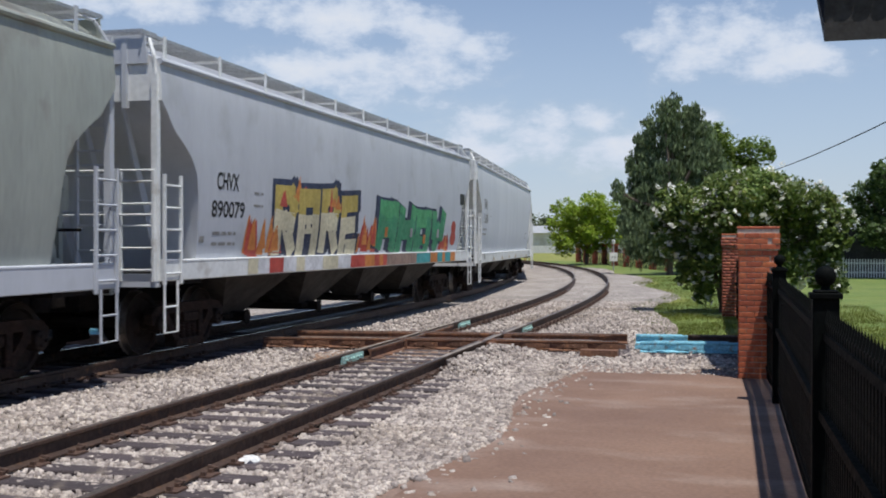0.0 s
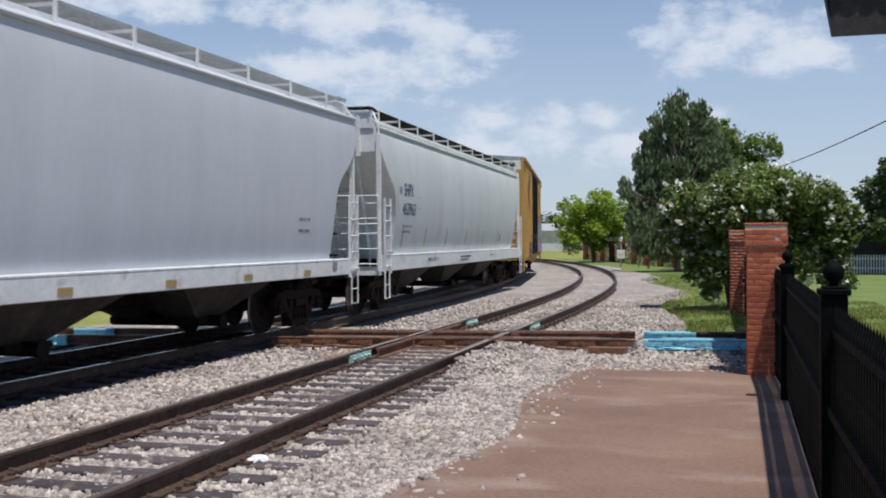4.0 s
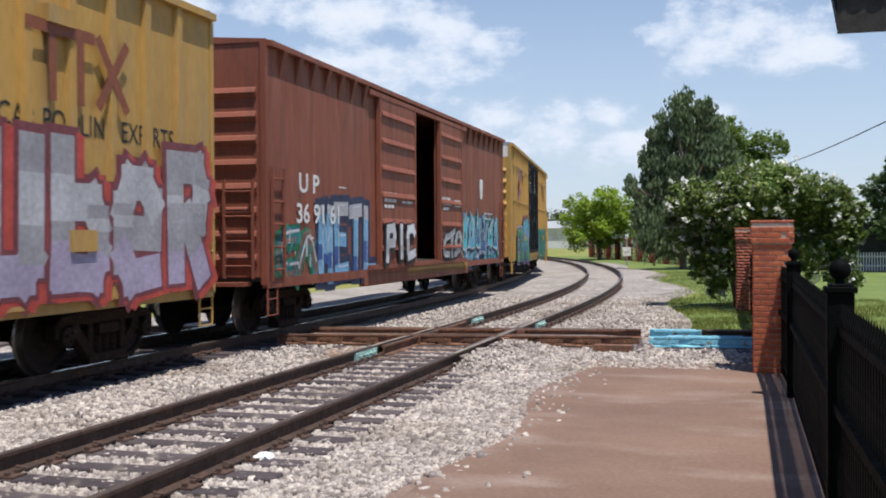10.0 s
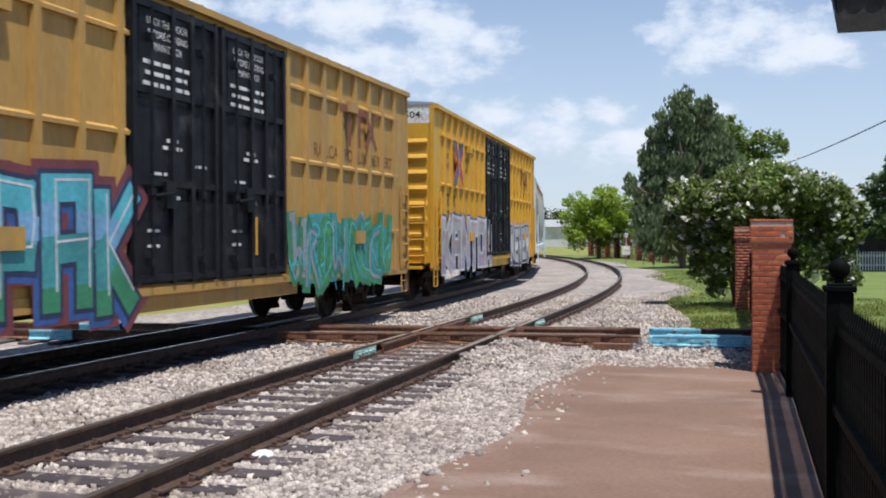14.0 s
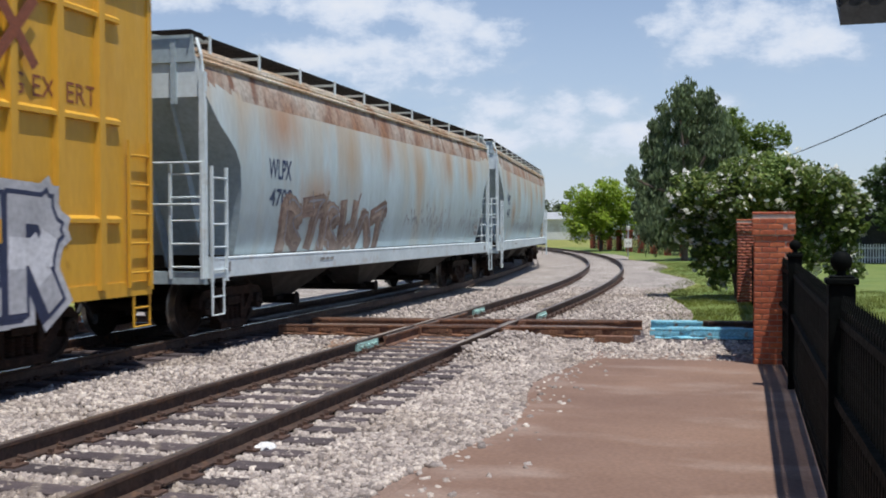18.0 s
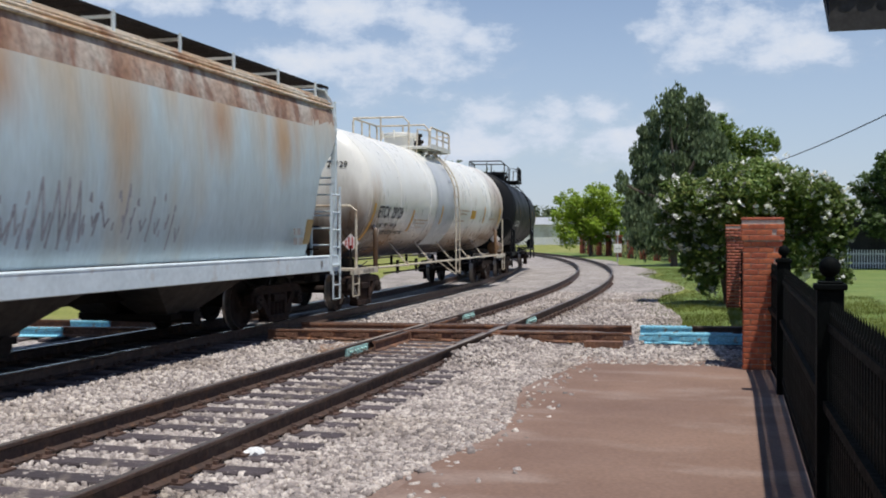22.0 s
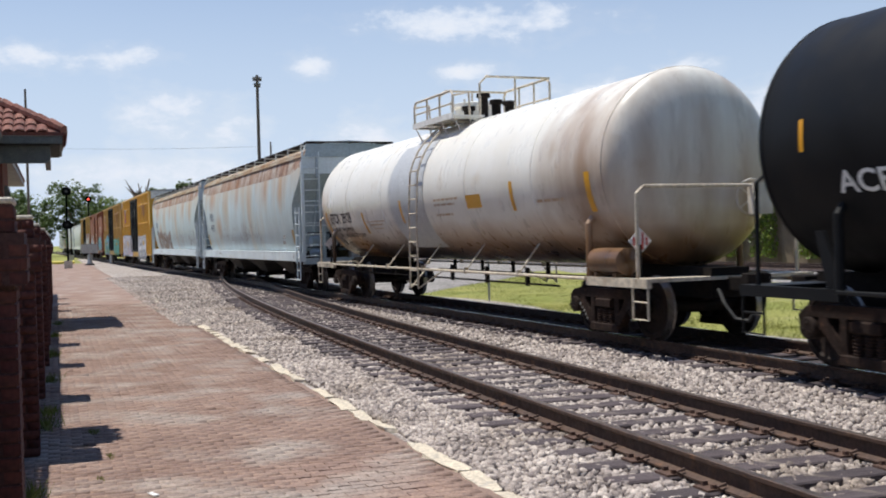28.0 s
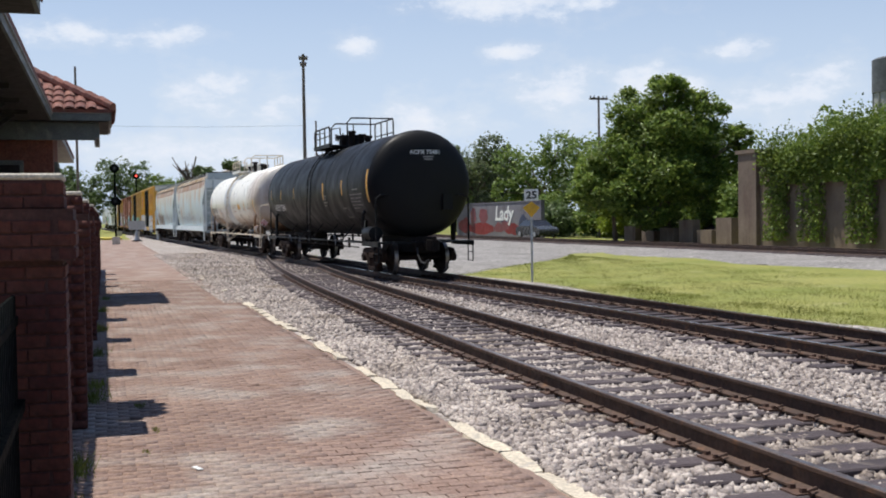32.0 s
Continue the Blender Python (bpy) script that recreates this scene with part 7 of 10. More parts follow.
    bars([(-3.5, -2.5, 2.55, 0.07), (-3.5, -2.6, 2.42, 0.07), (-3.5, -2.8, 2.29, 0.07), (-2.2, -1.4, 2.55, 0.05), (-2.2, -1.4, 2.42, 0.05), (1.3, 2.1, 2.62, 0.07), (1.3, 2.2, 2.49, 0.07), (1.4, 2.0, 2.36, 0.07), (2.6, 3.2, 2.6, 0.05), (2.6, 3.2, 2.46, 0.05)], lambda z: hw + 0.135, M["letter_white"], car)
    bm = bmesh.new()
    patch(bm, ((6.1, 2.8), (6.38, 2.8), (6.44, 3.12), (6.44, 3.38), (6.04, 3.38), (6.04, 3.12)), yf, 0.004)
    part("emblem", bm, M["letter_white"], car, "plain white shield")
    block_letters(car, "METL", -7.15, -3.8, 0.86, 2.3, ["sky", "blue", "sky", "sky", "silver"], "navy", 0.27, yf, 21, "light blue sprayed block letter on a dark blue ground", (-0.05, -0.06), "navy", "navy")
    block_letters(car, "PIC", -3.55, -1.3, 1.08, 1.9, ["white", "silver", "white"], "black", 0.2, lambda z: hw + 0.175, 22, "white sprayed letter on the door", shine=None)
    graffiti(car, 1.3, 3.3, 1.1, 1.8, ["white", "silver"], "black", 3, lambda z: hw + 0.14, 24, None, "white", "white sprayed letters on the door", 0.18)
    graffiti(car, 3.5, 8.6, 0.85, 2.2, ["cyan", "sky", "teal", "blue"], "navy", 8, yf, 23, "teal", "white", "turquoise and blue sprayed letters", 0.26)
    shards(car, 3.6, 8.5, 1.2, 2.5, ["cyan", "sky", "teal", "blue", "cyan"], "navy", "white", 6, lambda z: hw + 0.05, 26, "turquoise pointed sprayed letter")
    graffiti(car, -8.9, -7.2, 0.9, 1.7, ["teal", "brown"], "green", 2, yf, 25, None, "white", "", 0.3)
    put(car, 93.0, 18.7)

    # two yellow box cars with gridded sides
    for num, s_left, ln, paint, lab, seed in (("642504|.01", 113.6, 18.6, M["yellow"], "weathered yellow box car with gridded sides and colourful graffiti", 31),
                                              ("678034|.01", 134.1, 18.9, M["yellow_new"], "bright yellow box car with gridded sides and lilac graffiti", 41)):
        car, yf, half, hw = yellow_box_car("box_car", lab, ln, paint, True, num)
        flat = lambda z: hw + 0.105
        for key, x, z, w in (("TB|.01", -8.12, 2.42, 0.5), ("OX|.01", -7.32, 2.42, 0.52)):
            lettering(key, x, z, 0.33, yf, M["letter"], car, w)
        for key, x in zip(("64|.01", "25|.01", "04|.01") if seed == 31 else ("67|.01", "80|.01", "34|.01"), (-8.12, -7.32, -6.5)):
            lettering(key, x, 2.0, 0.32, yf, M["letter"], car, 0.52)
        for key, x, z in (("next|.0", -8.15, 3.66), ("load|.0", -8.15, 3.42), ("any|.0", -5.6, 3.66), ("road|.0", -5.6, 3.42)):
            lettering(key, x, z, 0.17, yf, M["letter"], car, 0.5)
        x_mark(car, flat, -7.3, -6.0, 3.03, 4.15)
        lettering("RAILCAR POOLING EXPERTS|.0", 3.8, 3.1, 0.24, yf, M["letter_rust"], car, 4.6)
        tall_mark(car, flat, 5.0, 6.95, 3.45, 4.1)
        door_words(car, hw, True)
        if seed == 31:
            block_letters(car, "ETA", -7.7, -5.3, 0.85, 2.0, ["leaf", "teal", "green"], "navy", 0.24, flat, seed, "green sprayed letter", halo="lilac")
            block_letters(car, "PAK", -5.2, -2.2, 0.75, 2.3, ["green", "teal", "sky", "cyan"], "navy", 0.32, flat, seed + 5, "blue and green sprayed block letter over a crimson cloud", (-0.1, -0.08), "blue", "maroon")
            graffiti(car, 2.6, 7.9, 0.72, 1.95, ["leaf", "teal", "grey", "green"], "green", 8, flat, seed + 1, "teal", "cyan", "green and teal sprayed letters", 0.24)
        else:
            block_letters(car, "KANTOM", -8.9, -1.4, 0.72, 2.1, ["lilac", "silver", "grey", "silver"], "white", 0.36, flat, seed, "grey and lilac sprayed block letter with a blue shade", (0.12, 0.06), "blue", None, "pink")
            block_letters(car, "KEVER", 2.6, 7.4, 0.72, 1.95, ["silver", "white", "silver"], "navy", 0.3, flat, seed + 1, "white and silver sprayed bubble letter", halo="silver", shine=None)
        end_number(car, half, "TBOX 642504|.01", hw)
        put(car, s_left, ln)

    # two pale blue hoppers streaked with rust
    for num, s_left, lab in (("4708|.02", 154.5, "pale blue covered hopper car streaked with rust and brown graffiti"), ("44175|.02", 174.25, "pale blue covered hopper car with a rusty roof edge")):
        car, yf, half = hopper("hopper_car", lab, 18.3, M["wl_paint"], M["sill_blue"], M["wl_end_shaded"], ROUND_SIDE, (0.93, 1.22), band=M["wl_rust"], crust=M["wl_crust"], walk_material=M["under"])
        lettering("WLPX|.02", -7.1, 2.46, 0.33, yf, M["letter_blue"], car, 0.92, curved=True)
        lettering(num, -7.0, 2.02, 0.29, yf, M["letter_blue"], car, 0.9, curved=True)
        bars([(-4.9, -4.2, 1.08, 0.05), (6.9, 7.3, 1.45, 0.12), (6.9, 7.3, 1.62, 0.12), (8.2, 8.35, 1.02, 0.12), (-8.6, -8.48, 1.02, 0.14)], lambda z: max(yf(z), 1.6), M["letter_grey"], car)
        if num.startswith("4708"):
            graffiti(car, -6.4, -0.8, 1.22, 2.1, ["rust", "brown", "rust"], "brown", 6, yf, 51, None, "grey", "faded rust-brown sprayed letters", 0.24)
            tag_lines(car, yf, 0.5, 4.5, 1.45, 2.3, 52, "grey")
            tag_lines(car, yf, 5.6, 8.4, 1.4, 2.2, 54, "grey")
        else:
            tag_lines(car, yf, -5.2, 2.8, 1.42, 2.3, 53, "grey")
            end_stripes(car, yf, M["stripe_dull"], (-8.0, 7.7), 1.45, 1.9, 0.3)
        put(car, s_left, 18.3)

    # white tank car
    st = [(-7.57, 1.4, 2.3, 0.13), (-4.27, 1.7, 2.22, 0.13), (-1.3, 1.9, 2.4, 0.13), (4.6, 2.0, 2.5, 0.13), (7.3, 1.9, 2.5, 0.16)]
    car, half = tank_car("tank_car", "stained cream white tank car with black lettering", 17.7, M["tank_white"], M["tank_white"], M["cream"], 4.85, st, M["stripe"], 1.05)
    lettering("ETCX  29129|.02", -7.15, 1.99, 0.27, tank_y, M["letter"], car, 1.93, curved=True, out=0.008)
    lettering("LD LMT  197200  LB  89450  KG|.01", -6.95, 1.79, 0.09, tank_y, M["letter"], car, 1.57, curved=True, out=0.008)
    lettering("LT WT      65800  LB  29850  KG  NEW 05-1988|.01", -6.94, 1.63, 0.09, tank_y, M["letter"], car, 2.31, curved=True, out=0.008)
    lettering("2 INCH HF COMP SHOES|.01", -8.20, 0.835, 0.06, lambda z: 1.415, M["letter"], car, 0.7)
    bars([(-4.0, -2.6, 1.97, 0.03), (-3.8, -2.8, 1.89, 0.03), (-3.6, -2.9, 1.8, 0.02), (0.9, 2.2, 2.3, 0.04), (0.9, 2.0, 2.2, 0.04), (0.9, 1.8, 2.0, 0.04), (5.6, 6.6, 2.1, 0.05)], tank_y, M["letter_faint"], car, out=0.01)
    bm = bmesh.new()
    for a, b in zip(np.linspace(1.35, 3.6, 48), np.linspace(1.35, 3.6, 48)[1:]):
        patch(bm, ((-1.75, a), (0.3, a), (0.3, b), (-1.75 - 0.35 * math.sin((b - 1.35) * 1.4), b)), tank_y, 0.005)
    part("repaint_patch", bm, M["tank_patch"], car, "pale grey repainted panel")
    bm = bmesh.new()
    patch(bm, ((2.6, 2.1), (3.3, 2.1), (3.3, 2.35), (2.6, 2.35)), tank_y, 0.006)
    part("warning_label", bm, M["stripe"], car)
    # hazard placards on brackets at both ends, facing along the train
    for s in (-1, 1):
        x, y, z, r = s * (half - 0.58), -1.15, 1.45, 0.19
        bm = bmesh.new()
        plate(bm, [(x, y, z - r), (x, y + r, z), (x, y, z + r), (x, y - r, z)], 0.012, "x")
        pc = part("placard", bm, M["placard"], car, "white and red diamond hazard placard")
        bm = bmesh.new()
        box(bm, x - 0.02, x + 0.02, y - 0.02, y + 0.02, 0.9, 1.4)
        part("placard_post", bm, M["under"], pc)
        bm = bmesh.new()
        xx = x - 0.004 if s < 0 else x + 0.016
        for k in (-0.55, -0.2, 0.2, 0.55):
            w = r * (0.85 - abs(k))
            vs = [bm.verts.new((xx, y + k * r - 0.016, z - w)), bm.verts.new((xx, y + k * r + 0.016, z - w)), bm.verts.new((xx, y + k * r + 0.016, z + w)), bm.verts.new((xx, y + k * r - 0.016, z + w))]
            bm.faces.new(vs)
        part("placard_print", bm, M["red"], pc)
    # the car's number on its head and on the near truck's frame
    end_mark(car, -1, "ETCX  29129|.02", 17.7 / 2 - 1.05, -0.55, 3.05, 0.13, 0.95, M["letter"])
    for t in [o for o in car.children if o.name.split(".")[0] == "truck"]:
        bm = bmesh.new()
        for k in range(5):
            x, z = 0.02 + 0.075 * k, -0.01
            box(bm, x, x + 0.032, -1.118, -1.112, z - 0.022, z + 0.022)
        o = part("stencil", bm, M["letter_grey"], t)
        o.matrix_basis = pose(-0.72, 0, 0.5, 0, 45, 0)
    put(car, 193.7, 17.7)

    # black tank car at the tail
    st = [(-7.25, 2.4, 2.75, 0.07), (-5.15, 2.35, 2.7, 0.07), (-2.65, 2.35, 2.75, 0.08), (2.15, 2.2, 2.75, 0.13), (4.75, 2.3, 2.75, 0.1), (7.68, 2.05, 2.95, 0.14)]
    car, half = tank_car("tank_car", "matt black tank car at the tail of the train", 17.0, M["tank_black"], M["tank_black"], M["tank_black"], 4.95, st, M["stripe"], 0.6, 0.55)
    lettering("ACFX 72481|.02", -6.75, 1.93, 0.24, tank_y, M["letter_white"], car, 2.15, curved=True, out=0.008)
    bars([(2.2, 2.7, 2.3, 0.04), (2.2, 2.6, 2.2, 0.04), (2.2, 2.7, 2.1, 0.04), (2.2, 2.5, 2.0, 0.04), (6.15, 6.75, 2.42, 0.035)], tank_y, M["letter_grey"], car, out=0.008)
    bm = bmesh.new()
    x0, x1, z0, z1 = 4.5, 5.1, 1.62, 1.92
    for a, b, c, d in ((x0, x1, z0, z0 + 0.02), (x0, x1, z1 - 0.02, z1), (x0, x0 + 0.02, z0, z1), (x1 - 0.02, x1, z0, z1)):
        patch(bm, ((a, c), (b, c), (b, d), (a, d)), tank_y, 0.008)
    part("data_panel", bm, M["letter_grey"], car)
    bm = bmesh.new()
    for a, b in zip(np.linspace(1.78, 2.34, 8), np.linspace(1.78, 2.34, 8)[1:]):
        patch(bm, ((5.75, a), (7.15, a), (7.15, b), (5.75, b)), tank_y, 0.005)
    part("data_panel", bm, M["panel_grey"], car, "dull grey data panel")
    bars([(5.8, 7.1, 2.28, 0.025), (5.85, 6.3, 2.17, 0.03), (6.4, 7.0, 2.17, 0.03), (5.85, 6.5, 2.07, 0.03), (6.6, 6.9, 2.07, 0.03), (5.85, 6.2, 1.97, 0.03), (6.3, 7.0, 1.97, 0.03), (5.9, 6.6, 1.88, 0.03)], tank_y, M["letter_grey"], car, out=0.012)
    e = half - 0.6
    head = lambda y, z: e + head_x(y, z) + 0.012
    end_mark(car, 1, "ACFX 72481|.02", e, 0.06, 3.36, 0.12, 0.88, M["letter_white"])
    bm = bmesh.new()
    for yy, zz, w in ((0.0, 3.27, 0.32), (0.04, 3.2, 0.26)):
        b = [bm.verts.new((head(y, z), y, z)) for y, z in ((yy, zz), (yy + w, zz), (yy + w, zz + 0.04), (yy, zz + 0.04))]
        bm.faces.new(b)
    part("lettering", bm, M["letter_grey"], car)
    put(car, 213.5, 17.0)


def end_mark(car, s, key, e, yc, z, h, width, material):
    """Writing on a tank's head; s: which end."""
    vs, fs = WORDS[key]
    x0, x1 = min(v[0] for v in vs), max(v[0] for v in vs)
    y0, y1 = min(v[1] for v in vs), max(v[1] for v in vs)
    bm = bmesh.new()
    bv = []
    for v in vs:
        yy, zz = yc + s * ((v[0] - x0) / (x1 - x0) - 0.5) * width, z + (v[1] - y0) / (y1 - y0) * h
        xx = e + head_x(yy, zz) + 0.012
        bv.append(bm.verts.new((s * xx, yy, zz)))
    for f in fs:
        bm.faces.new([bv[i] for i in f])
    part("lettering", bm, material, car)


def x_mark(car, yf, x0, x1, z0, z1):
    """The big crossed mark: four straight arms, each blue beside red, with a pale core."""
    mx, mz, w = (x0 + x1) / 2, (z0 + z1) / 2, (x1 - x0) * 0.125
    for sx, sz, upper, lower in ((-1, 1, "blue", "red"), (1, 1, "blue", "red"), (-1, -1, "red", "blue"), (1, -1, "red", "red")):
        ex, ez = mx + sx * (x1 - x0) * 0.4, mz + sz * (z1 - z0) * 0.4
        for key, dz, out in ((upper, w * 0.55, 0.004), (lower, -w * 0.55, 0.006)):
            bm = bmesh.new()
            stroke(bm, ((mx + sx * w * 0.5, mz + sz * w * 0.6 + dz), (ex, ez + dz)), w, yf, out + 0.0004 * (sx + sz))
            part("emblem", bm, SPRAY[key], car, key + " arm of a large crossed mark")
    bm = bmesh.new()
    stroke(bm, ((mx, mz - 0.22), (mx, mz + 0.22)), 0.05, yf, 0.011)
    part("emblem", bm, SPRAY["white"], car)


def tall_mark(car, yf, x0, x1, z0, z1):
    bm = bmesh.new()
    w = (x1 - x0)
    stroke(bm, ((x0, z1), (x0 + w * 0.62, z1)), 0.14, yf, 0.004)
    stroke(bm, ((x0 + w * 0.22, z1), (x0 + w * 0.22, z0)), 0.14, yf, 0.005)
    stroke(bm, ((x0 + w * 0.5, z1), (x0 + w * 0.5, z0)), 0.14, yf, 0.005)
    stroke(bm, ((x0 + w * 0.7, z1), (x0 + w, z0)), 0.14, yf, 0.005)
    stroke(bm, ((x0 + w, z1), (x0 + w * 0.7, z0)), 0.14, yf, 0.006)
    part("emblem", bm, M["letter_rust"], car, "tall brown angular mark")


def door_words(car, hw, both):
    y = lambda z: hw + 0.085
    for x in (-2.05, 0.4):
        bm = bmesh.new()
        box(bm, x - 0.08, x + 1.4, -hw - 0.09, -hw - 0.075, 3.42, 4.6)
        part("notice_panel", bm, M["door_black"], car)
        lettering("LOCK THIS DOOR|.0", x + 0.1, 4.4, 0.1, y, M["letter_white"], car, 1.05, out=0.012)
        lettering("BEFORE CLOSING|.0", x + 0.13, 4.24, 0.1, y, M["letter_white"], car, 1.02, out=0.012)
        lettering("MAIN DOOR|.0", x + 0.28, 4.08, 0.1, y, M["letter_white"], car, 0.72, out=0.012)
        bars([(x, x + 1.25, 3.88, 0.055), (x + 0.05, x + 1.2, 3.74, 0.055), (x, x + 1.28, 3.6, 0.055)], y, M["letter_white"], car, out=0.012)
    rows = []
    for x in (-1.95, 0.45):
        rows += [(x + 0.5, x + 0.8, 2.9, 0.05), (x + 0.4, x + 0.9, 2.8, 0.05), (x + 0.1, x + 0.5, 2.45, 0.04), (x + 1.2, x + 1.6, 2.6, 0.04),
                 (x + 0.6, x + 0.72, 1.9, 0.2), (x + 0.5, x + 0.85, 2.14, 0.05), (x, x + 0.3, 1.7, 0.04), (x, x + 0.3, 1.5, 0.04)]
    bars(rows, y, M["letter_white"], car)
    bm = bmesh.new()
    patch(bm, ((1.25, 1.35), (1.33, 1.35), (1.33, 1.95), (1.25, 1.95)), y, 0.004)
    part("reflective_stripe", bm, M["stripe"], car)


def end_number(car, half, key, hw):
    vs, fs = WORDS[key]
    x0, x1 = min(v[0] for v in vs), max(v[0] for v in vs)
    y0, y1 = min(v[1] for v in vs), max(v[1] for v in vs)
    bm = bmesh.new()
    bv = [bm.verts.new((-half - 0.034, hw - 0.55 - (v[0] - x0) / (x1 - x0) * 1.7 - 0.5, 4.55 + (v[1] - y0) / (y1 - y0) * 0.17)) for v in vs]
    for f in fs:
        bm.faces.new([bv[i] for i in f])
    part("lettering", bm, M["letter"], car)


def tag_lines(car, yf, x0, x1, z0, z1, seed, colour):
    """Thin looping sprayed lines."""
    rnd = random.Random(seed)
    x = x0
    i = 0
    while x < x1:
        bm = bmesh.new()
        z = rnd.uniform(z0, z0 + 0.3)
        top = rnd.uniform(z0 + 0.5, z1)
        w = rnd.uniform(0.12, 0.3)
        stroke(bm, ((x, z), (x + w * 0.5, top), (x + w, z + 0.1), (x + w * 1.3, (z + top) / 2)), 0.035, yf, 0.004 + 0.0005 * (i % 4))
        x += w * rnd.uniform(0.9, 1.8)
        i += 1
        part("graffiti", bm, SPRAY[colour], car, "thin sprayed scrawl")


M["sill_blue"] = surf("pale_blue_white_sill", (0.66, 0.73, 0.75), (0.56, 0.63, 0.65), 0.5, scale=1.2, fine=14, bump=0.03, fine_amp=0.1, spots=(0.45, 0.4, 0.35), spot_at=(0.6, 0.8))
# the side's pale blue, darkened to carry the shade at the car ends
M["wl_end_shaded"] = surf("shaded_pale_blue_paint", (0.38, 0.455, 0.49), (0.31, 0.38, 0.415), 0.55, scale=1.5, fine=14, fine_amp=0.15)
build_train()

# ---------------------------------------------------------------- more materials
M["wall_brick"] = surf("red_wall_brick", (0.46, 0.125, 0.055), (0.36, 0.095, 0.047), 0.85, scale=3, fine=30, bump=0.3, random_value=0.2, spots=(0.42, 0.2, 0.13), spot_at=(0.6, 0.78))
M["wall_bricks"] = surf("red_wall_bricks", (0.33, 0.088, 0.05), (0.24, 0.065, 0.042), 0.85, scale=3, fine=30, bump=0.3, island=0.2, spots=(0.4, 0.2, 0.13), spot_at=(0.62, 0.78))
# brick and mortar for piers viewed from the shaded side, shade in the colour
M["shaded_brick"] = surf("shaded_red_brick", (0.1, 0.028, 0.02), (0.07, 0.021, 0.016), 0.9, scale=3, fine=30, bump=0.3, random_value=0.2)
M["shaded_bricks"] = surf("shaded_red_bricks", (0.1, 0.028, 0.02), (0.07, 0.021, 0.016), 0.9, scale=3, fine=30, bump=0.3, island=0.2)
M["shaded_mortar"] = surf("shaded_mortar", (0.075, 0.03, 0.024), (0.055, 0.024, 0.02), 0.95, scale=4, fine=40)
M["mortar"] = surf("pale_mortar", (0.5, 0.42, 0.36), (0.4, 0.33, 0.28), 0.95, scale=4, fine=40)
M["cap_stone"] = surf("pale_cap_stone", (0.62, 0.56, 0.46), (0.5, 0.46, 0.39), 0.9, scale=4, fine=40)
M["iron"] = surf("black_painted_iron", (0.003, 0.004, 0.0038), (0.005, 0.006, 0.0057), 0.75, 0.0, spec=0.05, scale=6, fine=50, bump=0.08, spots=(0.02, 0.022, 0.02), spot_at=(0.68, 0.8))
M["clay"] = surf("red_clay_tile", (0.22, 0.085, 0.065), (0.15, 0.062, 0.05), 0.88, scale=3, fine=30, random_value=0.3, spots=(0.28, 0.2, 0.17), spot_at=(0.58, 0.76))
M["fascia"] = surf("grey_green_fascia_paint", (0.12, 0.14, 0.13), (0.09, 0.105, 0.1), 0.6, scale=1.5, fine=20, stretch=(0.4, 2, 2), spots=(0.2, 0.2, 0.18), spot_at=(0.6, 0.8))
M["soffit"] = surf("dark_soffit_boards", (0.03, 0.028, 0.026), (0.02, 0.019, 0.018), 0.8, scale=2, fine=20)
M["glass_dark"] = surf("dark_window_glass", (0.02, 0.022, 0.025), (0.03, 0.03, 0.034), 0.08, scale=2, fine=5, bump=0.0)
M["bark"] = surf("grey_brown_bark", (0.16, 0.12, 0.09), (0.1, 0.075, 0.06), 0.95, scale=3, fine=20, bump=0.8, stretch=(3, 3, 0.5))
M["leaf_rose"] = leaf_material("rose_leaf", (0.07, 0.125, 0.03), (0.2, 0.26, 0.065), (0.33, 0.35, 0.11))
M["leaf_dark"] = leaf_material("dark_leaf", (0.053, 0.096, 0.031), (0.131, 0.185, 0.064))
M["leaf_mid"] = leaf_material("green_leaf", (0.08, 0.145, 0.03), (0.22, 0.29, 0.065))
M["leaf_big"] = leaf_material("broad_tree_leaf", (0.07, 0.13, 0.024), (0.22, 0.29, 0.055), (0.36, 0.4, 0.1))
M["leaf_lime"] = leaf_material("yellow_green_leaf", (0.172, 0.287, 0.023), (0.345, 0.437, 0.046))
M["leaf_grey"] = leaf_material("grey_green_leaf", (0.088, 0.121, 0.055), (0.165, 0.198, 0.094))
M["leaf_vine"] = leaf_material("vine_leaf", (0.075, 0.13, 0.022), (0.2, 0.26, 0.042))
M["leaf_cedar"] = leaf_material("cedar_leaf", (0.1, 0.15, 0.075), (0.23, 0.29, 0.145))
M["petal"] = leaf_material("white_petal", (0.78, 0.77, 0.72), (0.86, 0.85, 0.8))
M["white_wood"] = surf("white_fence_paint", (0.76, 0.76, 0.73), (0.66, 0.66, 0.64), 0.6, scale=3, fine=20)
M["sheet"] = surf("pale_metal_cladding", (0.62, 0.63, 0.62), (0.54, 0.55, 0.55), 0.5, scale=0.3, fine=10, spots=(0.45, 0.44, 0.42))
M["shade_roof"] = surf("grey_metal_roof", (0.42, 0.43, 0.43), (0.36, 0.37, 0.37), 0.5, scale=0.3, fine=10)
M["wall_old"] = surf("stained_old_plaster", (0.2, 0.15, 0.11), (0.14, 0.105, 0.078), 0.95, scale=0.5, fine=8, bump=0.2, fine_amp=0.14, spots=(0.12, 0.08, 0.06), spot_at=(0.5, 0.68), spot_stretch=(1.6, 1.6, 0.4), world=True)
M["mural"] = surf("grey_mural_paint", (0.17, 0.16, 0.18), (0.135, 0.125, 0.145), 0.8, scale=0.4, fine=10, spots=(0.11, 0.095, 0.11), world=True)
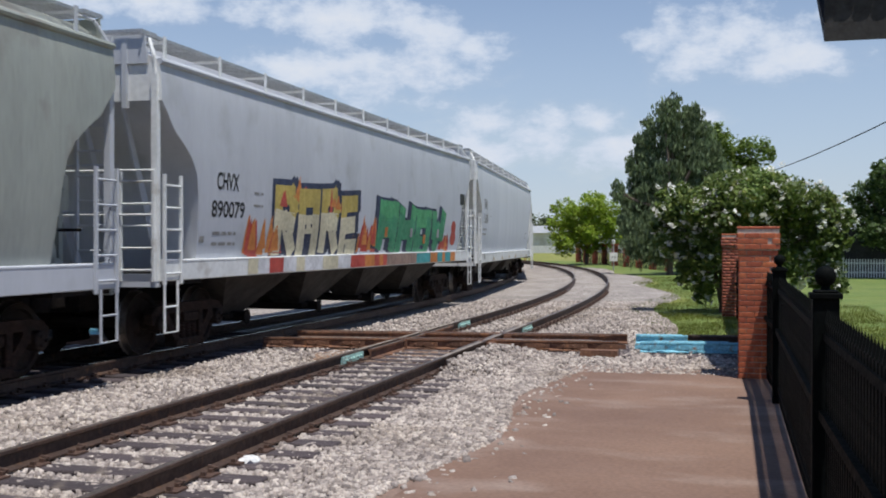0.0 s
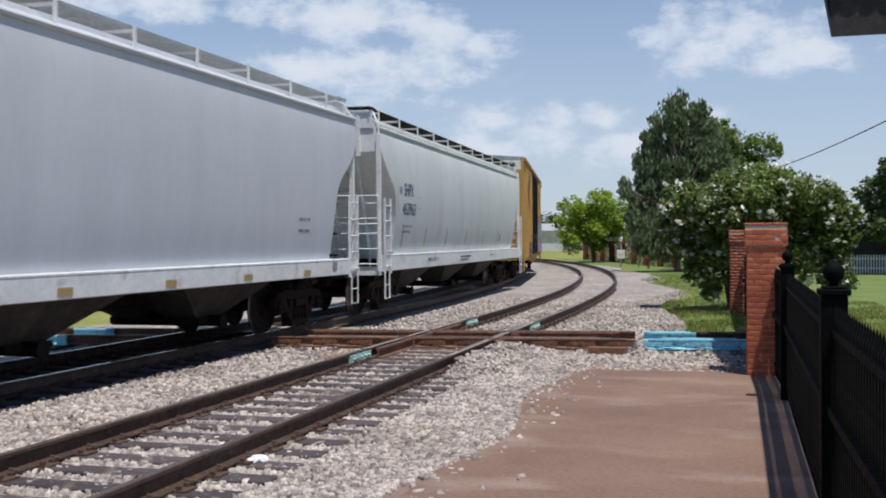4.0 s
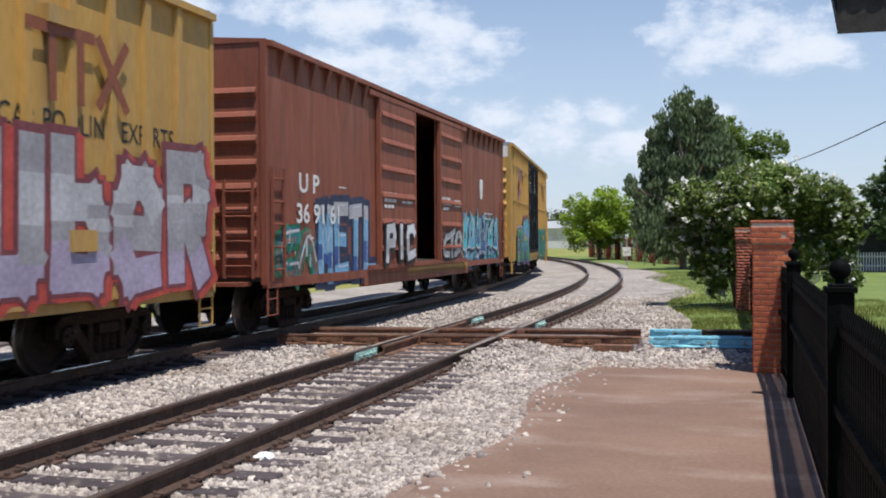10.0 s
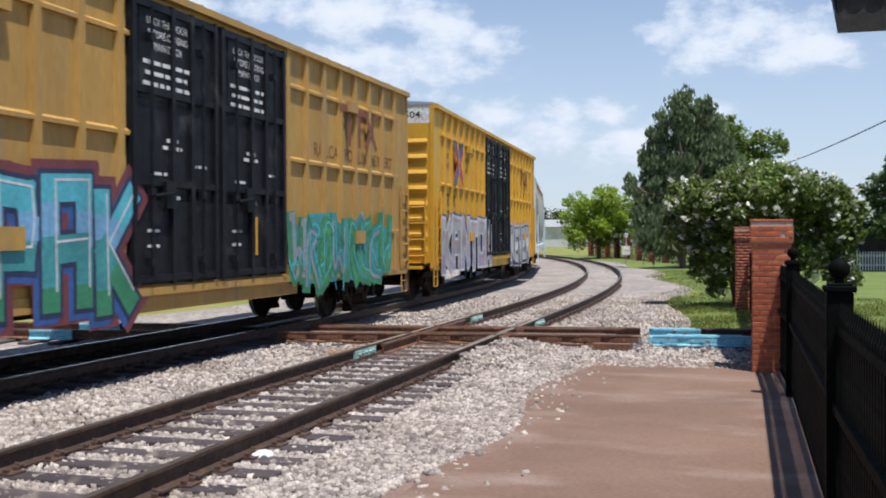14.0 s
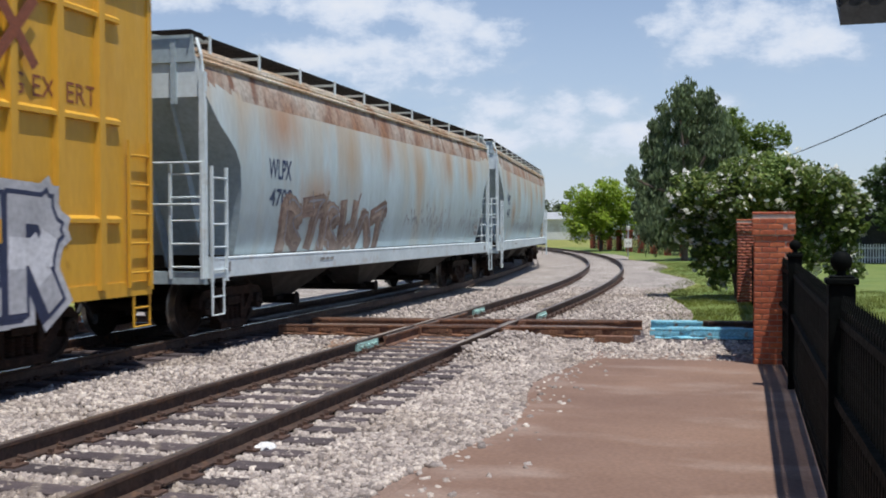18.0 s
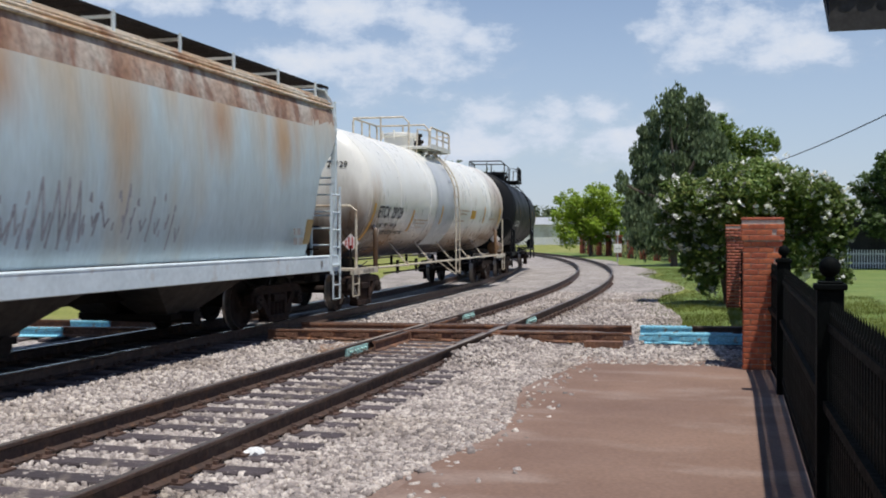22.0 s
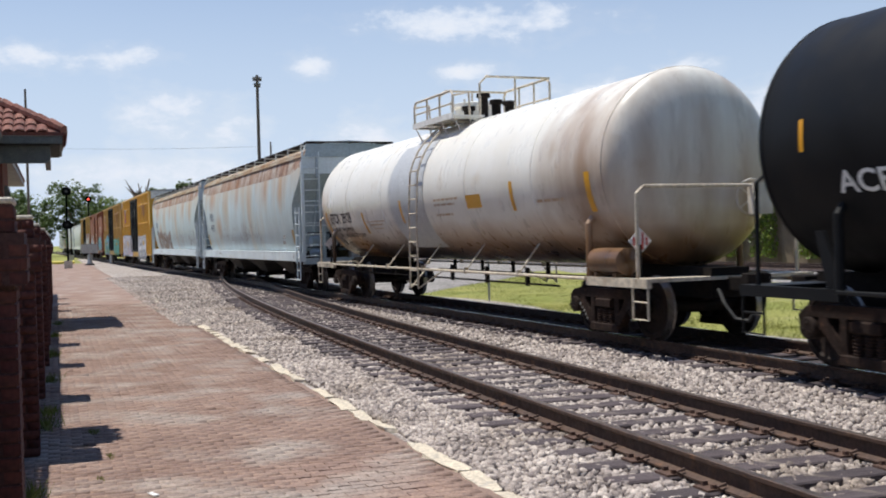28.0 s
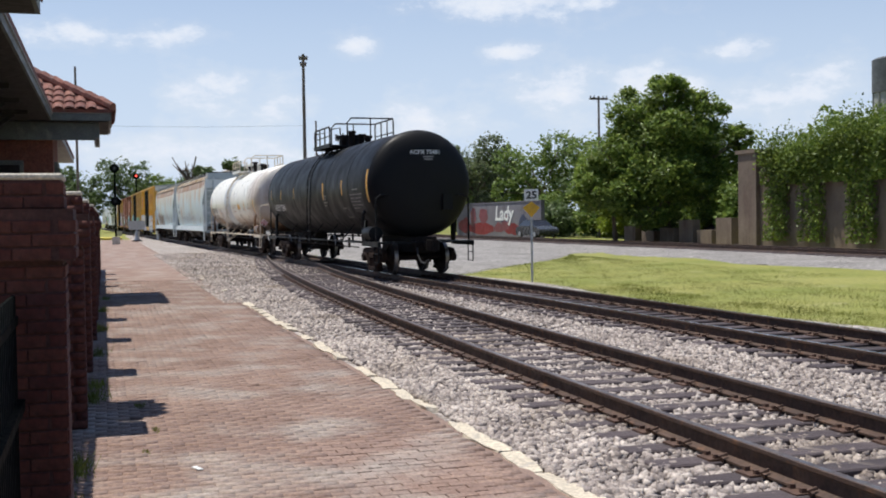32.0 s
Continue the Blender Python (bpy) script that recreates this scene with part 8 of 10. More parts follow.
M["mural_red"] = surf("deep_red_mural_paint", (0.2, 0.014, 0.016), (0.14, 0.012, 0.014), 0.7, scale=0.6, fine=10)
M["tower"] = surf("weathered_tower_steel", (0.34, 0.34, 0.33), (0.24, 0.24, 0.24), 0.6, 0.2, scale=0.4, fine=6, stretch=(2, 2, 0.2), spots=(0.16, 0.15, 0.14))
M["tower_top"] = surf("dark_tower_band", (0.09, 0.095, 0.1), (0.06, 0.065, 0.07), 0.6, scale=0.5, fine=6)
M["pole"] = surf("weathered_pole_timber", (0.17, 0.14, 0.11), (0.11, 0.09, 0.075), 0.9, scale=1, fine=16, stretch=(3, 3, 0.3))
M["sign_white"] = surf("white_sign_face", (0.78, 0.78, 0.76), (0.7, 0.7, 0.68), 0.45, scale=4)
M["sign_yellow"] = surf("yellow_sign_face", (0.72, 0.4, 0.02), (0.62, 0.34, 0.03), 0.45, scale=4)
M["car_silver"] = surf("silver_car_paint", (0.1, 0.105, 0.11), (0.08, 0.085, 0.09), 0.25, 0.4, scale=1, fine=30, bump=0.0)
M["rubber"] = surf("tyre_rubber", (0.025, 0.025, 0.026), (0.035, 0.035, 0.036), 0.85, scale=6)
M["signal_red"] = glow_material("red_signal_light", (1.0, 0.06, 0.04), 3.0)
M["kerb_yellow"] = surf("yellow_kerb_paint", (0.66, 0.5, 0.06), (0.56, 0.45, 0.12), 0.7, scale=2)


# ---------------------------------------------------------------- foliage
def unit_rows(rng, n):
    v = rng.normal(size=(n, 3))
    return v / np.linalg.norm(v, axis=1)[:, None]


def leaf_mesh(name, pos, size, material, rng, lift=0.5, upright=False):
    """Folded four-cornered leaves, one at each place, turned by chance with their faces mostly up."""
    n = len(pos)
    nrm = unit_rows(rng, n)
    nrm[:, 2] = np.abs(nrm[:, 2]) + lift
    nrm /= np.linalg.norm(nrm, axis=1)[:, None]
    u = np.cross(nrm, unit_rows(rng, n))
    u /= np.linalg.norm(u, axis=1)[:, None] + 1e-9
    w = np.cross(nrm, u)
    s = (size * rng.uniform(0.6, 1.3, n))[:, None]
    if upright:
        # narrow sprays that point upwards
        u = unit_rows(rng, n) * 0.45 + np.array((0, 0, 1.0))
        u /= np.linalg.norm(u, axis=1)[:, None]
        w = np.cross(u, unit_rows(rng, n))
        w /= np.linalg.norm(w, axis=1)[:, None] + 1e-9
        nrm, w, s = np.cross(u, w), w * 0.55, s * 1.7
    v = np.stack([pos - u * s * 0.6, pos + w * s * 0.34 - nrm * s * 0.12, pos + u * s * 0.6, pos - w * s * 0.34 - nrm * s * 0.12], 1)
    return raw_mesh(name, v.reshape(-1, 3), np.arange(n * 4).reshape(-1, 4), material)


def crown_points(rng, lobes, n, clump=0.26, reach=1.0):
    """Leaf places: clumps on the shells of the lobes (x, y, z, rx, ry, rz), leaves round each clump, gaps between."""
    out = []
    vol = np.array([l[3] * l[4] + l[4] * l[5] + l[3] * l[5] for l in lobes])
    for l, share in zip(lobes, vol / vol.sum()):
        k = int(n * share)
        c, r = np.array(l[:3]), np.array(l[3:])
        m = max(14, int(64 * (share ** 0.35)))
        d = unit_rows(rng, m)
        centres = c + d * r * rng.uniform(0.45, 0.92 * reach, (m, 1))
        rad = rng.uniform(0.5, 1.25, m) * clump * r.mean() * 1.1
        loose = int(k * 0.3)
        out.append(c + unit_rows(rng, loose) * r * (rng.uniform(0.2, 1.0, (loose, 1)) ** 0.6) * 0.98)
        k -= loose
        pick = rng.integers(0, m, k)
        sh = unit_rows(rng, k) * (rng.uniform(0.25, 1.0, (k, 1)) ** 0.5)
        sh[:, 2] *= 0.72
        out.append(centres[pick] + sh * rad[pick][:, None])
    return np.concatenate(out)


def taper(bm, pts, radii, n=7):
    pts = [Vector(p) for p in pts]
    rings = []
    for i, p in enumerate(pts):
        d = (pts[min(i + 1, len(pts) - 1)] - pts[max(i - 1, 0)]).normalized()
        a = Vector((1, 0.2, 0)).cross(d).normalized()
        b = d.cross(a)
        rings.append([bm.verts.new(p + (a * math.cos(k * math.tau / n) + b * math.sin(k * math.tau / n)) * radii[i]) for k in range(n)])
    for u, v in zip(rings, rings[1:]):
        for k in range(n):
            bm.faces.new((u[k], u[(k + 1) % n], v[(k + 1) % n], v[k]))
    bm.faces.new(rings[0][::-1])
    bm.faces.new(rings[-1])


def tree(name, label, x, y, lobes, trunk_h, trunk_r, material, n, size, seed, group="", category="tree", lift=0.5, clump=0.26, stems=1, upright=False):
    """Tapered trunk, a limb to each lobe of the crown, and a crown of single leaves in clumps. Lobes are relative to the foot."""
    rng = np.random.default_rng(seed)
    t = thing(name, label, category, group, m=pose(x, y, GZ - 0.1))
    rnd = random.Random(seed)
    for k in range(stems):
        ox, oy = (rnd.uniform(-0.35, 0.35), rnd.uniform(-0.35, 0.35)) if stems > 1 else (0, 0)
        bm = bmesh.new()
        taper(bm, [(ox, oy, -0.1), (ox * 1.1 + 0.03, oy, 0.25), (ox * 1.4 + rnd.uniform(-.1, .1), oy * 1.4 + rnd.uniform(-.1, .1), trunk_h * 0.6), (ox * 1.8, oy * 1.8, trunk_h)],
              [trunk_r * 1.4, trunk_r, trunk_r * 0.8, trunk_r * 0.65])
        part("trunk", bm, M["bark"], t, smooth=True)
    for l in lobes:
        bm = bmesh.new()
        a, b = Vector((0, 0, trunk_h * 0.85)), Vector(l[:3])
        mid = (a + b) / 2 + Vector((rnd.uniform(-.2, .2), rnd.uniform(-.2, .2), -0.1))
        taper(bm, [a, mid, b], [trunk_r * 0.55, trunk_r * 0.4, trunk_r * 0.16], 6)
        part("limb", bm, M["bark"], t, smooth=True)
        for q in range(3):
            d = Vector((rnd.uniform(-1, 1), rnd.uniform(-1, 1), rnd.uniform(-.2, 1))).normalized()
            bm = bmesh.new()
            taper(bm, [b * 0.8 + a * 0.2, b + Vector((d.x * l[3], d.y * l[4], d.z * l[5])) * 0.75], [trunk_r * 0.2, trunk_r * 0.05], 5)
            part("branch", bm, M["bark"], t)
    pts = crown_points(rng, lobes, n, clump)
    pts[:, 2] = np.maximum(pts[:, 2], 0.15)
    part("crown", leaf_mesh("crown", pts, size, material, rng, lift, upright), None, t)
    return t, rng


def mound(rng, k, w, h, base, top_bias=1.0):
    """Lobes for a rounded crown of width w between the heights base and h."""
    lobes = [(0, 0, (base + h) / 2, w * 0.36, w * 0.36, (h - base) * 0.42)]
    for i in range(k):
        a = i * 2.399
        f = (i + 0.5) / k
        z = base + (h - base) * (0.22 + 0.62 * f)
        rr = w * 0.36 * math.sqrt(max(0.05, 1 - (abs((z - base) / (h - base) - 0.4) / 0.72) ** 2))
        s = w * rng.uniform(0.17, 0.26)
        lobes.append((rr * math.cos(a), rr * math.sin(a), z, s, s, s * 0.85))
    return lobes


# ---------------------------------------------------------------- brick piers and iron fence along the platform
ONE = bmesh.new()
box(ONE, -0.097, 0.097, -0.046, 0.046, -0.032, 0.032)
bmesh.ops.bevel(ONE, geom=[e for e in ONE.edges], offset=0.004, segments=1, affect="EDGES")
STRETCHER = mesh_of("brick", ONE, M["wall_brick"])
ONE = bmesh.new()
box(ONE, -0.046, 0.046, -0.046, 0.046, -0.032, 0.032)
bmesh.ops.bevel(ONE, geom=[e for e in ONE.edges], offset=0.004, segments=1, affect="EDGES")
HALF_BRICK = mesh_of("brick", ONE, M["wall_brick"])


# the same bricks in the shade-darkened colour
STRETCHER_SHADED, HALF_SHADED = STRETCHER.copy(), HALF_BRICK.copy()
for me in (STRETCHER_SHADED, HALF_SHADED):
    me.materials[0] = M["shaded_brick"]


def courses(w, z0, z1, row0=0):
    """Places of the bricks round a square pier of half width w: x, y, z, turned, whole."""
    out = []
    z, row = z0 + 0.0375, row0
    while z < z1 - 0.02:
        for face in range(4):
            s = -w + (0.1 if row % 2 else 0.05)
            first = True
            while s < w - 0.02:
                whole = s + 0.1 <= w + 0.001
                p = s if whole else w - 0.05
                if first and row % 2 == 0:
                    p, whole, s = -w + 0.05, False, s - 0.1 + 0.05
                c = w - 0.04
                x, y = ((p, -c), (c, p), (-p, c), (-c, -p))[face]
                out.append((x, y, z, face % 2, whole))
                first = False
                s = p + (0.1 if whole else 0.05) + 0.1
        z += 0.075
        row += 1
    return out


def brick_pier(x, y, tops, label, single):
    """tops: (half width, from, to) blocks going up. Mortar core with every brick laid on it."""
    pier = thing("brick_pier", label, "brick pier", "brick piers of the platform fence", m=pose(x, y, GZ, 0, 0, 0.4 * math.sin(x)))
    bm = bmesh.new()
    for w, a, b in tops:
        box(bm, -w + 0.006, w - 0.006, -w + 0.006, w - 0.006, a - GZ - 0.002, b - GZ)
    part("core", bm, M["mortar"] if x > 0 else M["shaded_mortar"], pier)
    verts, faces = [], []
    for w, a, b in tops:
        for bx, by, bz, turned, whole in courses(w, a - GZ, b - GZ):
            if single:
                o = part("brick", (STRETCHER if whole else HALF_BRICK) if x > 0 else (STRETCHER_SHADED if whole else HALF_SHADED), None, pier)
                o.matrix_basis = pose(bx, by, bz, 0, 0, 90 if turned else 0)
            else:
                hx, hy = (0.097 if whole else 0.046, 0.046)
                if turned:
                    hx, hy = hy, hx
                k = len(verts)
                verts += [(bx + i * hx, by + j * hy, bz + m * 0.032) for m in (-1, 1) for i, j in ((-1, -1), (1, -1), (1, 1), (-1, 1))]
                faces += [tuple(k + q for q in f) for f in ((0, 3, 2, 1), (4, 5, 6, 7), (0, 1, 5, 4), (1, 2, 6, 5), (2, 3, 7, 6), (3, 0, 4, 7))]
    if verts:
        tagged(part("bricks", raw_mesh("bricks", verts, faces, M["wall_bricks"] if x > 0 else M["shaded_bricks"]), None, pier), kind="stuff")
    w, _, z = tops[-1]
    bm = bmesh.new()
    box(bm, -w - 0.004, w + 0.004, -w - 0.004, w + 0.004, z - GZ, z - GZ + 0.035)
    bmesh.ops.bevel(bm, geom=bm.edges[:], offset=0.01, segments=1, affect="EDGES")
    part("cap", bm, M["cap_stone"] if x < 0 else M["wall_brick"], pier)
    return pier


FENCE = [(27.5, 0.1), (15.45, -0.33), (13.0, -0.42), (6.8, -0.48), (0.0, -0.64), (-6.3, -0.66), (-10.0, -0.63), (-13.7, -0.62), (-17.4, -0.59), (-60.0, -0.59)]


def fence_y(x):
    return float(np.interp(x, [p[0] for p in FENCE[::-1]], [p[1] for p in FENCE[::-1]]))


brick_pier(15.45, -0.22, ((0.25, GZ, 1.535), (0.275, 1.535, 1.81)), "red brick pier with a corbelled head beside the fence", True)
brick_pier(28.1, 0.2, ((0.25, GZ, 1.535), (0.275, 1.535, 1.81)), "red brick pier under the flowering bush", False)
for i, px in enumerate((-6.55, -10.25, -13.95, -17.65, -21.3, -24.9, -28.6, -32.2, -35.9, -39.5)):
    brick_pier(px, fence_y(px) + 0.01, ((0.25, GZ, 1.4), (0.31, 1.4, 1.68), (0.25, 1.68, 1.84)), "red brick pier with a pale stone cap, coloured for its shaded side", i < 1)


def picket_mesh():
    bm = bmesh.new()
    box(bm, -0.034, 0.034, -0.009, 0.009, 0.0, 1.34)
    top = [bm.verts.new((sx * 0.016, sy * 0.016, 1.34)) for sx, sy in ((-1, -1), (1, -1), (1, 1), (-1, 1))]
    tip = bm.verts.new((0, 0, 1.43))
    for i in range(4):
        bm.faces.new((top[i], top[(i + 1) % 4], tip))
    bm.faces.new(top[::-1])
    return mesh_of("picket", bm, M["iron"])


PICKET = picket_mesh()


def post_mesh():
    bm = bmesh.new()
    box(bm, -0.075, 0.075, -0.075, 0.075, 0.0, 1.5)
    box(bm, -0.092, 0.092, -0.092, 0.092, 1.5, 1.535)
    box(bm, -0.07, 0.07, -0.07, 0.07, 1.535, 1.55)
    bmesh.ops.bevel(bm, geom=bm.edges[:], offset=0.006, segments=1, affect="EDGES")
    return mesh_of("post", bm, M["iron"])


def ball_mesh():
    bm = bmesh.new()
    prof = [(1.55, 0.03), (1.575, 0.026)] + [(1.632 - 0.062 * math.cos(a), 0.062 * math.sin(a)) for a in np.linspace(0.45, math.pi - 0.02, 11)]
    lathe(bm, prof, "z", n=20)
    return mesh_of("finial", bm, M["iron"], smooth=True)


POST, BALL = post_mesh(), ball_mesh()


def fence_panel(x0, x1, single, posts=()):
    """Iron fence from x0 to x1: three rails, close pickets, square posts with ball finials."""
    f = thing("iron_fence", "black painted iron picket fence with ball finials", "fence", "iron fence panels along the platform")
    for z, h, w in ((0.14, 0.045, 0.02), (0.80, 0.055, 0.045), (1.26, 0.045, 0.02)):
        bm = bmesh.new()
        n = 4
        pr = [bm.verts.new((x0, fence_y(x0) + sy * w, GZ + z + sz)) for sy, sz in ((-1, 0), (1, 0), (1, h), (-1, h))]
        for k in range(1, n + 1):
            x = x0 + (x1 - x0) * k / n
            q = [bm.verts.new((x, fence_y(x) + sy * w, GZ + z + sz)) for sy, sz in ((-1, 0), (1, 0), (1, h), (-1, h))]
            for j in range(4):
                bm.faces.new((pr[j], pr[(j + 1) % 4], q[(j + 1) % 4], q[j]))
            pr = q
        part("rail", bm, M["iron"], f)
    verts, faces = [], []
    x = x0 + 0.06
    while x < x1 - 0.03:
        y = fence_y(x)
        if single:
            o = part("picket", PICKET, None, f)
            o.location = (x, y, GZ + 0.02)
        else:
            k = len(verts)
            verts += [(x + i * 0.034, y + j * 0.01, z) for z in (GZ, GZ + 1.42) for i, j in ((-1, -1), (1, -1), (1, 1), (-1, 1))]
            faces += [tuple(k + q for q in fc) for fc in ((4, 5, 6, 7), (0, 1, 5, 4), (1, 2, 6, 5), (2, 3, 7, 6), (3, 0, 4, 7))]
        x += 0.1
    if verts:
        tagged(part("pickets", raw_mesh("pickets", verts, faces, M["iron"]), None, f), kind="stuff")
    for px in posts:
        o = part("post", POST, None, f)
        o.location = (px, fence_y(px), GZ)
        b = part("finial", BALL, None, f)
        b.location = (px, fence_y(px), GZ)


fence_panel(13.0, 15.2, True, (13.0,))
fence_panel(6.8, 13.0, True, (6.8,))
fence_panel(0.6, 6.8, True, (0.6,))
fence_panel(-6.3, 0.6, False, (-3.0,))
for a, b in ((-10.0, -6.8), (-13.7, -10.5), (-17.4, -14.2), (-21.05, -17.9), (-24.65, -21.55), (-28.35, -25.15), (-31.95, -28.85)):
    fence_panel(a, b, False)
fence_panel(15.7, 27.8, False)

# ---------------------------------------------------------------- station building
def tile_mesh():
    """A barrel clay tile, 0.42 m long and 0.23 m wide, thick at its lower lip."""
    bm = bmesh.new()
    n = 6
    lo, hi, lo2 = [], [], []
    for k in range(n + 1):
        a = math.pi * k / n
        lo.append(bm.verts.new((math.cos(a) * 0.115, -0.21, math.sin(a) * 0.075)))
        lo2.append(bm.verts.new((math.cos(a) * 0.095, -0.21, math.sin(a) * 0.055 - 0.01)))
        hi.append(bm.verts.new((math.cos(a) * 0.1, 0.21, math.sin(a) * 0.06 - 0.03)))
    for k in range(n):
        bm.faces.new((lo[k], lo[k + 1], hi[k + 1], hi[k]))
        bm.faces.new((lo2[k], lo2[k + 1], lo[k + 1], lo[k]))
    return mesh_of("tile", bm, M["clay"])


TILE = tile_mesh()


def slope(building, a, b, run, rise, cut_a, cut_b, limit, name="roof_slope"):
    """A roof slope from the eave a-b (going up to the left of that way), closed by hips that step in by cut_a, cut_b. Tiles on top."""
    a, b = Vector(a), Vector(b)
    e = (b - a)
    ln = e.length
    e.normalize()
    inw = Vector((-e.y, e.x, 0))
    up = Vector((inw.x * run, inw.y * run, rise))
    quad = [a, b, b + up - e * cut_b, a + up + e * cut_a]
    bm = bmesh.new()
    top = [bm.verts.new(p) for p in quad]
    low = [bm.verts.new(p - Vector((0, 0, 0.08))) for p in quad]
    bm.faces.new(top)
    bm.faces.new(low[::-1])
    for i in range(4):
        bm.faces.new((low[i], low[(i + 1) % 4], top[(i + 1) % 4], top[i]))
    sl = part(name, bm, M["clay"], building, "red clay tile roof slope")
    d = up.normalized()
    nrm = e.cross(d)
    L = up.length
    rot = Matrix(((e.x, d.x, nrm.x, 0), (e.y, d.y, nrm.y, 0), (e.z, d.z, nrm.z, 0), (0, 0, 0, 1)))
    n = 0
    v = 0.16
    while v < L and n < limit:
        f = v / L
        u = cut_a * f + 0.12
        while u < ln - cut_b * f - 0.1 and n < limit:
            o = part("tile", TILE, None, sl)
            o.matrix_basis = Matrix.Translation(a + e * u + d * v + nrm * 0.012) @ rot
            u += 0.235
            n += 1
        v += 0.34
    return sl


def ridge_tiles(building, a, b):
    a, b = Vector(a), Vector(b)
    d = (b - a)
    n = int(d.length / 0.36)
    for i in range(n):
        bm = bmesh.new()
        p, q = a + d * (i / n), a + d * ((i + 1.08) / n)
        taper(bm, [p + Vector((0, 0, 0.03)), q + Vector((0, 0, 0.05))], [0.1, 0.125], 8)
        part("ridge_tile", bm, M["clay"], building)


def bracket(building, x, y, z, dx, dy, out=1.1, drop=0.8):
    """A timber eave bracket: wall post, arm and brace."""
    bm = bmesh.new()
    p = Vector((x, y, z))
    o = Vector((dx, dy, 0)) * out
    rod(bm, (p, p + o), 0.06, 4)
    rod(bm, (p - Vector((0, 0, drop)), p + o * 0.85 - Vector((0, 0, 0.05))), 0.055, 4)
    rod(bm, (p - Vector((0, 0, drop + 0.15)), p), 0.06, 4)
    part("bracket", bm, M["soffit"], building)


def board(building, name, a, b, h, t, material, label=""):
    """An upright board between two points at its lower edge."""
    bm = bmesh.new()
    a, b = Vector(a), Vector(b)
    e = (b - a).normalized()
    n = Vector((-e.y, e.x, 0)) * t
    plate(bm, [a - n / 2, b - n / 2, b + n / 2, a + n / 2], h, "z")
    return part(name, bm, material, building, label)


def window(building, x, y, z0, z1, w, face):
    """A sash window in a wall that faces +y or +x."""
    bm = bmesh.new()
    fy = face == "y"

    def b(u0, u1, d0, d1, a, c):
        box(bm, x + u0, x + u1, y + d0, y + d1, a, c) if fy else box(bm, x + d0, x + d1, y + u0, y + u1, a, c)
    b(-w / 2 - 0.08, -w / 2, -0.02, 0.05, z0 - 0.06, z1 + 0.1)
    b(w / 2, w / 2 + 0.08, -0.02, 0.05, z0 - 0.06, z1 + 0.1)
    b(-w / 2, w / 2, -0.02, 0.05, z1, z1 + 0.1)
    b(-w / 2, w / 2, -0.02, 0.03, (z0 + z1) / 2 - 0.03, (z0 + z1) / 2 + 0.03)
    fr = part("window", bm, M["fascia"], building)
    bm = bmesh.new()
    b(-w / 2, w / 2, -0.01, 0.006, z0, z1)
    part("pane", bm, M["glass_dark"], fr)
    bm = bmesh.new()
    b(-w / 2 - 0.14, w / 2 + 0.14, -0.02, 0.1, z0 - 0.14, z0 - 0.062)
    part("sill", bm, M["cap_stone"], fr)


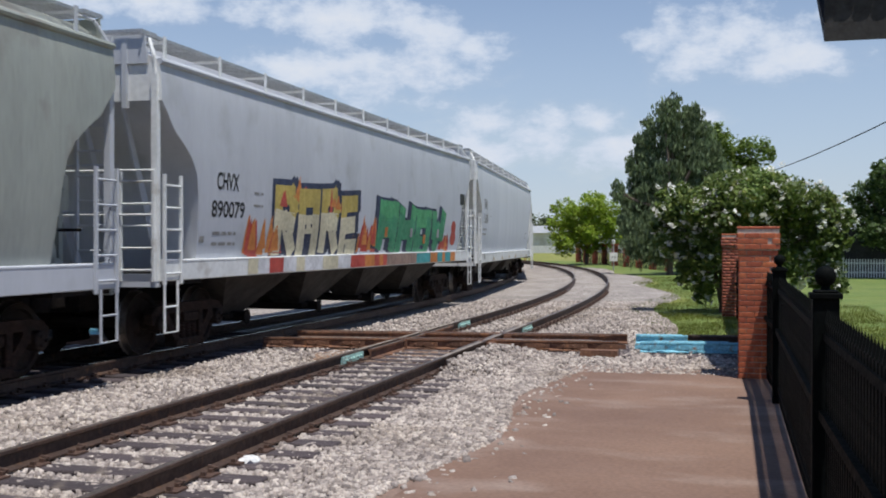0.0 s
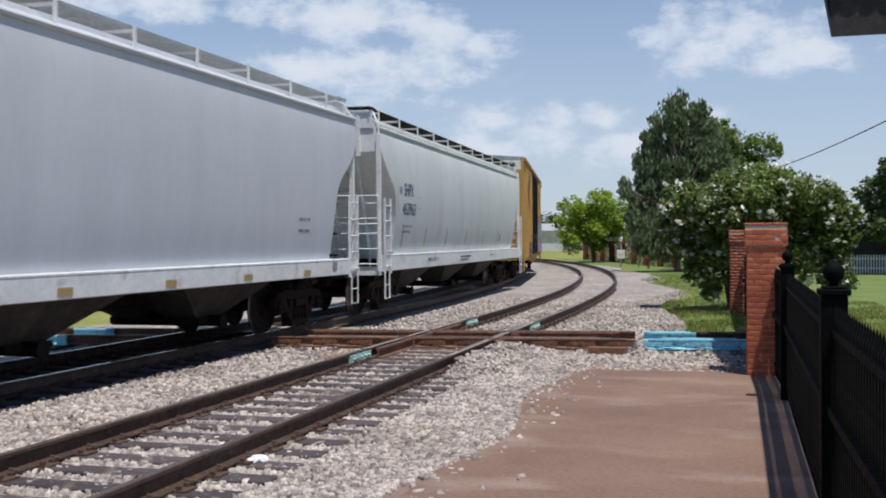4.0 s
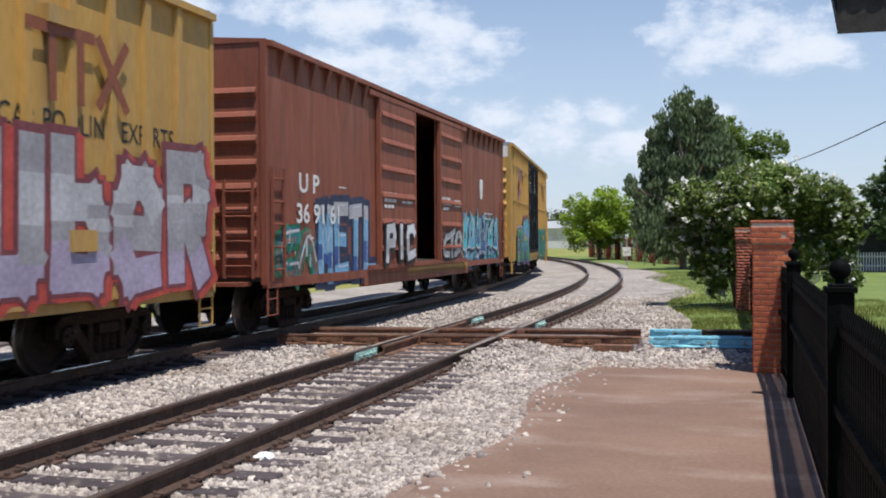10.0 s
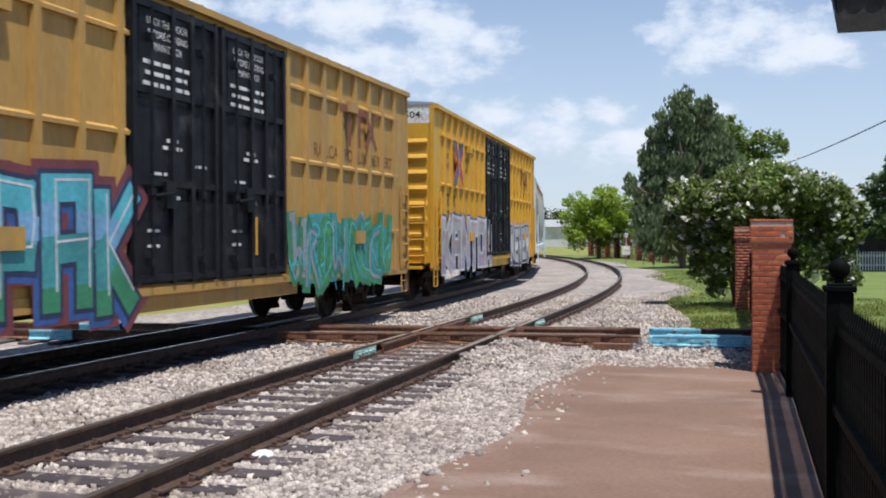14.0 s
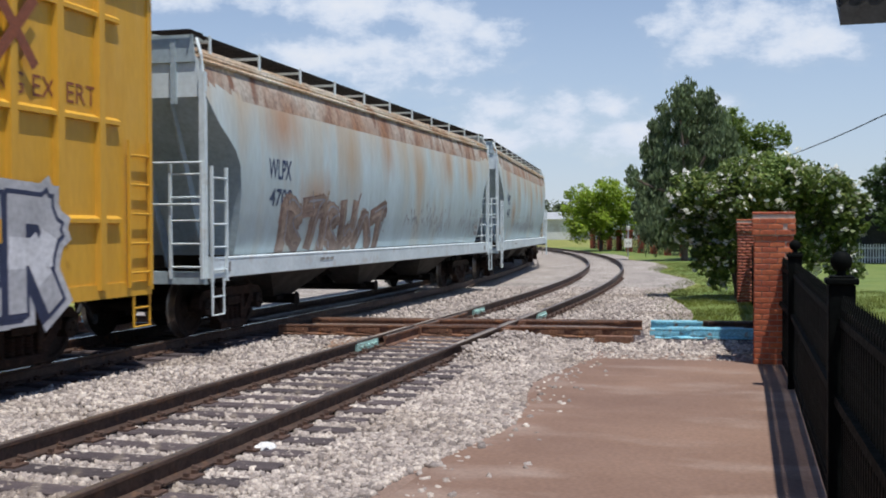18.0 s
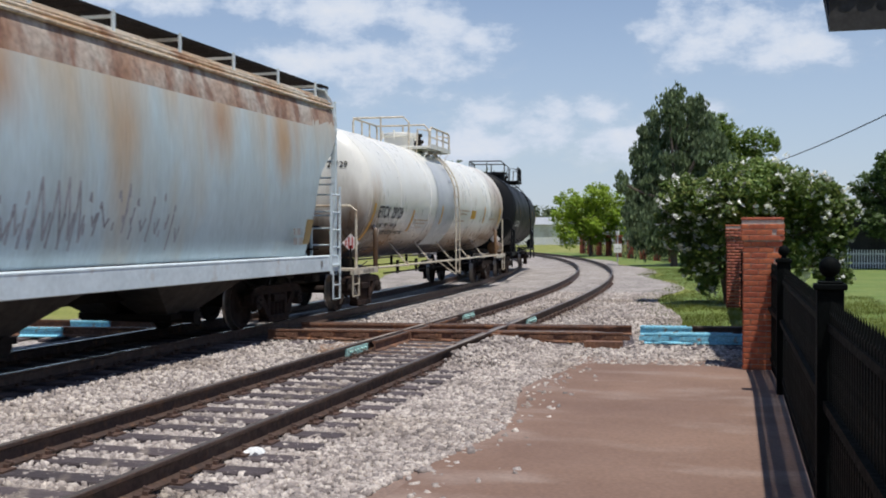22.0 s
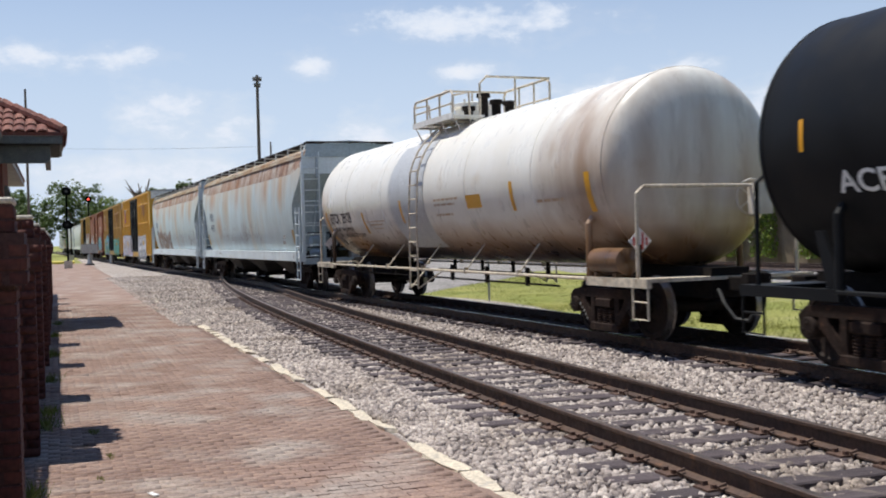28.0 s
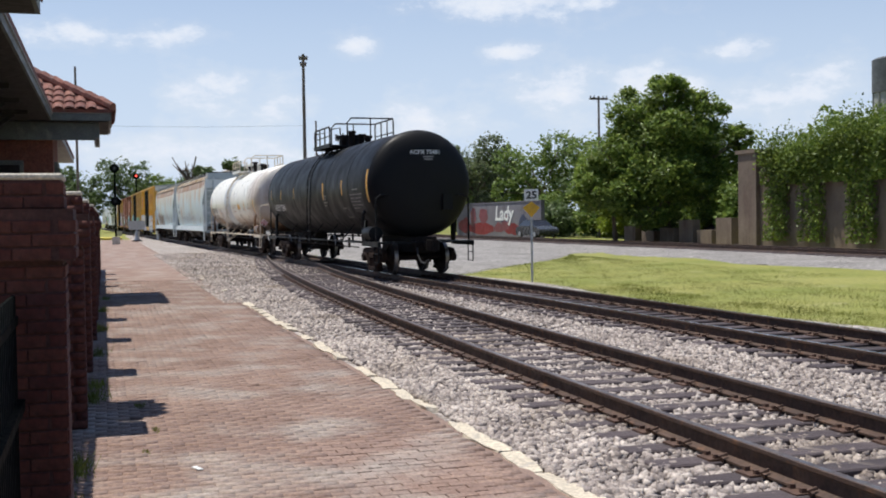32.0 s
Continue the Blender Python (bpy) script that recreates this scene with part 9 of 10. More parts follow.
def station():
    st = thing("station_building", "brick railway station with red clay tile hip roofs", "station building")
    # walls
    for nm, x0, x1, y0, y1 in (("wall", -43.5, -11.8, -3.6, -3.3), ("wall", -43.5, -43.2, -12.0, -3.6), ("wall", -12.1, -11.8, -12.0, -3.6), ("wall", -43.5, -11.8, -12.3, -12.0)):
        bm = bmesh.new()
        box(bm, x0, x1, y0, y1, GZ, 3.95)
        part(nm, bm, M["station_brick"], st)
    # projecting bay
    for x0, x1, y0, y1 in ((-28.9, -28.65, -3.3, -1.5), (-26.35, -26.1, -3.3, -1.5), (-28.9, -26.1, -1.5, -1.25)):
        bm = bmesh.new()
        box(bm, x0, x1, y0, y1, GZ, 3.9)
        part("bay_wall", bm, M["station_brick"], st)
    for x in (-14.5, -17.5, -20.5, -23.5):
        window(st, x, -3.28, 0.9, 2.9, 1.1, "y")
    window(st, -26.08, -2.4, 0.9, 2.9, 0.9, "x")
    window(st, -27.5, -1.23, 0.9, 2.9, 1.2, "y")
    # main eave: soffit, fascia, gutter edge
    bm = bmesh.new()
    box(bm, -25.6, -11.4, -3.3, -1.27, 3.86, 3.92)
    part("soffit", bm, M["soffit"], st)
    board(st, "fascia", (-11.4, -1.25, 3.86), (-25.7, -1.25, 3.86), 0.22, 0.04, M["fascia"])
    board(st, "fascia", (-11.4, -1.23, 3.98), (-25.7, -1.23, 3.98), 0.1, 0.05, M["fascia_light"])
    for x in (-12.2, -14.4, -16.6, -18.8, -21.0, -23.2):
        bracket(st, x, -3.28, 3.8, 0, 1, 1.7, 1.1)
    slope(st, (-11.301, -1.2, 4.09), (-44.0, -1.2, 4.09), 5.5, 2.9, 4.0, 4.0, 0)
    slope(st, (-44.0, -12.6, 4.09), (-11.301, -12.6, 4.09), 5.9, 2.9, 4.0, 4.0, 0)
    slope(st, (-11.3, -12.6, 4.09), (-11.3, -1.2, 4.09), 4.0, 2.9, 5.7, 5.7, 0)
    bm = bmesh.new()
    box(bm, -43.9, -29.5, -3.3, -1.27, 3.86, 3.92)
    part("soffit", bm, M["fascia_light"], st)
    board(st, "fascia", (-29.5, -1.25, 3.86), (-44.0, -1.25, 3.86), 0.22, 0.04, M["fascia_light"])
    board(st, "fascia", (-44.0, -12.6, 3.86), (-44.0, -1.25, 3.86), 0.22, 0.04, M["fascia"])
    # bay roof with hips, tiles on the slopes that are seen
    x0, x1, y1 = -29.5, -25.6, 0.0
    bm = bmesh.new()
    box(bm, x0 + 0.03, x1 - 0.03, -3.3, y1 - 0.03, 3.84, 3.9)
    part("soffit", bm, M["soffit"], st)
    board(st, "fascia", (x1, -3.0, 3.86), (x1, y1, 3.86), 0.24, 0.05, M["fascia"])
    board(st, "fascia", (x1 + 0.02, -3.0, 4.02), (x1 + 0.02, y1, 4.02), 0.08, 0.05, M["fascia_light"])
    board(st, "fascia", (x0, y1, 3.86), (x1, y1, 3.86), 0.24, 0.05, M["fascia"])
    board(st, "fascia", (x0, -3.0, 3.86), (x0, y1, 3.86), 0.24, 0.05, M["fascia"])
    board(st, "beam", (x1 - 0.35, -3.0, 3.45), (x1 - 0.35, y1 - 0.3, 3.45), 0.4, 0.12, M["fascia"])
    board(st, "beam", (x0 + 0.3, y1 - 0.3, 3.5), (x1 - 0.3, y1 - 0.3, 3.5), 0.34, 0.12, M["fascia"])
    rise, run = 1.1, (x1 - x0) / 2 + 0.06
    slope(st, (x1 + 0.06, -4.5, 4.11), (x1 + 0.06, y1 + 0.06, 4.11), run, rise, 0.0, run, 170)
    slope(st, (x0 - 0.06, y1 + 0.06, 4.11), (x0 - 0.06, -4.5, 4.11), run, rise, run, 0.0, 0)
    slope(st, (x1 + 0.06, y1 + 0.06, 4.11), (x0 - 0.06, y1 + 0.06, 4.11), run, rise, run - 0.01, run - 0.01, 60)
    ridge_tiles(st, (x1 + 0.06, y1 + 0.06, 4.13), (x1 + 0.06 - run, y1 + 0.06 - run, 4.13 + rise))
    ridge_tiles(st, (x0 - 0.06, y1 + 0.06, 4.13), (x1 + 0.06 - run, y1 + 0.06 - run, 4.13 + rise))
    ridge_tiles(st, (x1 + 0.06 - run, y1 - run, 4.13 + rise), (x1 + 0.06 - run, -4.5, 4.13 + rise))
    # near porch end: the tip of a tiled eave
    bm = bmesh.new()
    box(bm, -12.3, -11.3, -3.3, -0.82, 3.8, 3.86)
    part("soffit", bm, M["soffit"], st)
    board(st, "fascia", (-11.3, -3.0, 3.8), (-11.3, -0.8, 3.8), 0.2, 0.05, M["fascia"])
    board(st, "fascia", (-12.3, -0.8, 3.8), (-11.3, -0.8, 3.8), 0.2, 0.05, M["fascia"])
    slope(st, (-11.25, -3.0, 4.01), (-11.25, -0.75, 4.01), 0.55, 0.35, 0.0, 0.55, 24)
    slope(st, (-11.25, -0.75, 4.01), (-12.35, -0.75, 4.01), 0.55, 0.35, 0.54, 0.54, 24)


M["station_brick"] = surf("station_brick", (0.2, 0.07, 0.045), (0.15, 0.052, 0.036), 0.9, scale=2, fine=25, bump=0.3, spots=(0.26, 0.12, 0.08), spot_at=(0.58, 0.75), world=True)
M["fascia_light"] = surf("grey_trim_paint", (0.27, 0.29, 0.28), (0.21, 0.23, 0.22), 0.6, scale=2, fine=20)
station()


def shelter_wing():
    """Low tiled wing past the end of the platform; its open eave follows the rafters."""
    st = thing("station_shelter", "small brick building with a tiled eave and dark rafters", "building")
    x0, y1, z0 = 15.2, -1.05, 4.28
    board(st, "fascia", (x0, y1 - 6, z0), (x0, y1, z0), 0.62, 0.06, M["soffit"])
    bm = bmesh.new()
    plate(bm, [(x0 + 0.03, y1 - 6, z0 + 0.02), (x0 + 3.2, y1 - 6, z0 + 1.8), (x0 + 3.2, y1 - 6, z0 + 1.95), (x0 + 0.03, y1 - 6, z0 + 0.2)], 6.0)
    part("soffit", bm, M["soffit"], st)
    slope(st, (x0 - 0.05, y1 + 0.06, z0 + 0.66), (x0 - 0.05, y1 - 6, z0 + 0.66), 3.2, 1.85, 0.0, 0.0, 160)
    ridge_tiles(st, (x0 - 0.05, y1 + 0.04, z0 + 0.68), (x0 + 3.1, y1 + 0.04, z0 + 2.53))
    for y0_, y1_ in ((y1 - 6, y1 - 5.7), (y1 - 2.8, y1 - 2.5)):
        bm = bmesh.new()
        box(bm, x0 + 1.6, x0 + 3.2, y0_ - 0.4, y1_ - 0.4, GZ - 0.1, z0 + 0.9)
        part("wall", bm, M["station_brick"], st)


shelter_wing()

# ---------------------------------------------------------------- trees and planting
RND = random.Random(77)


def rose_bush():
    lobes = [(-0.1, -0.5, 3.1, 1.3, 1.5, 0.85), (-0.2, 1.2, 2.75, 0.9, 0.9, 0.75), (0.2, -1.8, 2.9, 1.1, 0.95, 0.7), (-0.2, 1.6, 2.1, 0.45, 0.5, 0.7), (0.3, -0.2, 3.4, 0.95, 1.1, 0.5), (-0.2, 0.5, 1.5, 0.7, 0.8, 0.8), (0.1, -1.4, 1.5, 0.7, 0.9, 0.8),
             (0.0, -2.3, 2.1, 0.7, 0.6, 0.75), (-0.3, 1.1, 1.3, 0.35, 0.4, 0.7), (0.1, -2.4, 1.1, 0.6, 0.5, 0.7), (-0.5, 0.3, 2.6, 0.8, 1.0, 0.6), (-0.3, 0.75, 0.75, 0.3, 0.35, 0.5), (0.4, -1.2, 2.2, 0.8, 0.9, 0.6), (0.0, -2.6, 2.55, 0.5, 0.45, 0.45)]
    t, rng = tree("flowering_bush", "large arching green bush with white blossoms over the fence", 29.8, 0.2, lobes, 1.4, 0.07, M["leaf_rose"], 40000, 0.115, 5, category="bush", lift=0.3, clump=0.3, stems=5)
    pts = crown_points(np.random.default_rng(9), lobes, 760, 0.3, 1.14)
    c = pts[:, None, :] + np.random.default_rng(3).normal(0, 0.035, (len(pts), 5, 3))
    part("blossom", leaf_mesh("blossom", c.reshape(-1, 3), 0.13, M["petal"], rng), None, t, "white blossoms")


rose_bush()


def far_trees():
    def put_tree(label, x, y, h, w, mat, n, size, seed, base=None, k=10, trunk=0.16, group=""):
        rnd = random.Random(seed)
        base = h * 0.18 if base is None else base
        tree("tree", label, x, y, mound(rnd, k, w, h, base), h * 0.45, trunk, M[mat], int(n * 1.7), size, seed, group)

    # beyond the curve
    plumes = [(0.0, 0.3, 2.6, 1.9, 2.5, 2.0), (0.0, -1.6, 3.4, 1.6, 1.8, 2.1)]
    prnd = random.Random(3)
    for y, top, r in ((2.9, 5.2, 0.55), (2.3, 6.8, 0.55), (1.7, 8.0, 0.6), (1.1, 9.0, 0.6), (0.4, 9.9, 0.62), (-0.2, 10.2, 0.6), (-0.8, 9.4, 0.6), (-1.4, 9.7, 0.55), (-1.9, 8.6, 0.6), (-2.6, 7.6, 0.6), (-3.1, 6.2, 0.6)):
        for f in (0.35, 0.58, 0.78, 0.93):
            plumes.append((prnd.uniform(-0.7, 0.7), y * (0.55 + 0.45 * f) + prnd.uniform(-0.15, 0.15), top * f, r * (1.5 - 0.8 * f), r * (1.5 - 0.8 * f), top * 0.1 + 0.25))
    tree("tree", "tall upright grey-green tree with feathery plumes", 64.7, 4.0, plumes, 4.5, 0.2, M["leaf_cedar"], 60000, 0.15, 11, lift=0.0, clump=0.5, upright=True)
    put_tree("mid-green rounded tree behind the dark one", 68.0, 1.0, 9.3, 5.6, "leaf_mid", 12000, 0.2, 12, 2.5)
    put_tree("small yellow-green round tree by the curve", 92.0, 12.6, 6.4, 6.4, "leaf_lime", 12000, 0.2, 13, 0.2, 14)
    put_tree("dark tree behind the lawn", 62.0, -8.0, 6.6, 5.0, "leaf_dark", 8000, 0.2, 14, 0.6)
    put_tree("dark tree behind the lawn", 68.0, -13.5, 7.0, 6.0, "leaf_dark", 6000, 0.25, 15, 1.0)
    put_tree("round dark tree inside the curve", 108.0, 27.5, 9.5, 8.0, "leaf_dark", 8000, 0.3, 16)
    for i, (x, y, h, w) in enumerate(((255, 50, 9, 16), (262, 40, 7, 14), (250, 66, 11, 16), (265, 30, 8, 14), (245, 85, 10, 18), (240, 105, 12, 18))):
        put_tree("far rounded tree on the horizon", x, y, h, w, ("leaf_grey", "leaf_dark", "leaf_mid")[i % 3], 2600, 0.8, 20 + i, 0.4, 7, 0.25, "far trees past the curve")
    for i, (x, y, h, w) in enumerate(((80, 2.5, 6, 6), (86, -1.0, 5, 6), (76, -12, 8, 8), (92, 3, 7, 7))):
        put_tree("green tree behind the iron fence", x, y, h, w, ("leaf_mid", "leaf_dark")[i % 2], 4000, 0.3, 30 + i, 0.6, 8)
    # big tree across the field
    rnd = random.Random(2)
    lobes = [(0, 0, 6.0, 3.4, 3.6, 3.2), (-0.5, 3.2, 4.6, 2.4, 2.4, 1.9), (0.3, -3.4, 5.0, 2.4, 2.2, 2.0), (0.2, 1.8, 8.0, 2.2, 2.1, 1.8), (-0.2, -2.0, 8.2, 2.0, 1.9, 1.7), (0.3, 0.1, 9.3, 1.7, 1.5, 1.4), (2.4, 0.2, 4.2, 2.2, 2.6, 1.8),
             (2.0, -2.6, 3.0, 1.8, 2.0, 1.3), (2.0, 2.6, 2.7, 1.7, 1.8, 1.3), (1.8, 0.6, 6.9, 1.7, 2.2, 1.5), (1.2, 4.3, 6.3, 1.2, 1.3, 1.2), (1.0, -4.6, 3.4, 1.6, 1.5, 1.5), (2.3, -0.9, 1.8, 1.4, 1.8, 0.9)]
    lobes = [(a * 0.88 + b * 0.48, -a * 0.48 + b * 0.88, c, d, e, f) for a, b, c, d, e, f in lobes]
    tree("tree", "big broad-leaved tree with a dense rounded crown", -61.5, 33.6, lobes, 4.0, 0.4, M["leaf_big"], 90000, 0.2, 41, clump=0.26)
    put_tree("yellow-green tree beside the painted wall", -67.5, 33.0, 6.6, 5.5, "leaf_lime2", 7000, 0.26, 42, 0.8)
    put_tree("green tree beside the painted wall", -70.0, 38.0, 7.4, 6.0, "leaf_mid", 6000, 0.28, 43, 0.8)
    for i, (x, y, h, w, m) in enumerate(((-105, 36, 10.8, 8.5, "leaf_grey"), (-98, 40, 10.0, 9.5, "leaf_mid"), (-91, 44, 10.2, 9.5, "leaf_dark"), (-84, 42, 9.6, 9, "leaf_mid"), (-78, 44, 9.8, 9, "leaf_dark"), (-72, 40, 8.8, 8, "leaf_mid"), (-112, 40, 9.5, 10, "leaf_mid"),
                                        (-52, 42, 8.5, 8, "leaf_mid"), (-45, 43, 8.2, 8, "leaf_lime2"), (-38, 41, 7.8, 8, "leaf_mid"), (-30, 41, 8.2, 8, "leaf_dark"), (-23, 40, 7.4, 8, "leaf_mid"), (-15, 40, 8.0, 9, "leaf_mid"),
                                        (-7, 39, 5.4, 8, "leaf_lime2"), (1, 40, 5.6, 9, "leaf_mid"), (9.5, 40, 8.2, 4.6, "leaf_mid"), (17, 40, 6.0, 9, "leaf_dark"), (25, 40, 6.6, 9, "leaf_mid"), (34, 42, 8.5, 9, "leaf_mid"), (44, 44, 9, 10, "leaf_dark"), (55, 46, 9, 10, "leaf_mid"))):
        put_tree("leafy tree in the belt behind the far track", x, y, h, w, m, 5200, 0.3, 50 + i, 0.4, 9, 0.2, "tree belt behind the far track")
    # down the line
    for i, (x, y, h, w, m) in enumerate(((-149, 17, 11.5, 4, "leaf_dark"), (-152, 13.5, 10.5, 4, "leaf_dark"), (-200, 3.0, 14.5, 10, "leaf_dark"), (-205, -4, 12.5, 9, "leaf_dark"), (-198, 11, 10.6, 10, "leaf_mid"), (-215, 19, 11, 12, "leaf_dark"), (-190, -9, 13, 10, "leaf_dark"), (-210, 8, 11, 11, "leaf_mid"), (-170, 30, 8, 12, "leaf_mid"), (-150, 40, 9, 12, "leaf_dark"), (-128, 42, 9.5, 10, "leaf_mid"), (-180, 24, 7, 9, "leaf_dark"))):
        put_tree("distant dark tree down the line", x, y, h, w, m, 3000, 0.45, 80 + i, 0.5, 8, 0.2, "distant trees down the line")


M["leaf_lime2"] = leaf_material("sunlit_yellow_green_leaf", (0.115, 0.172, 0.017), (0.253, 0.31, 0.034))
far_trees()


def bare_tree():
    t = thing("dead_tree", "bare dead tree behind the train", "tree", m=pose(-158, 11.5, GZ))
    rnd = random.Random(6)
    bm = bmesh.new()
    taper(bm, [(0, 0, 0), (0.1, 0.1, 4), (0, 0.3, 7.5)], [0.35, 0.25, 0.16])
    part("trunk", bm, M["bark"], t)
    for k in range(16):
        a = rnd.uniform(-1, 1) * 3.0
        z = rnd.uniform(5.0, 7.4)
        tip = Vector((rnd.uniform(-1, 1), a, z + rnd.uniform(1.0, 4.2)))
        bm = bmesh.new()
        mid = Vector((0, a * 0.45, z + (tip.z - z) * 0.4))
        taper(bm, [(0, 0.25, z), mid, tip], [0.16, 0.11, 0.05], 5)
        part("branch", bm, M["bark"], t)
        for q in range(3):
            bm = bmesh.new()
            taper(bm, [mid, mid + Vector((0, rnd.uniform(-1, 1), rnd.uniform(0.4, 1.6)))], [0.08, 0.04], 4)
            part("twig", bm, M["bark"], t)


bare_tree()


# ---------------------------------------------------------------- far side: old walls, mural, water tower
def old_wall():
    w = thing("ruined_wall", "ruined plaster wall overgrown with hanging vines", "wall")
    y = 33.2
    bm = bmesh.new()
    box(bm, -50.6, -16.0, y, y + 0.5, GZ - 0.1, 4.6)
    part("wall_panel", bm, M["wall_old"], w)
    for x in (-51.4, -33.4, -16.4):
        bm = bmesh.new()
        far = x < -51
        box(bm, x - (0.85 if far else 0.25), x + (0.85 if far else 0.25), y - 0.25, y + 0.8, GZ - 0.1, 4.75 if far else 4.7)
        part("pillar", bm, M["wall_old"], w, "brown stained pillar" if far else "")
    bm = bmesh.new()
    box(bm, -52.4, -50.5, y - 0.35, y + 0.9, 4.75, 4.95)
    part("coping", bm, M["wall_old"], w)
    # low broken wall under the big tree
    for i, x in enumerate((-60.5, -58.2, -56.1, -54.0, -63.0, -65.5)):
        bm = bmesh.new()
        h = (0.7, 1.2, 0.6, 1.3, 0.5, 0.8)[i]
        box(bm, x - 0.8, x + 0.8, y - 0.1, y + 0.4, GZ - 0.1, h)
        part("wall_stub", bm, M["wall_old"], w)
    # vines: sheets of leaves over the top and hanging strands
    rng = np.random.default_rng(14)
    n = 95000
    x = rng.uniform(-49.8, -16, n)
    top = rng.uniform(0, 1, n) < 0.5
    drop = np.where(np.sin(x * 1.9) + 0.6 * np.sin(x * 4.7 + 1) > -0.1, 4.6, 1.7)
    z = np.where(top, 4.8 + rng.normal(0, 0.5, n) + 0.5 * np.sin(x * 0.7), 4.7 - rng.uniform(0, 1, n) ** 1.3 * drop)
    yy = y - 0.1 - rng.uniform(0, 0.45, n) + np.where(top, rng.uniform(-0.6, 2.2, n), 0)
    part("vines", leaf_mesh("vines", np.stack([x, yy, z], 1), 0.15, M["leaf_vine"], rng, 0.1), None, w, "hanging green vines")


old_wall()


def mural_wall():
    w = thing("mural_wall", "low grey wall with red and maroon mural and white script", "wall")
    y = 34.2
    bm = bmesh.new()
    box(bm, -106, -83.5, y, y + 0.3, GZ - 0.1, 2.75)
    part("wall_panel", bm, M["mural"], w)
    bm = bmesh.new()
    box(bm, -106.1, -83.4, y - 0.05, y + 0.35, 2.75, 2.85)
    part("coping", bm, M["mural"], w)
    rnd = random.Random(4)

    def blob(cx, cz, rx, rz, mat, out, k=14):
        bm = bmesh.new()
        pts = [(cx + rx * math.cos(a) * rnd.uniform(0.75, 1.15), y - out, cz + rz * math.sin(a) * rnd.uniform(0.75, 1.15)) for a in np.linspace(0, math.tau, k + 1)[:-1]]
        bm.faces.new([bm.verts.new(p) for p in pts])
        part("painted_shape", bm, mat, w)
    for cx, cz, rx, rz, mat, out in ((-98.6, 0.45, 4.2, 0.6, M["mural_red"], 0.004), (-97.8, 1.6, 1.3, 0.75, SPRAY["maroon"], 0.008), (-100.8, 1.6, 0.9, 0.9, SPRAY["maroon"], 0.008), (-93.5, 0.5, 1.6, 0.5, SPRAY["maroon"], 0.006),
                                     (-91.8, 1.0, 1.0, 0.8, SPRAY["maroon"], 0.007), (-90.0, 0.4, 2.2, 0.5, M["mural_red"], 0.005), (-103.5, 0.7, 1.8, 0.8, M["mural_red"], 0.004), (-87.5, 0.9, 1.0, 0.8, SPRAY["navy"], 0.006)):
        blob(cx, cz, rx, rz, mat, out)
    vs, fs = WORDS["Lady|.03"]
    x0, x1 = min(v[0] for v in vs), max(v[0] for v in vs)
    z0, z1 = min(v[1] for v in vs), max(v[1] for v in vs)
    for key, grow, mat, out in (("shadow", 0.09, SPRAY["navy"], 0.012), ("word", 0.0, M["letter_white"], 0.016)):
        bm = bmesh.new()
        bv = [bm.verts.new((-94.6 + (v[0] - x0) / (x1 - x0) * 4.6 + grow + (v[1] - z0) * 0.4, y - out, 0.75 + (v[1] - z0) / (z1 - z0) * 1.75 - grow)) for v in vs]
        for f in fs:
            bm.faces.new([bv[i] for i in f])
        part("lettering", bm, mat, w, "white script word" if key == "word" else "")


mural_wall()


def water_tower():
    t = thing("water_tower", "tall grey steel water tower with a dark top band", "water tower", m=pose(-91.6, 76.7, GZ))
    bm = bmesh.new()
    lathe(bm, [(0, 2.6), (13.6, 2.6)], "z", n=32)
    part("shaft", bm, M["tower"], t, smooth=True)
    bm = bmesh.new()
    lathe(bm, [(13.6, 2.75), (16.9, 2.75), (17.1, 2.4), (17.2, 0.3)], "z", n=32)
    part("tank_top", bm, M["tower_top"], t, smooth=True)
    for k in range(12):
        a = k * math.tau / 12
        bm = bmesh.new()
        rod(bm, ((math.cos(a) * 2.65, math.sin(a) * 2.65, 0), (math.cos(a) * 2.65, math.sin(a) * 2.65, 13.6)), 0.09, 5)
        part("rib", bm, M["tower"], t)


water_tower()


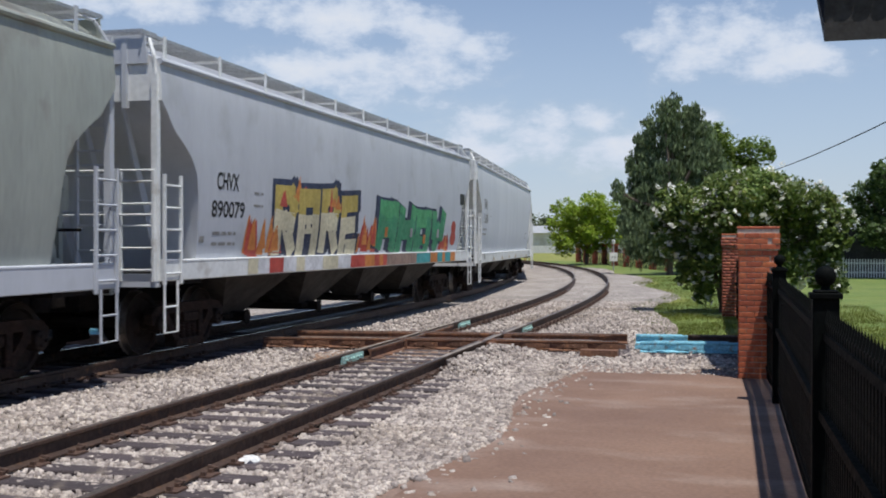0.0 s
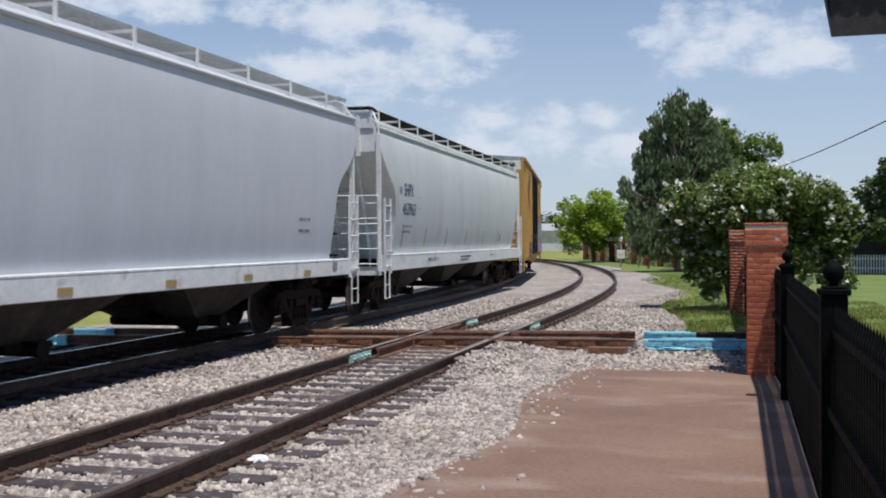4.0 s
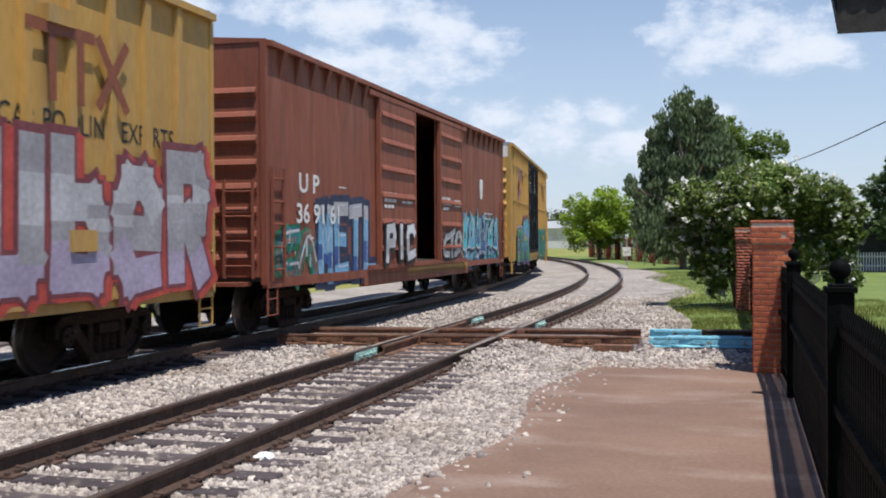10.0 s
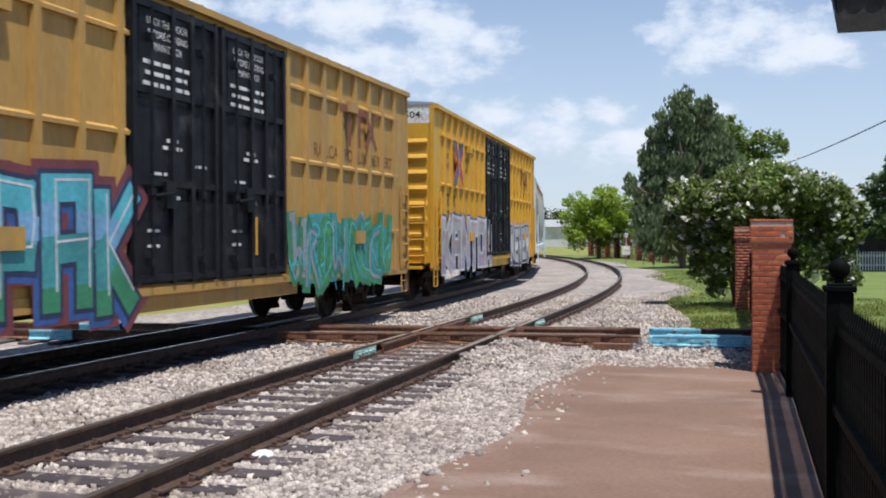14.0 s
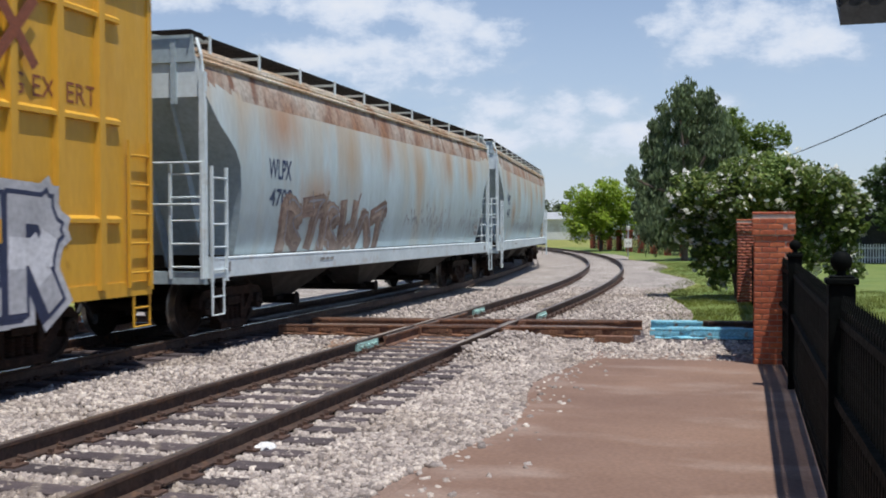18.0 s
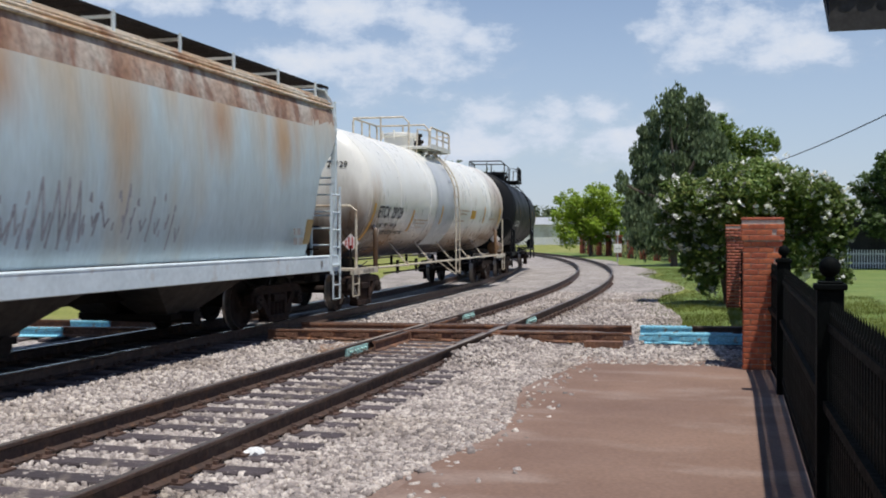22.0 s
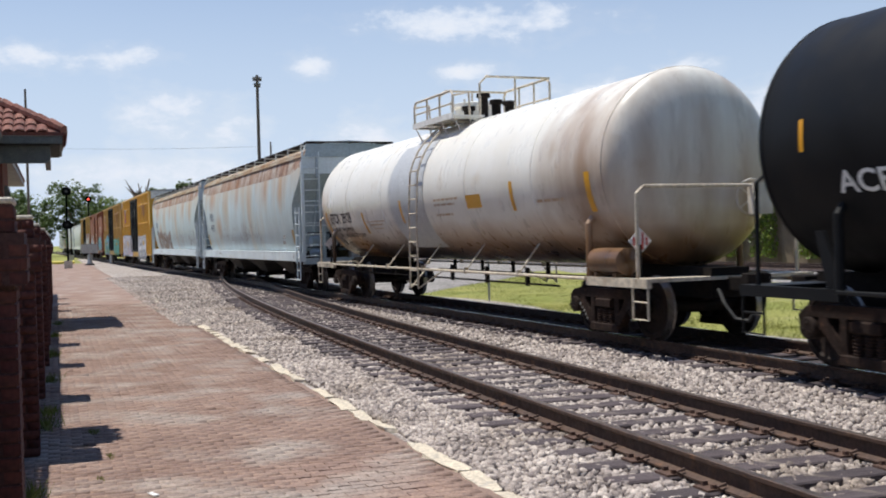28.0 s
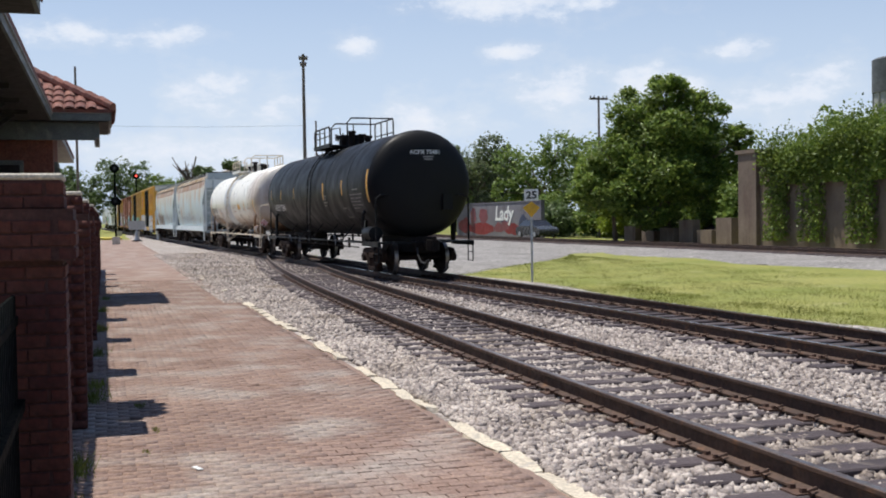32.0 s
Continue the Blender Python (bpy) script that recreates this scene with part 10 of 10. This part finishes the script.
def parked_car(x, y, rz, paint, label):
    c = thing("parked_car", label, "car", "parked cars", m=pose(x, y, GZ, 0, 0, rz))
    bm = bmesh.new()
    prof = [(-2.25, 0.3), (-2.3, 0.62), (-2.2, 0.86), (-1.5, 0.95), (1.0, 0.98), (1.9, 0.86), (2.25, 0.66), (2.28, 0.35), (2.0, 0.22), (-2.0, 0.22)]
    plate(bm, [(px, -0.86, pz) for px, pz in prof], 1.72)
    bmesh.ops.bevel(bm, geom=bm.edges[:], offset=0.06, segments=2, affect="EDGES")
    part("body", bm, paint, c, smooth=True)
    bm = bmesh.new()
    lo, hi = [(-1.75, -0.8), (1.15, -0.8), (1.15, 0.8), (-1.75, 0.8)], [(-1.1, -0.62), (0.45, -0.62), (0.45, 0.62), (-1.1, 0.62)]
    a, b = [bm.verts.new((px, py, 0.94)) for px, py in lo], [bm.verts.new((px, py, 1.4)) for px, py in hi]
    for i in range(4):
        bm.faces.new((a[i], a[(i + 1) % 4], b[(i + 1) % 4], b[i]))
    bm.faces.new(b)
    part("windows", bm, M["glass_dark"], c)
    bm = bmesh.new()
    box(bm, -1.12, 0.47, -0.64, 0.64, 1.38, 1.44)
    bmesh.ops.bevel(bm, geom=bm.edges[:], offset=0.025, segments=1, affect="EDGES")
    part("roof", bm, paint, c)
    for wx in (-1.4, 1.4):
        for wy in (-0.8, 0.8):
            bm = bmesh.new()
            lathe(bm, [(-0.1, 0.2), (-0.1, 0.3), (-0.06, 0.33), (0.06, 0.33), (0.1, 0.3), (0.1, 0.2)], "y", (wx, wy, 0.33), 20)
            wh = part("wheel", bm, M["rubber"], c, smooth=True)
            bm = bmesh.new()
            lathe(bm, [(-0.105, 0.05), (-0.105, 0.2), (0.105, 0.2), (0.105, 0.05)], "y", (wx, wy, 0.33), 16)
            part("rim", bm, M["galv"], wh)


parked_car(-80.5, 32.6, 3, M["car_silver"], "dark silver sedan parked beside the painted wall")
parked_car(-57.5, 36.2, 8, M["door_black"], "dark car in the shade of the big tree")


# ---------------------------------------------------------------- poles, signs, signals
def speed_sign():
    s = thing("speed_sign", "track speed sign: white number plate over a yellow diamond", "sign", m=pose(-28.6, 11.3, GZ - 0.08, 0, 0, -21))
    bm = bmesh.new()
    box(bm, -0.03, -0.012, -0.03, 0.03, 0, 2.62)
    part("post", bm, M["galv"], s)
    bm = bmesh.new()
    box(bm, -0.012, -0.004, -0.2, 0.2, 2.3, 2.62)
    bmesh.ops.bevel(bm, geom=bm.edges[:], offset=0.002, segments=1, affect="EDGES")
    pl = part("number_plate", bm, M["sign_white"], s)
    bm = bmesh.new()
    plate(bm, [(-0.012, 0, 1.83), (-0.012, 0.24, 2.1), (-0.012, 0.0, 2.28), (-0.012, -0.24, 2.1)], 0.008, "x")
    part("diamond", bm, M["sign_yellow"], s)
    vs, fs = WORDS["25|.03"]
    x0, x1 = min(v[0] for v in vs), max(v[0] for v in vs)
    z0, z1 = min(v[1] for v in vs), max(v[1] for v in vs)
    bm = bmesh.new()
    bv = [bm.verts.new((0.0, -0.15 + (v[0] - x0) / (x1 - x0) * 0.3, 2.35 + (v[1] - z0) / (z1 - z0) * 0.22)) for v in vs]
    for f in fs:
        bm.faces.new([bv[i] for i in f])
    part("number", bm, M["letter"], pl)


speed_sign()


def utility_pole(x, y, h, r, arms, label, name="utility_pole"):
    p = thing(name, label, "pole", m=pose(x, y, GZ - 0.1))
    bm = bmesh.new()
    taper(bm, [(0, 0, -0.2), (0, 0, h)], [r, r * 0.7], 9)
    part("shaft", bm, M["pole"], p, smooth=True)
    for z, w, ry in arms:
        bm = bmesh.new()
        box(bm, -0.08, 0.08, -w / 2, w / 2, z - 0.08, z + 0.08)
        part("crossarm", bm, M["pole"], p)
        for k in (-0.45, -0.25, 0.25, 0.45):
            bm = bmesh.new()
            lathe(bm, [(z + 0.08, 0.05), (z + 0.16, 0.08), (z + 0.26, 0.05)], "z", (0, k * w, 0), 8)
            part("insulator", bm, M["galv"], p)


utility_pole(-88.6, 15.6, 15.3, 0.17, ((14.9, 0.7, 0), (14.4, 0.5, 0)), "tall dark timber pole standing behind the train")
utility_pole(-92.0, 17.2, 10.2, 0.1, (), "slim dark pole behind the train")
utility_pole(-81.4, 38.5, 11.5, 0.12, ((11.3, 1.6, 0),), "lamp standard with a flat double head above the trees", "lamp_post")
utility_pole(-52.0, -1.27, 8.9, 0.07, (), "slim pole beside the far eave")
utility_pole(75.0, 1.0, 6.0, 0.1, ((5.7, 1.2, 0),), "timber pole among the trees")


def wire(pts, label, size=0.02):
    bm = bmesh.new()
    rod(bm, pts, size, 5)
    tagged(part("overhead_wire", bm, M["iron"]), label, "wire")


wire([(75.0 - 56.0 * k / 12, 1.0 - 7.6 * k / 12, 5.5 + 0.35 * k / 12 - 0.5 * math.sin(math.pi * k / 12)) for k in range(13)], "black overhead wire running to the station shelter")
wire([(-88.6 + 0.4 * k, 15.6 - 14.6 * k / 12 * 2, 9.2 - 0.4 * math.sin(math.pi * k / 12)) for k in range(13)], "thin overhead wire across the tracks", 0.008)


def switch_stand(x, y):
    s = thing("switch_stand", "grey cast switch stand with a flat target beside the track", "switch stand", m=pose(x, y, GZ))
    bm = bmesh.new()
    box(bm, -0.3, 0.3, -0.4, 0.4, 0, 0.12)
    part("base", bm, M["tie"], s)
    bm = bmesh.new()
    lathe(bm, [(0.12, 0.26), (0.5, 0.16), (0.9, 0.12), (1.0, 0.05), (1.9, 0.04)], "z", n=12)
    part("stand", bm, M["galv"], s)
    bm = bmesh.new()
    box(bm, -0.03, 0.03, -0.7, 0.7, 1.05, 1.85)
    part("target", bm, M["galv"], s)


switch_stand(-101, 2.6)


def bollard(x, y):
    b = thing("bollard", "short grey post beside the track", "bollard", m=pose(x, y, GZ))
    bm = bmesh.new()
    lathe(bm, [(0, 0.2), (0.75, 0.2), (0.85, 0.12)], "z", n=12)
    part("post", bm, M["galv"], b)


bollard(-108, 4.8)


def signal(x, y, heads, lit, label):
    s = thing("railway_signal", label, "signal", "railway signals", m=pose(x, y, GZ))
    bm = bmesh.new()
    rod(bm, ((0, 0, 0), (0, 0, max(heads) + 0.2)), 0.07, 8)
    part("mast", bm, M["iron"], s)
    bm = bmesh.new()
    box(bm, -0.3, 0.3, -0.3, 0.3, 0, 0.6)
    part("base", bm, M["concrete"], s)
    for i, z in enumerate(heads):
        bm = bmesh.new()
        lathe(bm, [(0.12, 0.36), (0.16, 0.36)], "x", (0, 0, z), 20)
        h = part("backboard", bm, M["iron"], s)
        bm = bmesh.new()
        lathe(bm, [(0.16, 0.11), (0.2, 0.11)], "x", (0, 0, z), 12)
        part("lens", bm, M["signal_red"] if lit and i == 0 else M["glass_dark"], h)


signal(-90, 0.7, (3.4, 6.0), False, "dark railway signal mast with two round heads")
signal(-136, 3.6, (7.2,), True, "railway signal mast with a red light")
signal(-140, 1.6, (4.2,), True, "railway signal with a red light")

bm = bmesh.new()
box(bm, -124, -118, -2.0, 1.6, GZ - 0.1, GZ + 0.12)
tagged(part("kerb", bm, M["kerb_yellow"]), "yellow painted kerb at the end of the platform", "kerb", kind="structure")


# ---------------------------------------------------------------- past the curve: fence, box sign, white building, picket fence
def pillar_fence():
    f = thing("pillar_fence", "iron fence with brown brick pillars along the curve", "fence")
    for k in range(9):
        u = k / 8
        x, y = 73 + 31 * u, 4.6 + 10.4 * u
        bm = bmesh.new()
        box(bm, x - 0.22, x + 0.22, y - 0.22, y + 0.22, GZ - 0.1, 1.4)
        box(bm, x - 0.28, x + 0.28, y - 0.28, y + 0.28, 1.4, 1.52)
        part("pillar", bm, M["wall_bricks"], f)
        if k < 8:
            for z in (0.15, 1.1):
                bm = bmesh.new()
                rod(bm, ((x, y, z), (x + 31 / 8, y + 1.3, z)), 0.025, 4)
                part("rail", bm, M["iron"], f)
            for q in range(1, 20):
                o = part("picket", PICKET, None, f)
                o.location = (x + 31 / 8 * q / 20, y + 1.3 * q / 20, GZ - 0.1)


pillar_fence()


def box_sign():
    s = thing("box_sign", "small white box sign on a post beside the curve", "sign", m=pose(73.2, 8.2, GZ - 0.05, 0, 0, 6))
    bm = bmesh.new()
    rod(bm, ((0, 0, 0), (0, 0, 1.9)), 0.05, 8)
    part("post", bm, M["galv"], s)
    bm = bmesh.new()
    box(bm, -0.12, 0.12, -0.26, 0.26, 0.62, 1.2)
    bmesh.ops.bevel(bm, geom=bm.edges[:], offset=0.015, segments=1, affect="EDGES")
    bx = part("case", bm, M["sign_white"], s)
    bm = bmesh.new()
    for y in (-0.1, 0.08):
        box(bm, -0.126, -0.121, y - 0.04, y + 0.04, 0.85, 0.95)
    part("print", bm, M["letter_grey"], bx)
    bm = bmesh.new()
    lathe(bm, [(1.75, 0.04), (1.8, 0.1), (2.0, 0.12), (2.08, 0.05)], "z", n=12)
    part("lamp_head", bm, M["sign_white"], s)


box_sign()


def white_building():
    b = thing("white_building", "long low white metal building beyond the curve", "building", m=pose(200, 36, GZ - 0.1, 0, 0, 12))
    bm = bmesh.new()
    box(bm, -8, 8, -30, 34, 0, 3.6)
    part("wall", bm, M["sheet"], b)
    bm = bmesh.new()
    plate(bm, [(-8.6, -30.5, 3.6), (0, -30.5, 5.0), (8.6, -30.5, 3.6)], 65)
    part("roof", bm, M["shade_roof"], b)
    for y in (-24, -14, -4, 6, 16, 26):
        bm = bmesh.new()
        box(bm, -8.06, -8.0, y - 1.4, y + 1.4, 0, 2.6)
        part("door", bm, M["shade_roof"], b)


white_building()


def picket_fence():
    f = thing("picket_fence", "white picket fence behind the lawn", "fence")
    for k in range(70):
        y = -3.6 - k * 0.14
        bm = bmesh.new()
        box(bm, 62.0, 62.03, y - 0.03, y + 0.03, GZ - 0.05, 0.75)
        part("slat", bm, M["white_wood"], f)
    for z in (0.0, 0.5):
        bm = bmesh.new()
        box(bm, 62.03, 62.06, -13.5, -3.5, z, z + 0.07)
        part("rail", bm, M["white_wood"], f)
    g = thing("dark_hedge_screen", "dark green mesh screen behind the picket fence", "screen")
    bm = bmesh.new()
    box(bm, 63.0, 63.1, -13.5, -3.0, GZ - 0.1, 2.4)
    part("panel", bm, M["soffit"], g)


picket_fence()


# ---------------------------------------------------------------- litter, weeds, grass blades
def litter():
    bm = bmesh.new()
    bmesh.ops.create_icosphere(bm, subdivisions=2, radius=0.09)
    for v in bm.verts:
        v.co = Vector((v.co.x * 1.2, v.co.y, v.co.z * 0.5)) * (1 + 0.35 * noise.noise(v.co * 30))
    o = part("litter", bm, M["white_wood"])
    o.location = (8.25, 3.91, GZ + 0.03)
    tagged(o, "crumpled white paper litter on the ballast", "litter")
    bm = bmesh.new()
    box(bm, -0.06, 0.06, -0.02, 0.02, 0, 0.006)
    o = part("litter", bm, M["white_wood"])
    o.matrix_basis = pose(-8.05, 0.42, GZ + 0.008, 0, 0, 20)
    tagged(o, "small white paper scrap on the brick platform", "litter")


litter()


def blades(name, label, spots, n, h, seed, spread=0.05, z=GZ - 0.05, material="blade"):
    """Grass blades as bent slivers. spots: (x0, x1, y-low, y-high) given as functions of x."""
    rng = np.random.default_rng(seed)
    vs = []
    for x0, x1, lo, hi, share in spots:
        k = int(n * share)
        x = rng.uniform(x0, x1, k)
        a, b = np.array([lo(v) for v in x]), np.array([hi(v) for v in x])
        y = a + (b - a) * rng.uniform(0, 1, k)
        keep = np.sin(x * 2.3 + np.sin(y * 1.7)) + np.sin(y * 3.1 + x) + rng.normal(0, 0.8, k) > -0.9
        p = np.stack([x, y, np.full(k, z)], 1)[keep]
        m = len(p)
        ht = h * rng.uniform(0.4, 1.25, m)
        ang_ = rng.uniform(0, math.tau, m)
        side = np.stack([np.cos(ang_), np.sin(ang_), np.zeros(m)], 1) * (h * 0.07)
        lean = rng.normal(0, 0.45, (m, 3)) * ht[:, None]
        lean[:, 2] = ht
        vs.append(np.stack([p - side, p + side, p + lean], 1))
    v = np.concatenate(vs)
    me = raw_mesh(name, v.reshape(-1, 3), np.arange(len(v) * 3).reshape(-1, 3), M[material])
    tagged(new(name, me), label, "grass", kind="stuff")


blades("grass_blades", "short sunlit grass blades along the field's edge",
       [(-26, 20, lambda x: ballast_high(x) - 0.6, lambda x: ballast_high(x) + 1.6, 0.45), (-26, 14, lambda x: ballast_high(x) + 0.8, lambda x: 17.0, 0.35), (-46, -26, lambda x: ballast_high(x) + max(0.0, -33.0 - x) * 0.75, lambda x: 20.0, 0.2)], 130000, 0.055, 3)
blades("lawn_blades", "green lawn blades beside the crossing", [(20.6, 34, lambda x: -3.5, lambda x: ballast_low(x) + 0.5, 0.7), (34, 60, lambda x: ballast_low(x) - 4.0, lambda x: ballast_low(x) + 0.6, 0.3)], 50000, 0.09, 4)


def weeds():
    rng = np.random.default_rng(31)
    for i, (x, y, s) in enumerate(((-8.3, -0.42, 0.4), (-8.8, 0.1, 0.1), (-7.4, -0.45, 0.25), (-11.6, -0.35, 0.45), (-12.5, -0.3, 0.3), (-11.0, 0.1, 0.16), (-15.5, -0.3, 0.35), (-19.0, -0.28, 0.4), (-23.0, -0.25, 0.35), (-26.5, -0.2, 0.3), (-9.7, 0.2, 0.12))):
        n = int(500 * s)
        p = np.stack([x + rng.normal(0, s * 0.4, n), y + rng.normal(0, s * 0.16, n), np.full(n, GZ - 0.01)], 1)
        h = rng.uniform(0.03, 0.3, n) * s * 1.3
        a = rng.uniform(0, math.tau, n)
        side = np.stack([np.cos(a), np.sin(a), a * 0], 1) * 0.006
        tip = rng.normal(0, 0.4, (n, 3)) * h[:, None]
        tip[:, 2] = h
        v = np.stack([p - side, p + side, p + tip], 1)
        o = new("weed", raw_mesh("weed", v.reshape(-1, 3), np.arange(n * 3).reshape(-1, 3), M["blade"]))
        tagged(o, "low dry weed growing at the brick edge", "weed", "weeds along the piers")


weeds()


def shrub_belt():
    """Dense shrubs at the foot of the tree belt, behind the far track."""
    rnd = random.Random(15)
    for i, x in enumerate(np.arange(-118, 62, 4.4)):
        if -52 < x < -14:
            continue
        y = 36.0 + rnd.uniform(-0.8, 0.8) + (2.2 if x < -60 else 0)
        h = rnd.uniform(2.6, 4.6)
        lobes = [(rnd.uniform(-1.4, 1.4), rnd.uniform(-0.6, 0.6), h * f, 2.0, 1.5, h * 0.36) for f in (0.3, 0.45, 0.62)]
        tree("shrub", "dense green shrub in the belt behind the far track", x, y, lobes, 0.8, 0.06, M[("leaf_mid", "leaf_lime2", "leaf_mid", "leaf_dark")[i % 4]], 5200, 0.24, 200 + i, "shrubs behind the far track", "shrub")


shrub_belt()

# ---------------------------------------------------------------- what moves
RUN_T = [23.0, 24.0, 25.0, 25.5, 26.0, 26.5, 28.5, 29.0, 30.0, 32.0]
RUN_D = [180.9, 188.85, 197.46, 202.02, 206.75, 211.35, 229.0, 233.5, 242.2, 259.6]


def travelled(t):
    """Metres that the train has gone since the start."""
    if t <= 23.0:
        return 7.56067 * t + 0.013235 * t * t
    # smooth through the later marks
    k = max(i for i in range(len(RUN_T) - 1) if RUN_T[i] <= t)
    k = min(k, len(RUN_T) - 2)

    def slope(i):
        if i == 0:
            return 8.17
        if i == len(RUN_T) - 1:
            return 8.7
        return (RUN_D[i + 1] - RUN_D[i - 1]) / (RUN_T[i + 1] - RUN_T[i - 1])
    h = RUN_T[k + 1] - RUN_T[k]
    u = (t - RUN_T[k]) / h
    a, b = RUN_D[k], RUN_D[k + 1]
    m0, m1 = slope(k) * h, slope(k + 1) * h
    return (2 * u ** 3 - 3 * u * u + 1) * a + (u ** 3 - 2 * u * u + u) * m0 + (-2 * u ** 3 + 3 * u * u) * b + (u ** 3 - u * u) * m1


def motions():
    times = [i * 0.5 for i in range(65)]
    for car, centre, length in CARS:
        gears = [o for o in car.children if o.name.split(".")[0] == "truck"]
        reach = abs(gears[0].location.x)
        rows, turns = [], {g: [] for g in gears}
        for t in times:
            s = centre - travelled(t)
            ax, ay, ath = on_main(s - reach)
            bx, by, bth = on_main(s + reach)
            th = math.atan2(by - ay, bx - ax)
            rows.append((t, pose((ax + bx) / 2, (ay + by) / 2, 0, 0, 0, math.degrees(th))))
            for g in gears:
                own = ath if g.location.x < 0 else bth
                turns[g].append((t, math.degrees(own - th)))
        walk(car, rows)
        for g in gears:
            x = g.location.x
            walk(g, [(t, pose(x, 0, 0, 0, 0, a)) for t, a in turns[g]])
            for w in g.children:
                if w.name.split(".")[0] != "wheelset":
                    continue
                wx = w.location.x
                spins = []
                for i in range(481):
                    t = i * 2 / 30
                    a = -math.degrees(travelled(min(t, 32.0)) / WHEEL_R)
                    spins.append((t, pose(wx, 0, WHEEL_R, 0, a, 0)))
                walk(w, spins)


motions()
